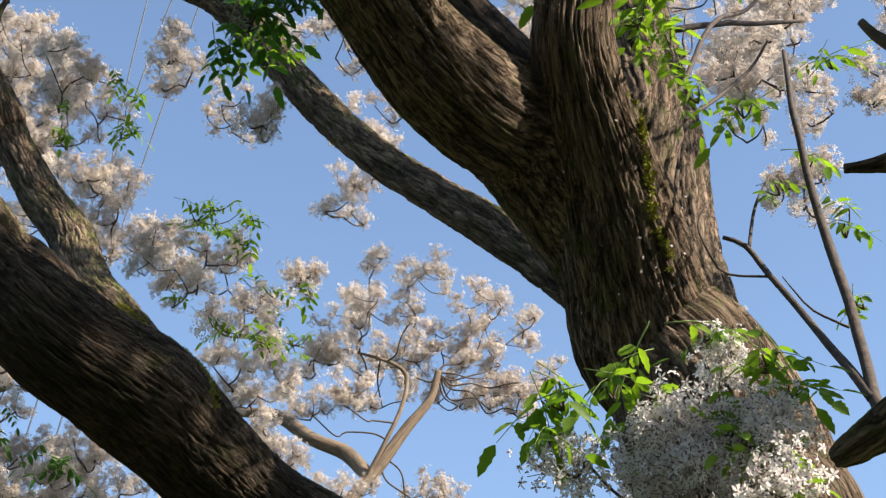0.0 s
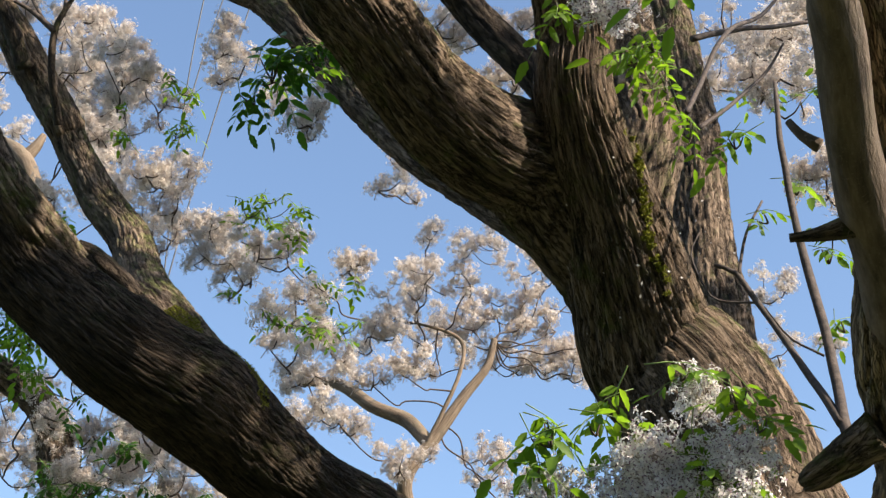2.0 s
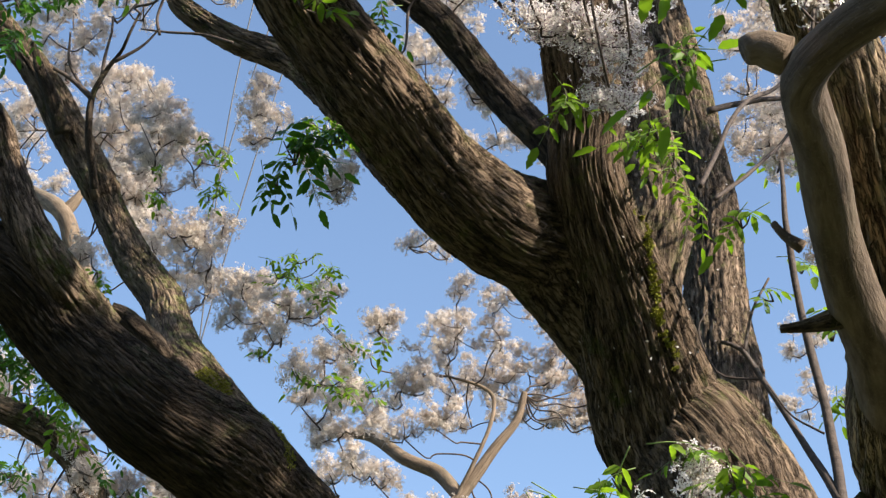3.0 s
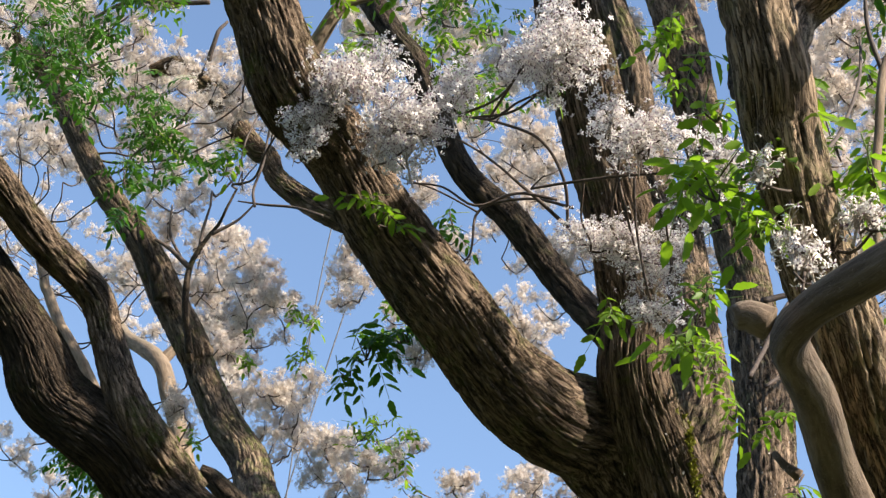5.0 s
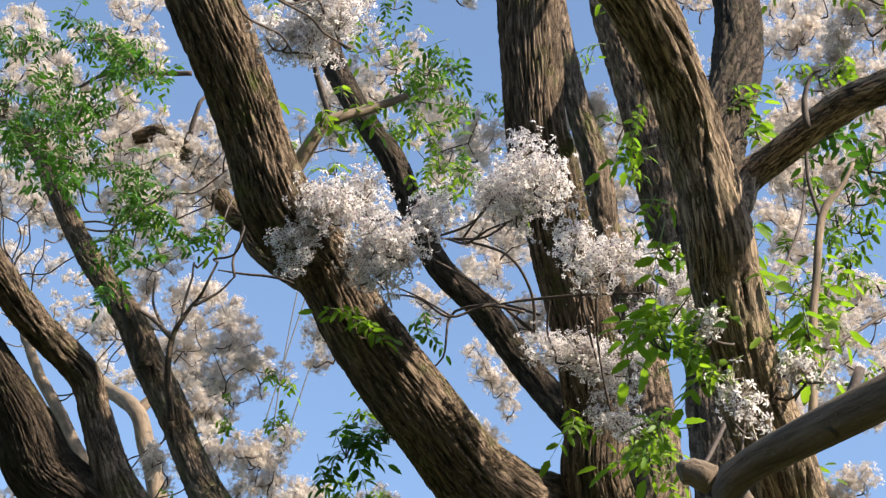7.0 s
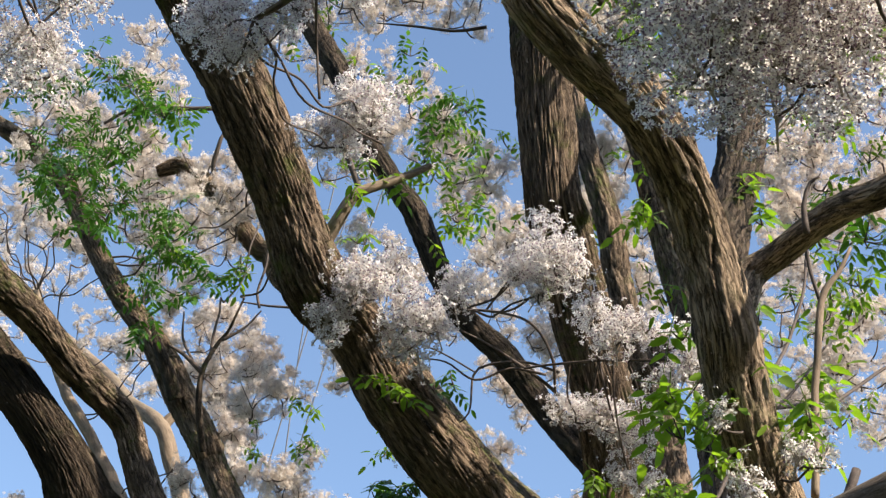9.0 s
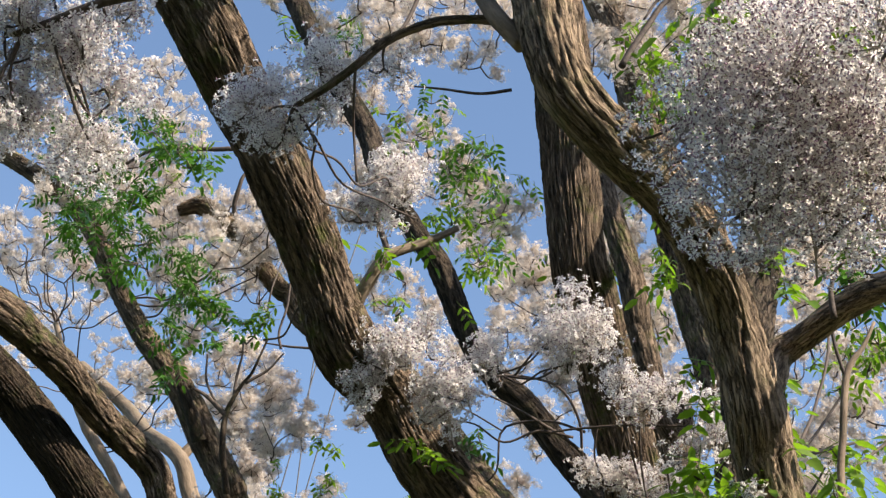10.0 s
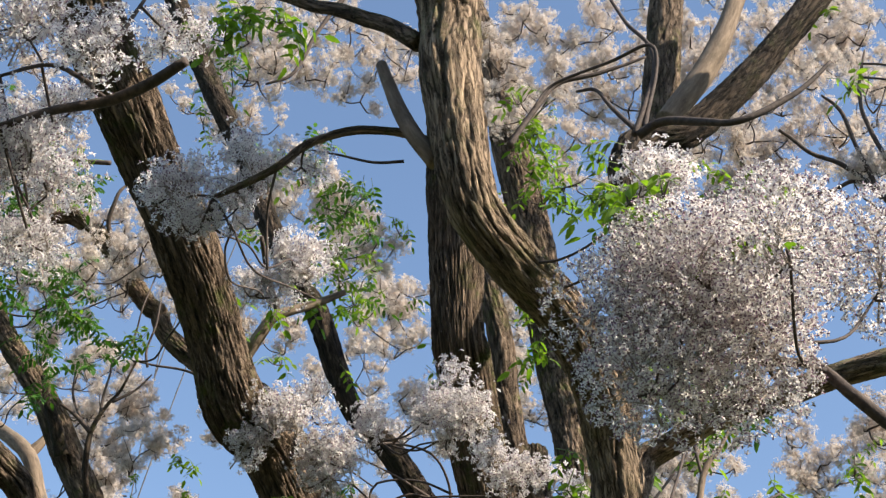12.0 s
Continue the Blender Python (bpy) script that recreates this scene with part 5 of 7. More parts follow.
blossom(TREE_D, (0.731, 3.500, 7.514), 0.171, 0.142, 8, FAR)
blossom(TREE_D, (0.621, 3.600, 7.331), 0.170, 0.113, 6, FAR)
blossom(TREE_D, (0.926, 3.600, 7.149), 0.140, 0.140, 6, FAR)
blossom(TREE_D, (1.326, 3.500, 7.496), 0.199, 0.142, 8, FAR)
blossom(TREE_D, (1.433, 3.200, 6.618), 0.205, 0.154, 10, FAR)
blossom(TREE_D, (1.756, 3.400, 7.179), 0.219, 0.192, 11, FAR)
blossom(TREE_D, (2.064, 3.500, 7.524), 0.199, 0.170, 10, FAR)
blossom(TREE_D, (1.844, 3.300, 6.688), 0.208, 0.156, 10, FAR)
blossom(TREE_D, (1.925, 3.200, 6.268), 0.124, 0.149, 6, FAR)
blossom(TREE_D, (1.679, 3.400, 6.426), 0.155, 0.129, 6, FAR)
blossom(TREE_D, (0.306, 3.500, 7.300), 0.140, 0.168, 6, FAR)
blossom(TREE_D, (1.958, 4.500, 5.626), 0.217, 0.163, 11, FAR)
blossom(TREE_D, (1.876, 5.000, 6.116), 0.148, 0.148, 6, FAR)
blossom(TREE_D, (-0.222, 5.000, 6.612), 0.185, 0.185, 8, FAR)
blossom(TREE_D, (0.528, 6.000, 7.242), 0.174, 0.174, 6, FAR)
blossom(TREE_D, (-0.896, 4.000, 8.006), 0.186, 0.124, 5, FAR)
blossom(TREE_D, (-0.448, 8.500, 6.494), 0.213, 0.177, 10, FAR)
blossom(TREE_D, (-0.634, 8.200, 6.497), 0.173, 0.138, 8, FAR)
blossom(TREE_D, (-0.016, 8.500, 6.631), 0.214, 0.178, 11, FAR)
blossom(TREE_D, (0.248, 8.500, 6.253), 0.175, 0.175, 10, FAR)
blossom(TREE_D, (-0.382, 8.500, 6.250), 0.210, 0.140, 8, FAR)
blossom(TREE_D, (-0.752, 8.000, 5.935), 0.165, 0.132, 8, FAR)
blossom(TREE_D, (-0.440, 8.000, 6.849), 0.138, 0.138, 6, FAR)
blossom(TREE_D, (-1.853, 6.000, 6.001), 0.163, 0.163, 10, FAR)
blossom(TREE_D, (-2.045, 6.000, 6.280), 0.166, 0.166, 8, FAR)
blossom(TREE_D, (-1.912, 6.000, 6.340), 0.139, 0.111, 6, FAR)
blossom(TREE_D, (-2.166, 6.000, 6.637), 0.170, 0.170, 8, FAR)
blossom(TREE_D, (-1.491, 6.000, 5.880), 0.134, 0.107, 6, FAR)
blossom(TREE_D, (-1.231, 5.500, 5.356), 0.146, 0.122, 8, FAR)
blossom(TREE_D, (0.492, 8.500, 6.766), 0.143, 0.143, 6, FAR)
blossom(TREE_D, (0.611, 8.500, 6.432), 0.106, 0.141, 5, FAR)
blossom(TREE_D, (0.589, 6.000, 6.804), 0.142, 0.114, 6, FAR)
blossom(TREE_D, (-0.206, 6.000, 6.861), 0.143, 0.114, 6, FAR)
blossom(TREE_D, (-0.763, 6.500, 5.315), 0.136, 0.136, 8, FAR)
blossom(TREE_D, (-0.963, 7.000, 5.111), 0.142, 0.114, 6, FAR)
blossom(TREE_D, (-1.881, 6.500, 4.926), 0.160, 0.133, 8, FAR)
blossom(TREE_D, (-1.632, 6.000, 4.332), 0.144, 0.096, 6, FAR)
blossom(TREE_D, (-3.040, 6.000, 8.468), 0.249, 0.178, 8, FAR)
blossom(TREE_D, (-3.931, 7.000, 9.113), 0.241, 0.201, 8, FAR)
blossom(TREE_D, (-2.539, 6.000, 8.094), 0.207, 0.173, 6, FAR)
blossom(TREE_D, (-2.583, 6.500, 8.212), 0.181, 0.145, 6, FAR)
blossom(TREE_D, (-4.847, 9.000, 9.488), 0.282, 0.235, 8, FAR)
blossom(TREE_D, (-4.548, 9.000, 9.710), 0.284, 0.189, 8, FAR)
blossom(TREE_D, (-3.615, 9.000, 8.525), 0.266, 0.177, 8, FAR)
blossom(TREE_D, (-2.131, 6.500, 6.785), 0.197, 0.132, 8, FAR)
blossom(TREE_D, (-1.894, 6.500, 6.502), 0.161, 0.129, 6, FAR)
blossom(TREE_D, (-1.585, 7.000, 6.383), 0.199, 0.133, 8, FAR)
blossom(TREE_D, (-1.197, 7.500, 6.472), 0.207, 0.138, 8, FAR)
blossom(TREE_D, (-0.421, 8.000, 7.609), 0.190, 0.190, 8, FAR)
blossom(TREE_D, (-0.627, 7.000, 7.894), 0.180, 0.215, 8, FAR)
blossom(TREE_D, (-0.344, 7.000, 8.347), 0.184, 0.220, 8, FAR)
blossom(TREE_D, (1.354, 6.000, 7.260), 0.154, 0.185, 8, FAR)
blossom(TREE_D, (1.203, 6.000, 6.916), 0.121, 0.151, 5, FAR)
blossom(TREE_D, (1.127, 5.000, 7.208), 0.112, 0.168, 6, FAR)
blossom(TREE_D, (-4.523, 8.000, 8.806), 0.170, 0.170, 5, FAR)
blossom(TREE_D, (-0.541, 8.000, 7.988), 0.194, 0.194, 8, FAR)
blossom(TREE_D, (-3.742, 7.000, 8.617), 0.250, 0.208, 8, FAR)
blossom(TREE_D, (-4.472, 8.000, 8.460), 0.222, 0.222, 6, FAR)
blossom(TREE_D, (-2.007, 6.000, 8.162), 0.186, 0.186, 6, FAR)
blossom(TREE_D, (-1.663, 6.000, 7.730), 0.180, 0.180, 6, FAR)
blossom(TREE_D, (-2.014, 6.500, 7.033), 0.217, 0.181, 10, FAR)
blossom(TREE_D, (-2.346, 6.500, 7.301), 0.184, 0.184, 8, FAR)
blossom(TREE_D, (-1.903, 6.500, 6.696), 0.212, 0.141, 8, FAR)
blossom(TREE_D, (-2.135, 6.500, 6.825), 0.179, 0.143, 6, FAR)
blossom(TREE_D, (-0.499, 6.000, 7.511), 0.176, 0.176, 6, FAR)
blossom(TREE_D, (-1.043, 5.500, 7.078), 0.132, 0.198, 5, FAR)
blossom(TREE_D, (-0.823, 5.000, 7.814), 0.199, 0.166, 8, FAR)
blossom(TREE_D, (-0.005, 4.500, 8.144), 0.161, 0.128, 5, FAR)
blossom(TREE_D, (0.366, 4.500, 6.516), 0.085, 0.114, 3, FAR)
blossom(TREE_D, (1.681, 6.000, 6.748), 0.130, 0.196, 6, FAR)
blossom(TREE_D, (-1.141, 7.000, 7.242), 0.188, 0.226, 8, FAR)
blossom(TREE_D, (-3.108, 7.000, 7.654), 0.196, 0.157, 6, FAR)
blossom(TREE_D, (-0.518, 4.000, 7.933), 0.216, 0.154, 8, FAR)
blossom(TREE_D, (-0.260, 4.000, 7.728), 0.152, 0.182, 6, FAR)
blossom(TREE_D, (0.231, 3.800, 7.193), 0.143, 0.172, 6, FAR)
blossom(TREE_D, (0.785, 3.600, 7.106), 0.139, 0.111, 6, FAR)
blossom(TREE_D, (0.848, 3.600, 7.339), 0.142, 0.113, 6, FAR)
blossom(TREE_D, (1.194, 3.500, 7.179), 0.139, 0.139, 6, FAR)
blossom(TREE_D, (1.666, 3.500, 7.509), 0.199, 0.142, 8, FAR)
blossom(TREE_D, (1.894, 3.500, 7.517), 0.170, 0.142, 8, FAR)
blossom(TREE_D, (2.061, 3.400, 7.004), 0.135, 0.162, 6, FAR)
blossom(TREE_D, (1.599, 3.300, 6.575), 0.155, 0.103, 6, FAR)
blossom(TREE_D, (1.388, 3.300, 6.499), 0.128, 0.103, 5, FAR)
blossom(TREE_D, (0.454, 5.000, 6.788), 0.156, 0.187, 6, FAR)
blossom(TREE_D, (0.322, 5.000, 7.336), 0.161, 0.194, 6, FAR)
blossom(TREE_D, (-0.341, 4.500, 6.806), 0.179, 0.149, 8, FAR)
blossom(TREE_D, (-0.267, 5.000, 6.876), 0.157, 0.157, 6, FAR)
blossom(TREE_D, (-1.068, 5.000, 6.732), 0.124, 0.187, 5, FAR)
blossom(TREE_D, (-2.409, 6.000, 7.390), 0.212, 0.177, 8, FAR)
blossom(TREE_D, (-2.006, 6.000, 7.536), 0.214, 0.143, 6, FAR)
blossom(TREE_D, (-1.912, 6.500, 7.141), 0.217, 0.181, 10, FAR)
blossom(TREE_D, (-2.124, 6.500, 6.881), 0.214, 0.178, 8, FAR)
blossom(TREE_D, (-1.768, 6.500, 6.894), 0.178, 0.178, 8, FAR)
blossom(TREE_D, (1.819, 4.500, 5.590), 0.135, 0.135, 6, FAR)
blossom(TREE_D, (2.136, 4.500, 5.758), 0.137, 0.137, 6, FAR)
blossom(TREE_C, (-2.637, 4.500, 7.246), 0.235, 0.147, 8, FAR)
blossom(TREE_C, (-2.448, 4.800, 7.400), 0.244, 0.183, 8, FAR)
blossom(TREE_C, (-1.585, 4.600, 6.858), 0.142, 0.142, 6, FAR)
blossom(TREE_C, (-2.336, 5.500, 7.350), 0.193, 0.161, 6, FAR)
blossom(TREE_C, (-2.710, 4.500, 7.584), 0.211, 0.151, 6, FAR)
blossom(TREE_C, (-2.238, 6.000, 7.679), 0.171, 0.137, 6, FAR)
blossom(TREE_C, (-1.487, 4.600, 6.779), 0.113, 0.113, 5, FAR)
blossom(TREE_C, (-2.349, 5.000, 7.248), 0.184, 0.123, 6, FAR)
blossom(TREE_D, (1.136, 4.000, 6.507), 0.149, 0.149, 10, FAR)
blossom(TREE_D, (1.264, 3.500, 6.277), 0.161, 0.138, 10, FAR)
blossom(TREE_D, (1.424, 3.500, 6.500), 0.140, 0.117, 8, FAR)
blossom(TREE_D, (1.149, 4.000, 6.109), 0.144, 0.144, 10, FAR)
blossom(TREE_D, (1.421, 4.500, 6.466), 0.156, 0.156, 8, FAR)
blossom(TREE_D, (1.185, 5.000, 6.649), 0.140, 0.140, 6, FAR)
blossom(TREE_D, (1.519, 4.000, 6.454), 0.099, 0.148, 6, FAR)
blossom(TREE_D, (0.217, 4.000, 6.516), 0.126, 0.152, 10, FAR)
blossom(TREE_E, (0.572, 1.250, 3.210), 0.024, 0.038, 3, SPRIG)
blossom(TREE_E, (0.538, 1.250, 3.334), 0.024, 0.029, 3, SPRIG)
blossom(TREE_E, (0.714, 1.300, 3.265), 0.038, 0.024, 4, SPRIG)
blossom(TREE_E, (0.590, 1.250, 3.150), 0.028, 0.019, 3, SPRIG)
blossom(TREE_C, (-1.570, 5.800, 4.448), 0.142, 0.118, 10, FAR)
blossom(TREE_C, (-1.325, 5.800, 4.333), 0.140, 0.094, 8, FAR)
blossom(TREE_C, (-1.751, 5.800, 4.355), 0.141, 0.094, 10, FAR)
blossom(TREE_C, (-1.934, 5.800, 4.731), 0.121, 0.121, 6, FAR)
blossom(TREE_C, (-1.484, 5.800, 4.573), 0.119, 0.095, 6, FAR)
blossom(TREE_C, (-2.496, 4.600, 7.461), 0.180, 0.150, 6, FAR)
blossom(TREE_C, (-2.247, 4.600, 7.283), 0.177, 0.148, 6, FAR)
blossom(TREE_C, (-2.628, 4.600, 7.059), 0.175, 0.146, 6, FAR)
blossom(TREE_C, (-1.895, 4.800, 7.251), 0.179, 0.150, 6, FAR)
blossom(TREE_C, (-2.293, 4.800, 6.910), 0.176, 0.147, 6, FAR)
blossom(TREE_C, (-1.679, 4.800, 6.809), 0.144, 0.115, 6, FAR)
blossom(TREE_D, (1.711, 3.000, 4.928), 0.108, 0.108, 6, FAR)
blossom(TREE_D, (1.768, 3.000, 4.679), 0.105, 0.126, 8, FAR)
blossom(TREE_D, (1.671, 3.200, 4.551), 0.128, 0.107, 8, FAR)
blossom(TREE_D, (1.762, 3.200, 4.455), 0.106, 0.084, 6, FAR)
blossom(TREE_D, (1.283, 4.500, 5.637), 0.137, 0.109, 6, FAR)
blossom(TREE_D, (1.132, 4.500, 5.451), 0.108, 0.135, 5, FAR)
blossom(TREE_D, (1.564, 5.000, 5.636), 0.144, 0.115, 5, FAR)
blossom(TREE_D, (1.468, 5.000, 6.146), 0.119, 0.119, 5, FAR)
blossom(TREE_D, (-2.968, 7.200, 5.684), 0.251, 0.188, 14, FAR)
blossom(TREE_D, (-2.742, 7.200, 5.469), 0.247, 0.185, 14, FAR)
blossom(TREE_D, (-2.840, 7.000, 5.109), 0.237, 0.178, 14, FAR)
blossom(TREE_D, (-2.521, 7.000, 5.005), 0.235, 0.147, 13, FAR)
blossom(TREE_D, (-2.358, 7.200, 5.189), 0.181, 0.181, 10, FAR)
blossom(TREE_D, (-3.257, 7.500, 6.224), 0.200, 0.200, 11, FAR)
blossom(TREE_D, (-2.992, 7.500, 6.063), 0.198, 0.165, 10, FAR)
blossom(TREE_D, (-2.031, 7.200, 5.018), 0.238, 0.119, 11, FAR)
blossom(TREE_D, (-1.754, 7.200, 4.979), 0.178, 0.118, 8, FAR)
blossom(TREE_D, (-1.385, 3.900, 7.799), 0.182, 0.121, 6, FAR)
blossom(TREE_D, (-1.082, 3.900, 7.811), 0.182, 0.152, 6, FAR)
blossom(TREE_D, (-0.928, 4.000, 7.703), 0.152, 0.122, 6, FAR)
blossom(TREE_D, (1.626, 3.400, 6.951), 0.135, 0.135, 6, FAR)
blossom(TREE_D, (1.288, 3.400, 7.124), 0.109, 0.109, 6, FAR)
blossom(TREE_D, (1.443, 4.200, 6.935), 0.158, 0.158, 10, FAR)
blossom(TREE_D, (1.258, 4.200, 7.172), 0.161, 0.107, 8, FAR)
blossom(TREE_D, (1.514, 4.400, 6.479), 0.129, 0.155, 8, FAR)
blossom(TREE_D, (1.301, 4.400, 6.627), 0.131, 0.131, 6, FAR)
blossom(TREE_D, (1.136, 4.600, 6.671), 0.108, 0.135, 6, FAR)
blossom(TREE_D, (1.389, 5.000, 6.224), 0.135, 0.162, 8, FAR)
blossom(TREE_D, (1.144, 5.000, 5.838), 0.105, 0.131, 5, FAR)
blossom(TREE_D, (-2.424, 5.000, 8.218), 0.197, 0.131, 6, FAR)
blossom(TREE_D, (-2.360, 5.200, 7.556), 0.159, 0.127, 8, FAR)
blossom(TREE_D, (-2.760, 5.400, 7.450), 0.194, 0.162, 8, FAR)
blossom(TREE_D, (-1.253, 5.435, 8.208), 0.213, 0.160, 6, FAR)
blossom(TREE_D, (-0.983, 5.593, 9.361), 0.230, 0.173, 6, FAR)
blossom(TREE_D, (-1.268, 5.171, 9.399), 0.224, 0.168, 6, FAR)
blossom(TREE_D, (-0.871, 5.594, 9.703), 0.235, 0.176, 6, FAR)
blossom(TREE_D, (-1.158, 4.842, 8.577), 0.208, 0.156, 6, FAR)
blossom(TREE_D, (-0.776, 5.129, 9.304), 0.222, 0.166, 6, FAR)
blossom(TREE_D, (-1.002, 5.752, 9.751), 0.238, 0.179, 6, FAR)
blossom(TREE_D, (-1.145, 5.618, 9.519), 0.233, 0.175, 6, FAR)
blossom(TREE_D, (-1.216, 5.253, 7.608), 0.202, 0.152, 6, FAR)
blossom(TREE_D, (-1.424, 5.666, 9.833), 0.238, 0.178, 6, FAR)
blossom(TREE_D, (-1.075, 5.009, 7.681), 0.199, 0.149, 6, FAR)
blossom(TREE_D, (0.478, 5.027, 8.531), 0.210, 0.157, 6, FAR)
blossom(TREE_D, (0.676, 5.088, 7.913), 0.203, 0.152, 6, FAR)
blossom(TREE_D, (1.162, 4.651, 8.369), 0.201, 0.151, 6, FAR)
blossom(TREE_D, (1.061, 4.587, 7.404), 0.187, 0.141, 6, FAR)
blossom(TREE_D, (0.223, 4.918, 9.037), 0.214, 0.161, 6, FAR)
blossom(TREE_D, (2.572, 4.692, 8.262), 0.200, 0.150, 6, FAR)
blossom(TREE_D, (1.427, 4.422, 7.610), 0.187, 0.140, 6, FAR)
blossom(TREE_D, (0.600, 4.548, 8.548), 0.202, 0.151, 6, FAR)
blossom(TREE_D, (2.476, 4.797, 8.589), 0.206, 0.154, 6, FAR)
blossom(TREE_D, (0.880, 4.266, 8.373), 0.195, 0.146, 6, FAR)
blossom(TREE_D, (1.895, 5.099, 8.339), 0.208, 0.156, 6, FAR)
blossom(TREE_D, (2.673, 5.189, 8.879), 0.216, 0.162, 6, FAR)
blossom(TREE_D, (2.608, 5.083, 8.483), 0.209, 0.157, 6, FAR)
blossom(TREE_D, (1.325, 4.447, 8.162), 0.195, 0.146, 6, FAR)
blossom(TREE_D, (2.217, 4.269, 8.337), 0.194, 0.145, 6, FAR)
blossom(TREE_D, (2.200, 4.458, 8.701), 0.202, 0.151, 6, FAR)
blossom(TREE_D, (0.841, 4.371, 8.005), 0.192, 0.144, 6, FAR)
blossom(TREE_D, (0.342, 5.099, 8.817), 0.215, 0.161, 6, FAR)
blossom(TREE_D, (2.497, 4.679, 7.882), 0.195, 0.146, 6, FAR)
blossom(TREE_D, (0.770, 4.726, 7.559), 0.192, 0.144, 6, FAR)
blossom(TREE_D, (1.926, 4.412, 8.681), 0.201, 0.151, 6, FAR)
blossom(TREE_D, (2.269, 4.734, 8.580), 0.205, 0.153, 6, FAR)
blossom(TREE_D, (0.783, 4.210, 7.372), 0.181, 0.136, 6, FAR)
blossom(TREE_D, (1.664, 4.224, 7.174), 0.178, 0.134, 6, FAR)
blossom(TREE_D, (1.663, 5.052, 8.337), 0.207, 0.155, 6, FAR)
blossom(TREE_D, (1.590, 4.606, 8.507), 0.202, 0.151, 6, FAR)
blossom(TREE_D, (2.298, 4.334, 7.354), 0.182, 0.137, 6, FAR)
blossom(TREE_D, (0.379, 4.225, 8.327), 0.194, 0.145, 6, FAR)
blossom(TREE_D, (1.335, 5.067, 9.152), 0.218, 0.163, 6, FAR)
blossom(TREE_D, (-3.157, 6.339, 9.565), 0.249, 0.187, 6, FAR)
blossom(TREE_D, (-3.434, 6.020, 8.548), 0.232, 0.174, 6, FAR)
blossom(TREE_D, (-3.901, 6.178, 9.334), 0.245, 0.184, 6, FAR)
blossom(TREE_D, (-2.732, 5.846, 8.264), 0.223, 0.168, 6, FAR)
blossom(TREE_D, (-2.915, 6.574, 8.251), 0.236, 0.177, 6, FAR)
blossom(TREE_D, (-2.934, 6.264, 9.739), 0.250, 0.187, 6, FAR)
blossom(TREE_D, (-3.723, 5.975, 8.020), 0.225, 0.169, 6, FAR)
blossom(TREE_D, (-3.713, 6.189, 9.638), 0.249, 0.187, 6, FAR)
blossom(TREE_D, (-3.345, 6.095, 7.852), 0.224, 0.168, 6, FAR)
blossom(TREE_D, (-3.442, 6.748, 9.051), 0.250, 0.188, 6, FAR)
blossom(TREE_D, (-3.902, 6.308, 8.602), 0.238, 0.179, 6, FAR)
blossom(TREE_D, (-2.677, 6.110, 7.723), 0.221, 0.166, 6, FAR)
blossom(TREE_D, (-2.958, 6.361, 8.752), 0.239, 0.179, 6, FAR)
blossom(TREE_D, (-4.108, 6.777, 8.566), 0.246, 0.185, 6, FAR)
blossom(TREE_D, (-3.815, 6.793, 9.599), 0.259, 0.194, 6, FAR)
blossom(TREE_D, (-3.888, 5.873, 9.275), 0.240, 0.180, 6, FAR)
blossom(TREE_D, (-2.661, 6.248, 8.200), 0.229, 0.172, 6, FAR)
blossom(TREE_D, (-1.332, 5.445, 9.358), 0.227, 0.170, 6, FAR)
blossom(TREE_D, (-1.380, 5.189, 8.284), 0.209, 0.157, 6, FAR)
blossom(TREE_D, (-1.374, 4.849, 8.416), 0.205, 0.154, 6, FAR)
blossom(TREE_D, (-1.501, 5.504, 9.032), 0.224, 0.168, 6, FAR)
blossom(TREE_D, (-1.028, 5.256, 8.009), 0.206, 0.155, 6, FAR)
blossom(TREE_D, (-1.617, 5.287, 8.598), 0.216, 0.162, 6, FAR)
blossom(TREE_D, (-1.094, 4.885, 7.352), 0.192, 0.144, 6, FAR)
blossom(TREE_D, (-1.425, 5.517, 8.630), 0.219, 0.164, 6, FAR)
blossom(TREE_D, (1.662, 5.027, 8.176), 0.198, 0.148, 6, FAR)
blossom(TREE_D, (1.500, 5.259, 8.490), 0.206, 0.155, 6, FAR)
blossom(TREE_D, (1.310, 4.645, 7.900), 0.189, 0.142, 6, FAR)
blossom(TREE_D, (1.610, 5.389, 8.384), 0.207, 0.155, 6, FAR)
blossom(TREE_D, (0.257, 4.712, 8.294), 0.197, 0.148, 6, FAR)
blossom(TREE_D, (0.892, 4.953, 8.624), 0.204, 0.153, 6, FAR)
blossom(TREE_D, (0.379, 5.344, 8.927), 0.216, 0.162, 6, FAR)
blossom(TREE_D, (-3.360, 6.482, 8.670), 0.229, 0.172, 6, FAR)
blossom(TREE_D, (-3.150, 6.122, 7.725), 0.210, 0.158, 6, FAR)
blossom(TREE_D, (-3.119, 5.953, 7.785), 0.208, 0.156, 6, FAR)
blossom(TREE_D, (-3.691, 6.741, 9.525), 0.245, 0.184, 6, FAR)
blossom(TREE_D, (-3.245, 6.417, 9.056), 0.233, 0.175, 6, FAR)
blossom(TREE_D, (-3.502, 6.185, 9.441), 0.235, 0.176, 6, FAR)
blossom(TREE_D, (-3.807, 6.761, 10.018), 0.253, 0.189, 6, FAR)
blossom(TREE_D, (-3.808, 6.735, 8.548), 0.233, 0.175, 6, FAR)
blossom(TREE_D, (-3.051, 6.301, 9.911), 0.242, 0.181, 6, FAR)
blossom(TREE_D, (-3.778, 6.500, 8.779), 0.232, 0.174, 6, FAR)
blossom(TREE_D, (-3.728, 6.344, 10.028), 0.246, 0.184, 6, FAR)
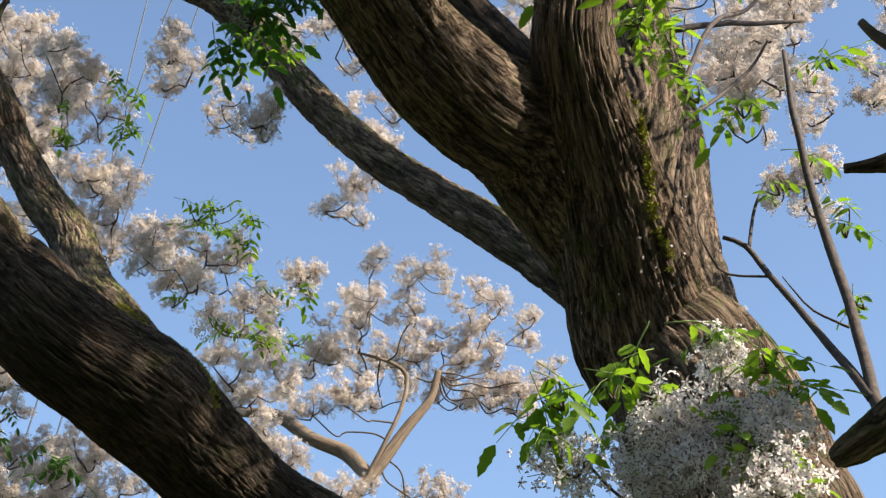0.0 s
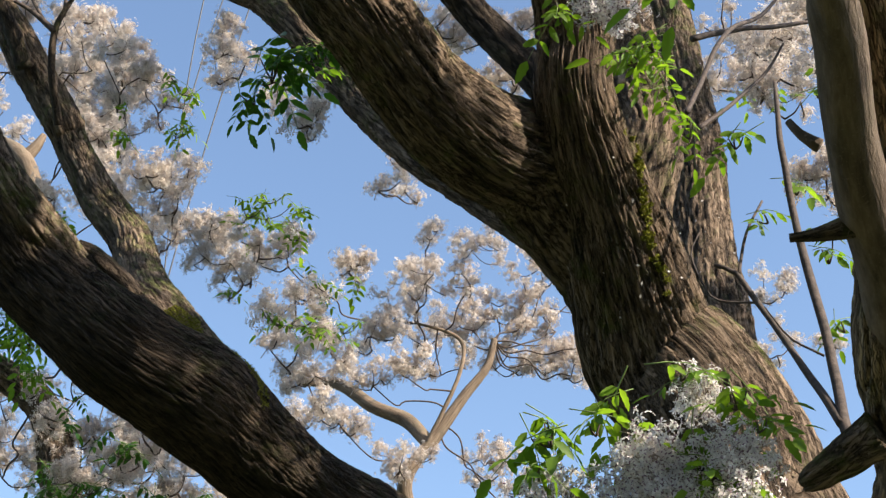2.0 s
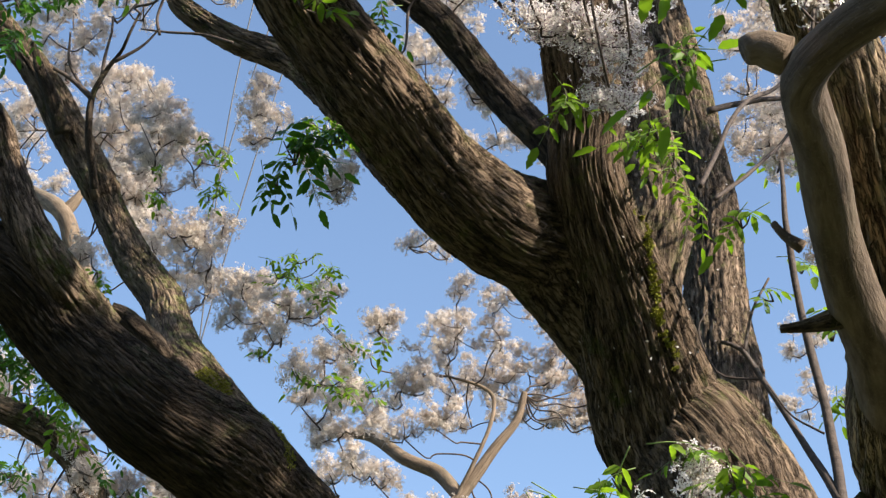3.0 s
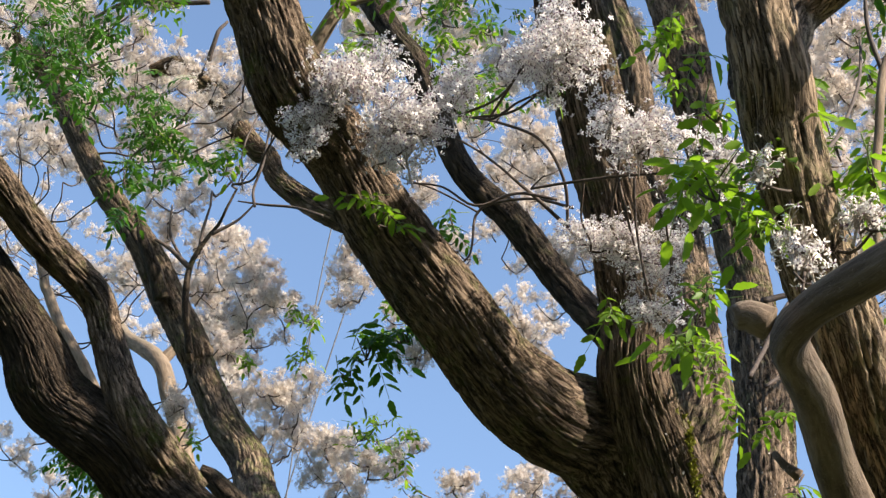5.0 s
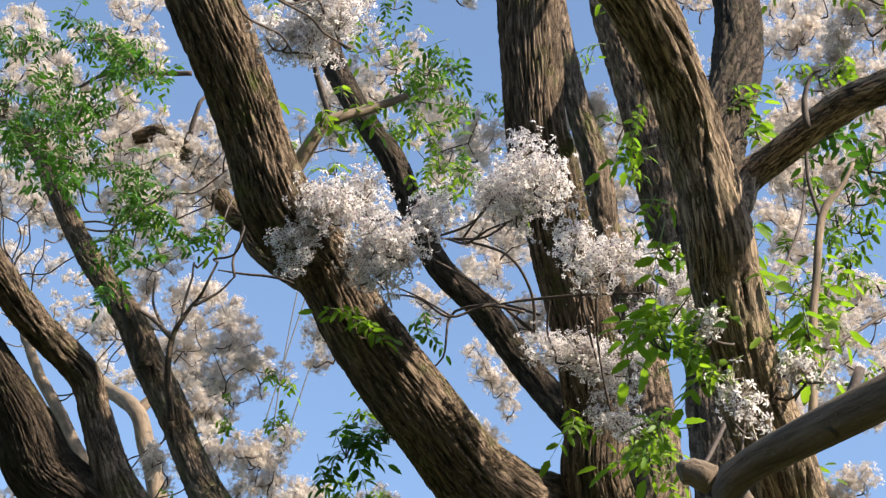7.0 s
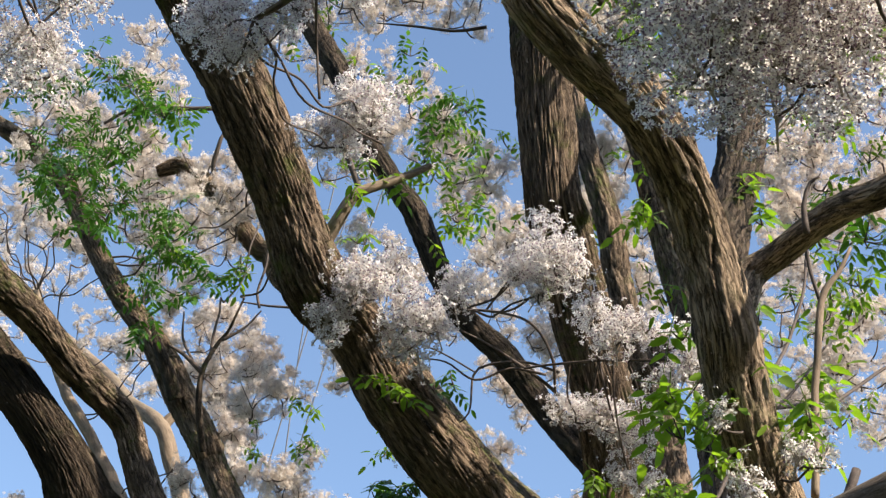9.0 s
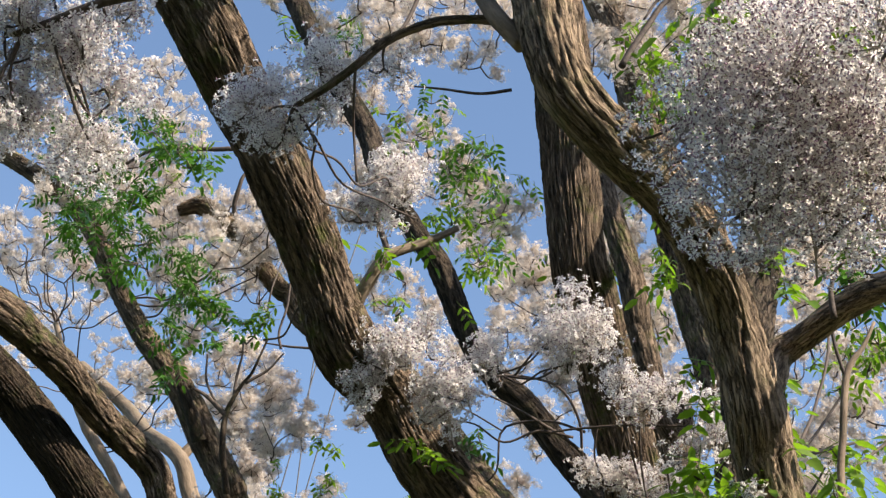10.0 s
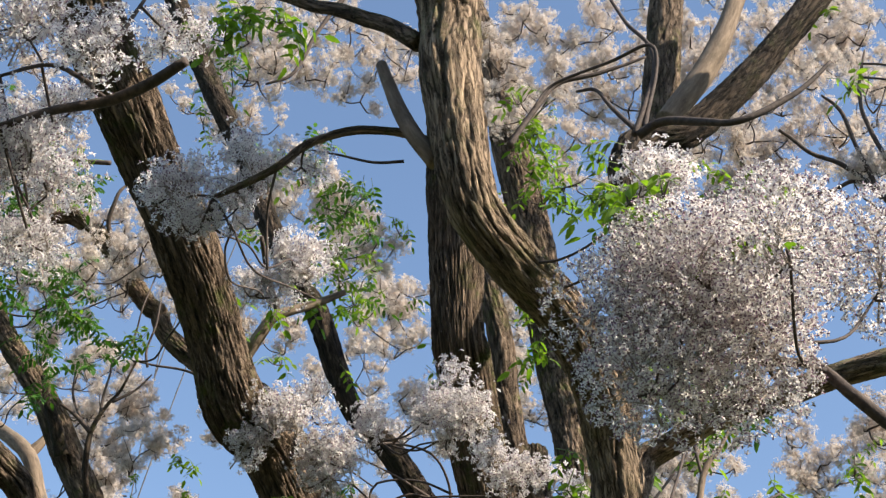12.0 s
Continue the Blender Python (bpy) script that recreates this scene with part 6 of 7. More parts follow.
blossom(TREE_D, (-3.722, 6.254, 9.212), 0.233, 0.175, 6, FAR)
blossom(TREE_D, (-0.645, 5.629, 7.777), 0.197, 0.148, 6, FAR)
blossom(TREE_D, (-1.273, 5.503, 8.667), 0.208, 0.156, 6, FAR)
blossom(TREE_D, (-0.649, 5.984, 7.940), 0.205, 0.154, 6, FAR)
blossom(TREE_D, (-1.165, 5.180, 7.733), 0.190, 0.143, 6, FAR)
blossom(TREE_D, (-0.600, 5.859, 8.096), 0.205, 0.154, 6, FAR)
blossom(TREE_D, (-0.795, 5.571, 8.029), 0.200, 0.150, 6, FAR)
blossom(TREE_D, (1.701, 5.470, 7.679), 0.188, 0.141, 6, FAR)
blossom(TREE_D, (1.439, 5.827, 8.147), 0.200, 0.150, 6, FAR)
blossom(TREE_D, (1.816, 5.268, 8.300), 0.192, 0.144, 6, FAR)
blossom(TREE_D, (1.352, 5.237, 8.335), 0.193, 0.145, 6, FAR)
blossom(TREE_D, (1.379, 6.131, 9.111), 0.218, 0.164, 6, FAR)
blossom(TREE_D, (1.561, 5.891, 7.853), 0.197, 0.148, 6, FAR)
blossom(TREE_D, (1.557, 5.278, 6.989), 0.176, 0.132, 6, FAR)
blossom(TREE_D, (1.715, 5.240, 7.832), 0.186, 0.139, 6, FAR)
blossom(TREE_D, (1.377, 5.828, 7.435), 0.191, 0.143, 6, FAR)
blossom(TREE_D, (1.189, 5.694, 6.840), 0.182, 0.136, 6, FAR)
blossom(TREE_D, (1.659, 5.417, 6.692), 0.174, 0.130, 6, FAR)
blossom(TREE_D, (1.566, 5.733, 6.363), 0.175, 0.131, 6, FAR)
blossom(TREE_D, (-2.692, 6.636, 7.327), 0.222, 0.167, 6, FAR)
blossom(TREE_D, (-2.132, 7.098, 9.177), 0.254, 0.190, 6, FAR)
blossom(TREE_D, (-2.316, 6.840, 7.772), 0.231, 0.173, 6, FAR)
blossom(TREE_D, (-1.858, 6.183, 8.126), 0.225, 0.169, 6, FAR)
blossom(TREE_D, (-2.660, 6.640, 8.847), 0.242, 0.182, 6, FAR)
blossom(TREE_D, (-1.954, 6.231, 8.160), 0.226, 0.169, 6, FAR)
blossom(TREE_D, (-2.755, 6.623, 7.322), 0.222, 0.167, 6, FAR)
blossom(TREE_D, (-0.272, 5.723, 7.504), 0.208, 0.156, 6, FAR)
blossom(TREE_D, (-0.702, 6.241, 8.036), 0.224, 0.168, 6, FAR)
blossom(TREE_D, (-0.353, 6.251, 7.464), 0.217, 0.163, 6, FAR)
blossom(TREE_D, (-0.666, 5.978, 7.828), 0.217, 0.163, 6, FAR)
blossom(TREE_D, (-0.564, 6.138, 8.262), 0.225, 0.169, 6, FAR)
blossom(TREE_D, (0.531, 6.337, 7.396), 0.217, 0.163, 6, FAR)
blossom(TREE_D, (0.556, 5.977, 6.907), 0.205, 0.153, 6, FAR)
blossom(TREE_D, (0.464, 6.264, 8.523), 0.230, 0.173, 6, FAR)
blossom(TREE_D, (0.538, 6.598, 7.900), 0.228, 0.171, 6, FAR)

# ---- leaves ----
foliage(TREE_A, (0.190, 2.300, 2.850), 0.048, 0.032, 6, YOUNG, 1.2)
foliage(TREE_A, (0.315, 2.300, 2.910), 0.024, 0.016, 2, YOUNG, 1.2)
foliage(TREE_A, (0.432, 2.300, 2.972), 0.041, 0.016, 3, YOUNG, 1.2)
foliage(TREE_E, (0.526, 2.300, 2.910), 0.048, 0.024, 6, YOUNG, 1.2)
foliage(TREE_A, (0.166, 2.300, 2.786), 0.024, 0.032, 2, YOUNG, 1.2)
foliage(TREE_A, (0.453, 2.300, 2.792), 0.032, 0.047, 4, YOUNG, 1.2)
foliage(TREE_E, (0.560, 2.300, 2.863), 0.032, 0.024, 2, YOUNG, 1.2)
foliage(TREE_E, (0.503, 2.300, 2.725), 0.047, 0.031, 4, YOUNG, 1.2)
foliage(TREE_A, (0.271, 2.300, 2.868), 0.032, 0.024, 3, YOUNG, 1.2)
foliage(TREE_A, (0.431, 2.600, 3.936), 0.052, 0.052, 7, YOUNG)
foliage(TREE_A, (0.499, 2.600, 3.849), 0.051, 0.061, 6, YOUNG)
foliage(TREE_A, (0.266, 2.600, 3.980), 0.026, 0.021, 2, YOUNG)
foliage(TREE_E, (0.536, 2.600, 3.720), 0.040, 0.040, 3, YOUNG)
foliage(TREE_C, (-0.532, 3.700, 4.877), 0.086, 0.043, 5, YOUNG)
foliage(TREE_C, (-0.618, 3.700, 4.747), 0.043, 0.057, 3, YOUNG)
foliage(TREE_C, (-0.458, 3.700, 4.803), 0.043, 0.043, 2, YOUNG)
foliage(TREE_C, (-1.261, 5.000, 5.536), 0.074, 0.037, 4, YOUNG)
foliage(TREE_C, (-1.493, 5.000, 5.523), 0.056, 0.037, 3, YOUNG)
foliage(TREE_C, (-1.280, 5.000, 5.830), 0.076, 0.028, 2, YOUNG)
foliage(TREE_C, (-0.941, 5.000, 5.128), 0.108, 0.045, 4, YOUNG)
foliage(TREE_C, (-0.736, 5.000, 5.009), 0.071, 0.035, 3, YOUNG)
foliage(TREE_C, (-0.490, 5.000, 4.762), 0.052, 0.035, 2, YOUNG)
foliage(TREE_C, (-0.640, 5.000, 4.573), 0.085, 0.051, 5, YOUNG)
foliage(TREE_C, (-0.791, 5.000, 4.631), 0.103, 0.069, 4, YOUNG)
foliage(TREE_C, (-0.991, 5.000, 4.742), 0.087, 0.052, 2, YOUNG)
foliage(TREE_C, (-0.621, 5.000, 4.770), 0.052, 0.026, 2, YOUNG)
foliage(TREE_E, (0.700, 2.700, 3.552), 0.025, 0.020, 2, YOUNG)
foliage(TREE_E, (0.772, 2.700, 3.623), 0.020, 0.030, 2, YOUNG)
foliage(TREE_E, (0.829, 2.700, 3.271), 0.038, 0.014, 2, YOUNG)
foliage(TREE_E, (0.819, 2.700, 3.441), 0.029, 0.039, 3, YOUNG)
foliage(TREE_E, (0.861, 2.700, 3.886), 0.042, 0.016, 2, YOUNG)
foliage(TREE_E, (0.650, 2.700, 3.755), 0.031, 0.031, 3, YOUNG)
foliage(TREE_D, (-2.619, 6.000, 5.606), 0.154, 0.110, 12, GROWN, 1.2)
foliage(TREE_D, (-2.520, 6.000, 5.349), 0.151, 0.086, 10, GROWN, 1.2)
foliage(TREE_D, (-2.400, 6.000, 5.470), 0.109, 0.109, 8, GROWN, 1.2)
foliage(TREE_D, (-2.704, 6.000, 5.772), 0.089, 0.089, 6, GROWN, 1.2)
foliage(TREE_D, (-2.161, 6.000, 5.153), 0.064, 0.127, 7, GROWN, 1.2)
foliage(TREE_D, (-2.317, 6.000, 4.749), 0.124, 0.083, 6, GROWN, 1.2)
foliage(TREE_D, (-2.561, 6.000, 4.929), 0.063, 0.084, 3, GROWN, 1.2)
foliage(TREE_D, (-1.881, 6.000, 4.433), 0.120, 0.040, 4, GROWN, 1.2)
foliage(TREE_A, (-0.390, 2.500, 3.862), 0.052, 0.042, 5, GROWN)
foliage(TREE_A, (-0.426, 2.500, 3.799), 0.042, 0.031, 3, GROWN)
foliage(TREE_A, (-0.287, 2.500, 3.905), 0.042, 0.021, 3, GROWN)
foliage(TREE_A, (0.483, 1.600, 3.810), 0.056, 0.014, 4, YOUNG, 1.2)
foliage(TREE_E, (0.574, 1.600, 3.788), 0.046, 0.019, 4, YOUNG, 1.2)
foliage(TREE_E, (0.608, 1.600, 3.634), 0.054, 0.045, 6, YOUNG, 1.2)
foliage(TREE_E, (0.503, 1.600, 3.540), 0.053, 0.027, 5, YOUNG, 1.2)
foliage(TREE_A, (0.450, 1.600, 3.364), 0.034, 0.026, 5, YOUNG, 1.2)
foliage(TREE_E, (0.669, 1.600, 3.844), 0.028, 0.047, 4, YOUNG, 1.2)
foliage(TREE_E, (0.787, 1.600, 3.667), 0.036, 0.018, 4, YOUNG, 1.2)
foliage(TREE_E, (0.770, 1.600, 3.610), 0.036, 0.027, 4, YOUNG, 1.2)
foliage(TREE_E, (0.666, 1.600, 3.675), 0.027, 0.036, 3, YOUNG, 1.2)
foliage(TREE_A, (0.433, 2.200, 3.654), 0.052, 0.042, 6, YOUNG)
foliage(TREE_A, (0.252, 2.200, 3.741), 0.032, 0.032, 4, YOUNG)
foliage(TREE_A, (0.417, 2.200, 4.685), 0.049, 0.049, 5, YOUNG)
foliage(TREE_A, (-0.534, 2.200, 4.365), 0.036, 0.024, 2, YOUNG)
foliage(TREE_A, (0.111, 2.200, 4.690), 0.049, 0.031, 3, YOUNG)
foliage(TREE_A, (-0.392, 2.500, 3.855), 0.059, 0.047, 6, GROWN)
foliage(TREE_A, (-0.306, 2.500, 3.905), 0.047, 0.024, 3, GROWN)
foliage(TREE_A, (-0.190, 2.500, 4.295), 0.037, 0.050, 4, GROWN)
foliage(TREE_A, (-0.233, 2.500, 4.219), 0.037, 0.037, 2, GROWN)
foliage(TREE_C, (-2.391, 3.800, 6.545), 0.160, 0.100, 9, GROWN)
foliage(TREE_C, (-2.090, 3.800, 6.345), 0.157, 0.137, 10, GROWN)
foliage(TREE_C, (-2.311, 3.800, 6.296), 0.118, 0.078, 5, GROWN)
foliage(TREE_C, (-1.582, 3.800, 5.852), 0.056, 0.074, 5, GROWN)
foliage(TREE_C, (-1.734, 3.800, 5.621), 0.073, 0.073, 5, GROWN)
foliage(TREE_C, (-1.524, 3.800, 5.637), 0.109, 0.054, 6, GROWN)
foliage(TREE_C, (-1.721, 3.800, 5.416), 0.054, 0.036, 4, GROWN)
foliage(TREE_C, (-1.324, 3.800, 5.713), 0.073, 0.055, 4, GROWN)
foliage(TREE_C, (-1.305, 5.200, 5.916), 0.087, 0.054, 4, YOUNG)
foliage(TREE_C, (-1.536, 5.200, 5.763), 0.064, 0.054, 3, YOUNG)
foliage(TREE_C, (-1.282, 5.200, 5.689), 0.106, 0.042, 4, YOUNG)
foliage(TREE_C, (-0.899, 5.200, 5.247), 0.183, 0.061, 7, YOUNG)
foliage(TREE_C, (-1.787, 5.200, 5.215), 0.082, 0.062, 4, YOUNG)
foliage(TREE_C, (-0.792, 4.000, 6.501), 0.119, 0.059, 6, YOUNG)
foliage(TREE_C, (-0.321, 4.000, 6.564), 0.118, 0.079, 6, YOUNG)
foliage(TREE_C, (-0.463, 4.000, 6.405), 0.078, 0.078, 5, YOUNG)
foliage(TREE_C, (-0.972, 4.000, 6.551), 0.060, 0.080, 3, YOUNG)
foliage(TREE_D, (0.290, 4.000, 6.510), 0.077, 0.116, 4, YOUNG)
foliage(TREE_D, (0.421, 4.000, 6.137), 0.056, 0.075, 3, YOUNG)
foliage(TREE_C, (-2.048, 4.000, 7.030), 0.117, 0.093, 6, YOUNG)
foliage(TREE_C, (-1.810, 4.000, 6.827), 0.092, 0.092, 4, YOUNG)
foliage(TREE_C, (-1.434, 4.000, 7.688), 0.146, 0.073, 5, YOUNG)
foliage(TREE_C, (-1.175, 4.000, 7.545), 0.096, 0.096, 5, YOUNG)
foliage(TREE_C, (-1.322, 4.000, 7.809), 0.147, 0.073, 4, YOUNG)
foliage(TREE_C, (-0.349, 4.000, 6.095), 0.127, 0.085, 7, YOUNG)
foliage(TREE_C, (-0.485, 4.000, 6.839), 0.113, 0.090, 5, YOUNG)
foliage(TREE_C, (-0.579, 4.000, 7.032), 0.091, 0.069, 3, YOUNG)
foliage(TREE_C, (-0.527, 4.000, 6.513), 0.088, 0.066, 4, YOUNG)
foliage(TREE_C, (-0.171, 4.000, 6.569), 0.088, 0.088, 4, YOUNG)
foliage(TREE_D, (0.420, 4.000, 7.250), 0.092, 0.137, 6, YOUNG)
foliage(TREE_D, (0.568, 4.000, 7.400), 0.092, 0.092, 3, YOUNG)
foliage(TREE_D, (0.205, 4.000, 6.109), 0.084, 0.105, 4, YOUNG)
foliage(TREE_D, (0.456, 4.000, 5.812), 0.061, 0.061, 2, YOUNG)
foliage(TREE_C, (-0.084, 4.000, 6.152), 0.064, 0.085, 3, YOUNG)
foliage(TREE_A, (-0.379, 2.100, 4.765), 0.088, 0.037, 5, YOUNG)
foliage(TREE_A, (-0.572, 2.100, 4.612), 0.044, 0.087, 5, YOUNG)
foliage(TREE_A, (-0.254, 2.100, 4.854), 0.044, 0.030, 3, YOUNG)
foliage(TREE_A, (-0.521, 2.100, 4.434), 0.043, 0.021, 2, YOUNG)
foliage(TREE_A, (-0.420, 2.100, 4.540), 0.057, 0.029, 3, YOUNG)
foliage(TREE_A, (-0.202, 2.100, 4.490), 0.028, 0.014, 1, YOUNG)
foliage(TREE_A, (-0.316, 2.100, 3.982), 0.067, 0.067, 6, YOUNG)
foliage(TREE_A, (0.134, 2.100, 4.501), 0.042, 0.028, 2, YOUNG)
foliage(TREE_A, (0.082, 2.100, 4.438), 0.042, 0.028, 2, YOUNG)
foliage(TREE_C, (-2.000, 4.000, 6.361), 0.111, 0.111, 7, GROWN)
foliage(TREE_C, (-2.286, 4.000, 6.515), 0.113, 0.135, 6, GROWN)
foliage(TREE_C, (-2.112, 4.000, 6.691), 0.137, 0.091, 5, GROWN)
foliage(TREE_C, (-1.761, 4.000, 6.282), 0.132, 0.088, 6, GROWN)
foliage(TREE_C, (-1.798, 4.000, 5.783), 0.085, 0.063, 5, GROWN)
foliage(TREE_C, (-1.796, 4.000, 5.593), 0.083, 0.042, 4, GROWN)
foliage(TREE_C, (-1.458, 4.000, 5.870), 0.106, 0.042, 5, GROWN)
foliage(TREE_A, (0.464, 1.500, 3.556), 0.066, 0.044, 7, YOUNG, 1.2)
foliage(TREE_E, (0.584, 1.500, 3.523), 0.066, 0.044, 5, YOUNG, 1.2)
foliage(TREE_E, (0.617, 1.500, 4.759), 0.078, 0.052, 5, YOUNG, 1.2)
foliage(TREE_E, (0.561, 1.500, 4.920), 0.053, 0.053, 4, YOUNG, 1.2)
foliage(TREE_A, (0.449, 1.500, 3.852), 0.035, 0.017, 2, YOUNG, 1.2)
foliage(TREE_E, (0.657, 1.500, 4.187), 0.048, 0.048, 4, YOUNG, 1.2)
foliage(TREE_E, (0.693, 1.500, 4.075), 0.047, 0.036, 3, YOUNG, 1.2)
foliage(TREE_D, (1.420, 4.500, 5.971), 0.086, 0.086, 4, YOUNG)
foliage(TREE_D, (1.122, 4.500, 5.882), 0.086, 0.129, 5, YOUNG)
foliage(TREE_D, (1.114, 4.500, 5.212), 0.122, 0.061, 5, YOUNG)
foliage(TREE_D, (1.388, 4.500, 5.442), 0.062, 0.062, 2, YOUNG)
foliage(TREE_A, (0.424, 3.000, 6.140), 0.116, 0.077, 6, YOUNG)
foliage(TREE_A, (0.449, 3.000, 6.367), 0.079, 0.079, 4, YOUNG)
foliage(TREE_D, (0.590, 3.000, 5.928), 0.076, 0.076, 4, YOUNG)
foliage(TREE_D, (1.005, 3.000, 6.193), 0.116, 0.058, 4, YOUNG)
foliage(TREE_D, (1.403, 3.000, 6.050), 0.076, 0.057, 4, YOUNG)
foliage(TREE_D, (1.245, 3.000, 6.170), 0.077, 0.058, 3, YOUNG)
foliage(TREE_A, (-0.543, 1.200, 5.147), 0.054, 0.054, 4, YOUNG, 1.2)
foliage(TREE_A, (-0.409, 1.200, 5.176), 0.068, 0.041, 4, YOUNG, 1.2)
foliage(TREE_A, (0.436, 1.200, 4.499), 0.037, 0.050, 2, YOUNG, 1.2)
foliage(TREE_C, (-1.799, 4.000, 6.912), 0.115, 0.092, 5, YOUNG)
foliage(TREE_C, (-1.880, 4.000, 6.723), 0.091, 0.068, 3, YOUNG)
foliage(TREE_C, (-0.513, 4.000, 6.664), 0.135, 0.090, 6, YOUNG)
foliage(TREE_C, (-0.318, 4.000, 6.252), 0.131, 0.087, 6, YOUNG)
foliage(TREE_C, (-0.382, 4.000, 6.815), 0.091, 0.091, 3, YOUNG)
foliage(TREE_C, (-1.211, 4.000, 7.526), 0.072, 0.144, 4, YOUNG)
foliage(TREE_C, (-1.119, 4.000, 7.781), 0.073, 0.098, 3, YOUNG)
foliage(TREE_D, (1.922, 4.000, 5.307), 0.100, 0.080, 4, YOUNG)
foliage(TREE_C, (-1.361, 4.000, 5.916), 0.106, 0.042, 4, YOUNG)
foliage(TREE_C, (-1.605, 4.000, 5.940), 0.106, 0.064, 3, YOUNG)
foliage(TREE_C, (-2.575, 4.200, 7.393), 0.138, 0.092, 10, GROWN)
foliage(TREE_C, (-2.304, 4.200, 7.377), 0.138, 0.092, 10, GROWN)
foliage(TREE_C, (-2.088, 4.200, 7.163), 0.113, 0.090, 9, GROWN)
foliage(TREE_C, (-2.438, 4.200, 6.757), 0.132, 0.088, 10, GROWN)
foliage(TREE_C, (-2.244, 4.200, 6.637), 0.130, 0.087, 9, GROWN)
foliage(TREE_C, (-1.858, 4.200, 6.336), 0.105, 0.084, 9, GROWN)
foliage(TREE_C, (-1.716, 4.200, 6.127), 0.103, 0.062, 9, GROWN)
foliage(TREE_C, (-1.911, 4.200, 6.034), 0.102, 0.061, 7, GROWN)
foliage(TREE_C, (-2.458, 4.200, 6.466), 0.086, 0.086, 5, GROWN)
foliage(TREE_A, (-0.678, 2.000, 4.734), 0.039, 0.078, 4, YOUNG)
foliage(TREE_A, (-0.572, 2.000, 4.532), 0.038, 0.050, 4, YOUNG)
foliage(TREE_A, (-0.454, 2.000, 4.635), 0.038, 0.026, 3, YOUNG)
foliage(TREE_A, (-0.481, 2.000, 4.283), 0.036, 0.024, 2, YOUNG)
foliage(TREE_A, (-0.584, 2.000, 4.367), 0.025, 0.025, 2, YOUNG)
foliage(TREE_C, (-0.716, 3.500, 6.591), 0.098, 0.078, 5, YOUNG)
foliage(TREE_C, (-0.565, 3.500, 6.547), 0.097, 0.078, 5, YOUNG)
foliage(TREE_C, (-0.353, 3.500, 6.232), 0.094, 0.075, 5, YOUNG)
foliage(TREE_C, (-0.478, 3.500, 5.950), 0.110, 0.073, 6, YOUNG)
foliage(TREE_C, (-0.636, 3.500, 5.896), 0.092, 0.055, 4, YOUNG)
foliage(TREE_C, (-0.250, 3.500, 6.034), 0.074, 0.074, 4, YOUNG)
foliage(TREE_C, (-0.331, 3.500, 5.791), 0.090, 0.072, 5, YOUNG)
foliage(TREE_D, (0.257, 3.500, 6.332), 0.075, 0.113, 4, YOUNG)
foliage(TREE_D, (0.429, 3.500, 5.730), 0.053, 0.106, 5, YOUNG)
foliage(TREE_D, (0.459, 3.500, 6.032), 0.055, 0.073, 3, YOUNG)
foliage(TREE_D, (1.202, 3.000, 5.335), 0.078, 0.063, 5, YOUNG)
foliage(TREE_D, (1.223, 3.000, 5.179), 0.077, 0.062, 4, YOUNG)
foliage(TREE_D, (1.095, 3.000, 5.034), 0.076, 0.061, 5, YOUNG)
foliage(TREE_D, (1.112, 3.000, 4.841), 0.074, 0.074, 5, YOUNG)
foliage(TREE_D, (1.047, 3.000, 5.756), 0.099, 0.033, 4, YOUNG)
foliage(TREE_D, (0.860, 3.000, 5.680), 0.065, 0.098, 4, YOUNG)
foliage(TREE_D, (0.934, 3.000, 4.894), 0.060, 0.060, 3, YOUNG)
foliage(TREE_E, (0.619, 1.300, 3.514), 0.027, 0.045, 4, YOUNG, 1.2)
foliage(TREE_E, (0.601, 1.300, 3.404), 0.035, 0.035, 5, YOUNG, 1.2)
foliage(TREE_E, (0.525, 1.300, 3.406), 0.044, 0.026, 4, YOUNG, 1.2)
foliage(TREE_E, (0.727, 1.300, 3.374), 0.043, 0.026, 5, YOUNG, 1.2)
foliage(TREE_A, (0.458, 1.300, 3.354), 0.052, 0.026, 4, YOUNG, 1.2)
foliage(TREE_E, (0.519, 1.300, 3.274), 0.043, 0.034, 4, YOUNG, 1.2)
foliage(TREE_D, (-1.640, 5.600, 4.214), 0.108, 0.054, 6, GROWN, 1.2)
foliage(TREE_D, (-1.410, 5.600, 4.177), 0.108, 0.054, 6, GROWN, 1.2)
foliage(TREE_D, (-1.182, 5.600, 4.141), 0.108, 0.036, 5, GROWN, 1.2)
foliage(TREE_D, (-1.778, 5.600, 4.221), 0.090, 0.054, 5, GROWN, 1.2)
foliage(TREE_D, (-1.541, 5.600, 4.381), 0.110, 0.073, 5, GROWN, 1.2)
foliage(TREE_D, (-1.770, 5.600, 4.597), 0.075, 0.075, 3, GROWN, 1.2)
foliage(TREE_E, (1.413, 2.600, 4.333), 0.077, 0.046, 5, YOUNG)
foliage(TREE_E, (1.267, 2.600, 4.400), 0.062, 0.046, 4, YOUNG)
foliage(TREE_E, (1.665, 2.600, 4.601), 0.079, 0.047, 5, YOUNG)
foliage(TREE_E, (1.511, 2.600, 4.488), 0.078, 0.062, 5, YOUNG)
foliage(TREE_E, (1.543, 2.600, 4.310), 0.076, 0.046, 4, YOUNG)
foliage(TREE_E, (0.998, 2.600, 4.631), 0.063, 0.063, 4, YOUNG)
foliage(TREE_E, (1.121, 2.600, 4.676), 0.064, 0.048, 3, YOUNG)
foliage(TREE_E, (0.949, 2.600, 4.515), 0.047, 0.063, 3, YOUNG)
foliage(TREE_C, (-1.856, 3.800, 6.760), 0.111, 0.089, 6, GROWN)
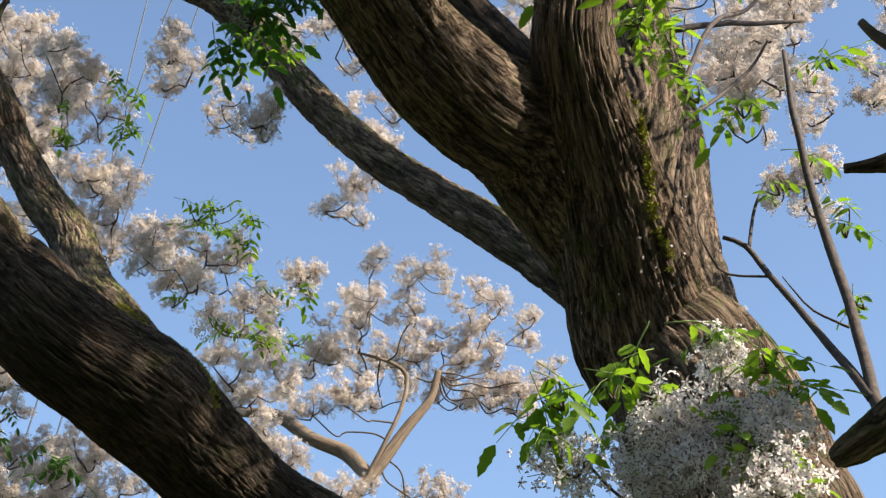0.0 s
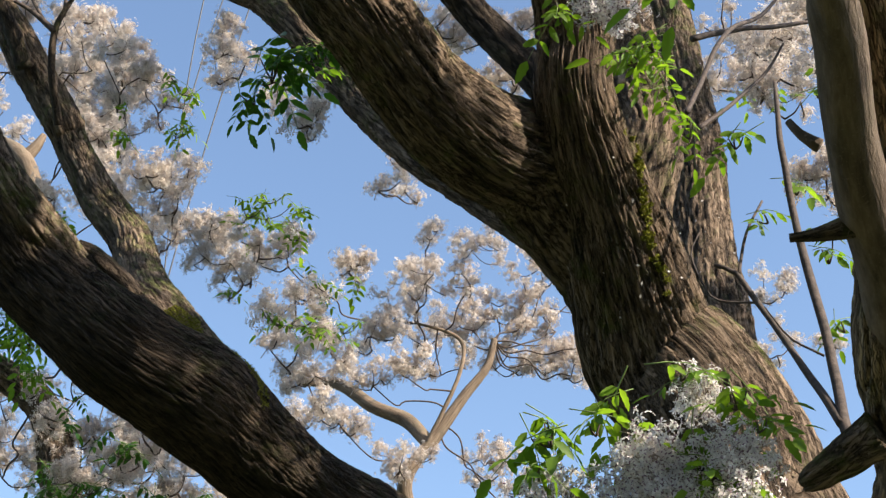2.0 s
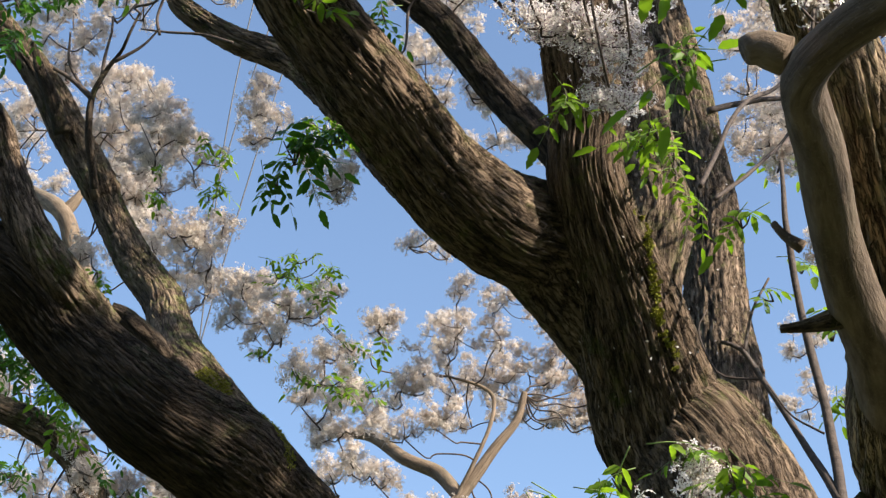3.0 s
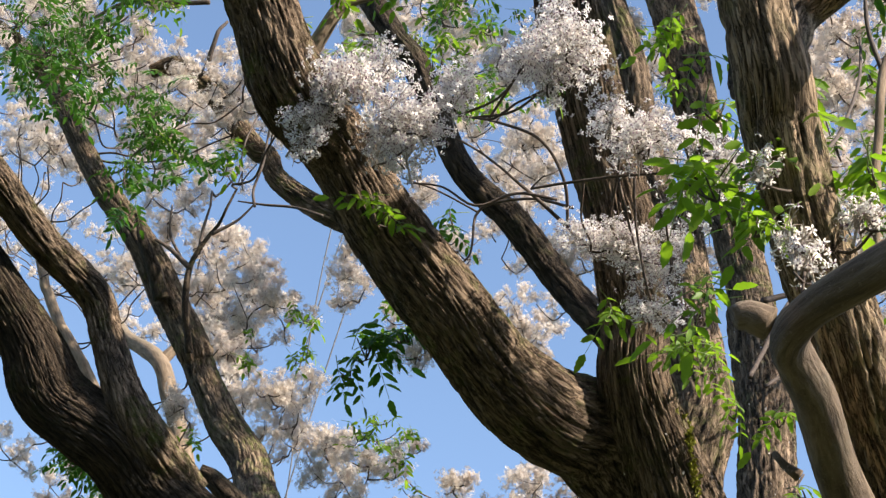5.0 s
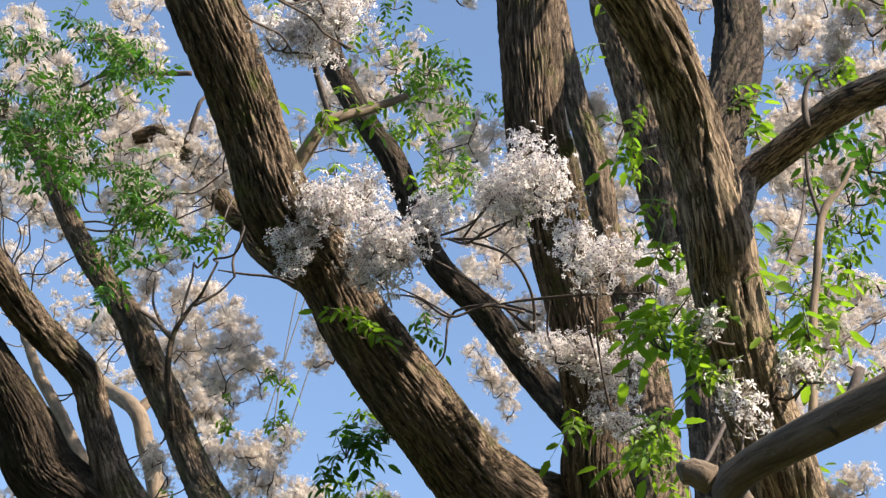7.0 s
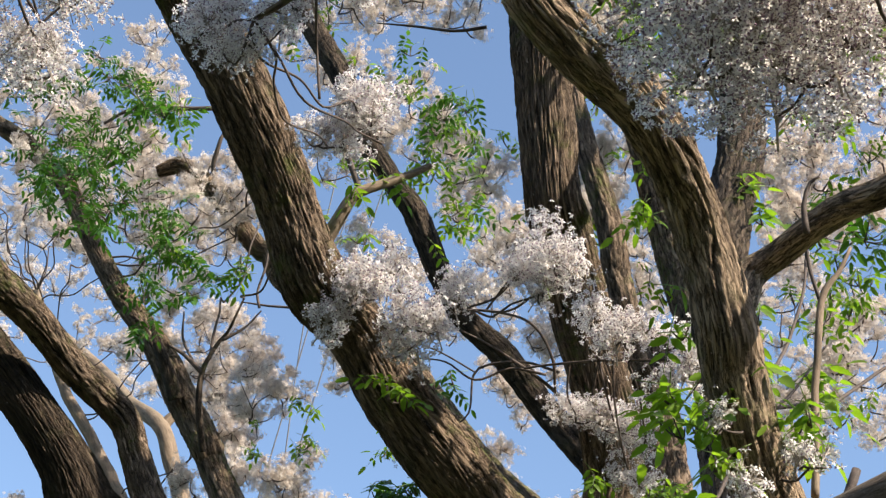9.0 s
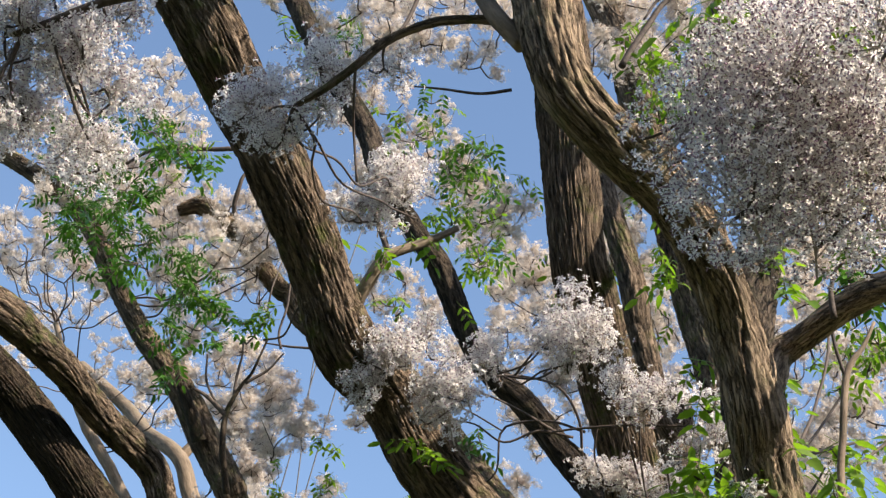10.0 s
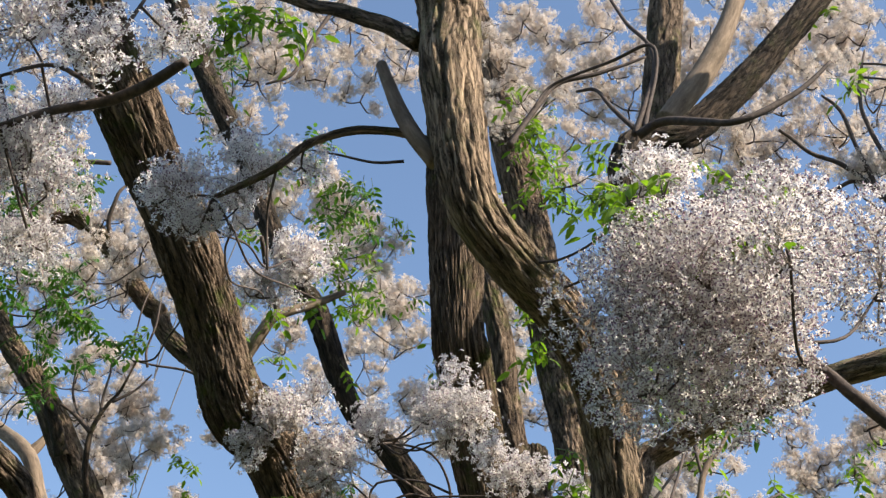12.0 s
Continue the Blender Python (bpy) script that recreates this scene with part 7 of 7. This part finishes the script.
foliage(TREE_C, (-1.678, 3.800, 6.685), 0.088, 0.066, 4, GROWN)
foliage(TREE_C, (-1.085, 3.800, 7.481), 0.117, 0.094, 5, GROWN)
foliage(TREE_C, (-1.125, 3.800, 7.282), 0.092, 0.092, 4, GROWN)
foliage(TREE_C, (-0.349, 3.800, 6.634), 0.110, 0.088, 6, GROWN)
foliage(TREE_C, (-0.452, 3.800, 6.494), 0.087, 0.065, 4, GROWN)
foliage(TREE_C, (-0.338, 3.800, 6.354), 0.108, 0.065, 4, GROWN)
foliage(TREE_C, (-0.601, 3.800, 6.255), 0.085, 0.064, 3, GROWN)
foliage(TREE_D, (-2.449, 5.600, 5.388), 0.145, 0.124, 16, GROWN, 1.2)
foliage(TREE_D, (-2.301, 5.600, 5.291), 0.144, 0.123, 16, GROWN, 1.2)
foliage(TREE_D, (-2.352, 5.600, 5.117), 0.162, 0.081, 14, GROWN, 1.2)
foliage(TREE_D, (-2.142, 5.600, 5.109), 0.101, 0.121, 12, GROWN, 1.2)
foliage(TREE_D, (-2.523, 5.600, 5.513), 0.104, 0.104, 9, GROWN, 1.2)
foliage(TREE_D, (-2.248, 5.600, 5.470), 0.083, 0.104, 8, GROWN, 1.2)
foliage(TREE_D, (-2.074, 5.600, 4.992), 0.100, 0.060, 8, GROWN, 1.2)
foliage(TREE_D, (-1.900, 5.400, 4.794), 0.042, 0.077, 9, YOUNG, 1.2)
foliage(TREE_D, (-1.845, 5.400, 4.658), 0.038, 0.057, 6, YOUNG, 1.2)
foliage(TREE_D, (-1.928, 5.400, 4.905), 0.048, 0.058, 5, YOUNG, 1.2)
foliage(TREE_D, (-2.527, 6.200, 4.647), 0.126, 0.084, 7, GROWN, 1.2)
foliage(TREE_D, (-2.386, 6.200, 4.788), 0.106, 0.085, 6, GROWN, 1.2)
foliage(TREE_D, (-2.006, 6.200, 4.578), 0.083, 0.062, 5, GROWN, 1.2)
foliage(TREE_C, (-2.499, 4.000, 7.062), 0.154, 0.110, 9, GROWN)
foliage(TREE_C, (-2.265, 4.000, 6.895), 0.130, 0.108, 9, GROWN)
foliage(TREE_C, (-2.053, 4.000, 6.661), 0.127, 0.106, 9, GROWN)
foliage(TREE_C, (-2.374, 4.000, 6.750), 0.129, 0.086, 8, GROWN)
foliage(TREE_C, (-2.145, 4.000, 6.175), 0.102, 0.122, 9, GROWN)
foliage(TREE_C, (-2.386, 4.000, 6.426), 0.104, 0.104, 7, GROWN)
foliage(TREE_C, (-1.784, 4.000, 6.061), 0.080, 0.060, 7, GROWN)
foliage(TREE_C, (-1.614, 4.000, 6.121), 0.101, 0.080, 6, GROWN)
foliage(TREE_E, (1.093, 2.600, 5.354), 0.089, 0.045, 5, YOUNG)
foliage(TREE_E, (1.184, 2.600, 5.196), 0.058, 0.058, 4, YOUNG)
foliage(TREE_E, (1.030, 2.600, 5.079), 0.058, 0.072, 4, YOUNG)
foliage(TREE_E, (1.092, 2.600, 4.681), 0.068, 0.055, 5, YOUNG)
foliage(TREE_E, (0.990, 2.600, 4.843), 0.056, 0.056, 4, YOUNG)
foliage(TREE_A, (0.418, 2.000, 5.388), 0.095, 0.079, 6, YOUNG)
foliage(TREE_A, (0.495, 2.000, 5.236), 0.093, 0.062, 6, YOUNG)
foliage(TREE_A, (0.418, 2.000, 5.158), 0.077, 0.061, 5, YOUNG)
foliage(TREE_E, (0.886, 2.000, 5.302), 0.078, 0.047, 4, YOUNG)
foliage(TREE_E, (1.133, 2.000, 5.235), 0.108, 0.046, 7, YOUNG)
foliage(TREE_E, (1.519, 2.000, 5.727), 0.065, 0.065, 4, YOUNG)
foliage(TREE_E, (1.437, 2.000, 6.102), 0.085, 0.068, 5, YOUNG)
foliage(TREE_A, (-0.504, 0.900, 4.796), 0.062, 0.049, 6, YOUNG, 1.2)
foliage(TREE_A, (-0.450, 0.900, 4.864), 0.050, 0.050, 5, YOUNG, 1.2)
foliage(TREE_A, (-0.304, 0.900, 4.804), 0.037, 0.037, 3, YOUNG, 1.2)
foliage(TREE_A, (0.499, 0.900, 4.254), 0.068, 0.045, 7, YOUNG, 1.2)
foliage(TREE_A, (0.430, 3.000, 6.401), 0.096, 0.115, 7, YOUNG)
foliage(TREE_A, (0.494, 3.000, 6.201), 0.075, 0.075, 5, YOUNG)
foliage(TREE_A, (0.362, 3.000, 6.540), 0.078, 0.078, 4, YOUNG)
foliage(TREE_A, (-0.797, 3.000, 6.206), 0.097, 0.077, 4, YOUNG)
foliage(TREE_A, (-1.387, 3.000, 6.578), 0.081, 0.101, 5, YOUNG)
foliage(TREE_A, (-1.010, 3.000, 6.384), 0.079, 0.079, 4, YOUNG)
foliage(TREE_A, (0.453, -0.100, 3.439), 0.029, 0.022, 2, YOUNG)
foliage(TREE_E, (0.508, -0.100, 3.461), 0.036, 0.018, 2, YOUNG)
foliage(TREE_A, (0.414, -0.100, 3.379), 0.022, 0.022, 2, YOUNG)
foliage(TREE_E, (0.619, -0.200, 3.260), 0.008, 0.010, 2, YOUNG)
foliage(TREE_D, (-0.938, 5.400, 5.456), 0.076, 0.038, 5, YOUNG)
foliage(TREE_D, (-0.793, 5.400, 5.377), 0.075, 0.047, 5, YOUNG)
foliage(TREE_D, (-1.005, 5.400, 5.388), 0.056, 0.038, 3, YOUNG)
foliage(TREE_D, (-0.685, 5.400, 4.909), 0.054, 0.054, 5, YOUNG)
foliage(TREE_D, (-0.593, 5.400, 4.801), 0.054, 0.072, 5, YOUNG)
foliage(TREE_D, (-0.759, 5.400, 5.072), 0.055, 0.055, 3, YOUNG)

foliage(TREE_C, (-2.483, 4.400, 7.745), 0.160, 0.112, 7, GROWN)
foliage(TREE_C, (-2.195, 4.300, 7.434), 0.140, 0.098, 6, GROWN)
foliage(TREE_C, (-2.494, 4.200, 6.811), 0.200, 0.140, 9, GROWN)
foliage(TREE_C, (-2.250, 4.200, 6.878), 0.180, 0.126, 8, GROWN)
foliage(TREE_C, (-2.342, 4.300, 6.635), 0.160, 0.112, 7, GROWN)
foliage(TREE_C, (-1.748, 4.000, 6.111), 0.160, 0.112, 8, GROWN)
foliage(TREE_C, (-1.901, 4.100, 6.372), 0.120, 0.084, 5, GROWN)
foliage(TREE_C, (-2.800, 4.300, 7.483), 0.140, 0.098, 6, GROWN)
foliage(TREE_C, (-2.250, 3.900, 6.456), 0.160, 0.112, 7, GROWN)
foliage(TREE_C, (-2.084, 3.900, 6.547), 0.120, 0.084, 5, GROWN)
foliage(TREE_C, (-1.716, 4.000, 6.039), 0.100, 0.070, 5, GROWN)
foliage(TREE_C, (-1.926, 3.600, 6.727), 0.160, 0.112, 7, GROWN)
foliage(TREE_C, (-2.105, 3.600, 6.158), 0.160, 0.112, 7, GROWN)
foliage(TREE_C, (-0.378, 3.900, 6.058), 0.140, 0.098, 6, GROWN)
foliage(TREE_C, (-0.597, 4.200, 7.035), 0.100, 0.070, 4, GROWN)
foliage(TREE_C, (1.003, 1.900, 4.321), 0.100, 0.070, 5, GROWN)
foliage(TREE_C, (0.893, 1.800, 4.351), 0.080, 0.056, 4, GROWN)
foliage(TREE_C, (-1.481, 3.000, 5.943), 0.120, 0.084, 6, GROWN)
foliage(TREE_C, (-1.627, 3.000, 5.464), 0.140, 0.098, 6, GROWN)
foliage(TREE_C, (-0.397, 3.400, 6.217), 0.140, 0.098, 6, GROWN)
foliage(TREE_C, (-0.558, 3.400, 6.618), 0.100, 0.070, 4, GROWN)
blossom(TREE_C, (-2.193, 4.600, 7.591), 0.160, 0.128, 8, FAR)
blossom(TREE_C, (-1.748, 4.400, 6.668), 0.160, 0.128, 8, FAR)
blossom(TREE_C, (-2.726, 4.800, 7.594), 0.200, 0.160, 9, FAR)
blossom(TREE_C, (-1.135, 3.800, 6.008), 0.140, 0.112, 7, FAR)

# ---- cables ----
cable([(-3.34, 14.00, 15.25), (-3.56, 14.00, 13.00), (-3.63, 14.00, 10.74), (-3.70, 14.0, 5.0), (-3.74, 14.0, -0.1)])
cable([(-2.64, 14.00, 15.21), (-3.10, 14.00, 12.98), (-3.51, 14.00, 10.74), (-4.45, 14.0, 5.0), (-5.25, 14.0, -0.1)])
cable([(-2.98, 14.00, 15.23), (-3.45, 14.00, 13.00), (-3.82, 14.0, 10.7), (-4.75, 14.0, 5.0), (-5.6, 14.0, -0.1)])
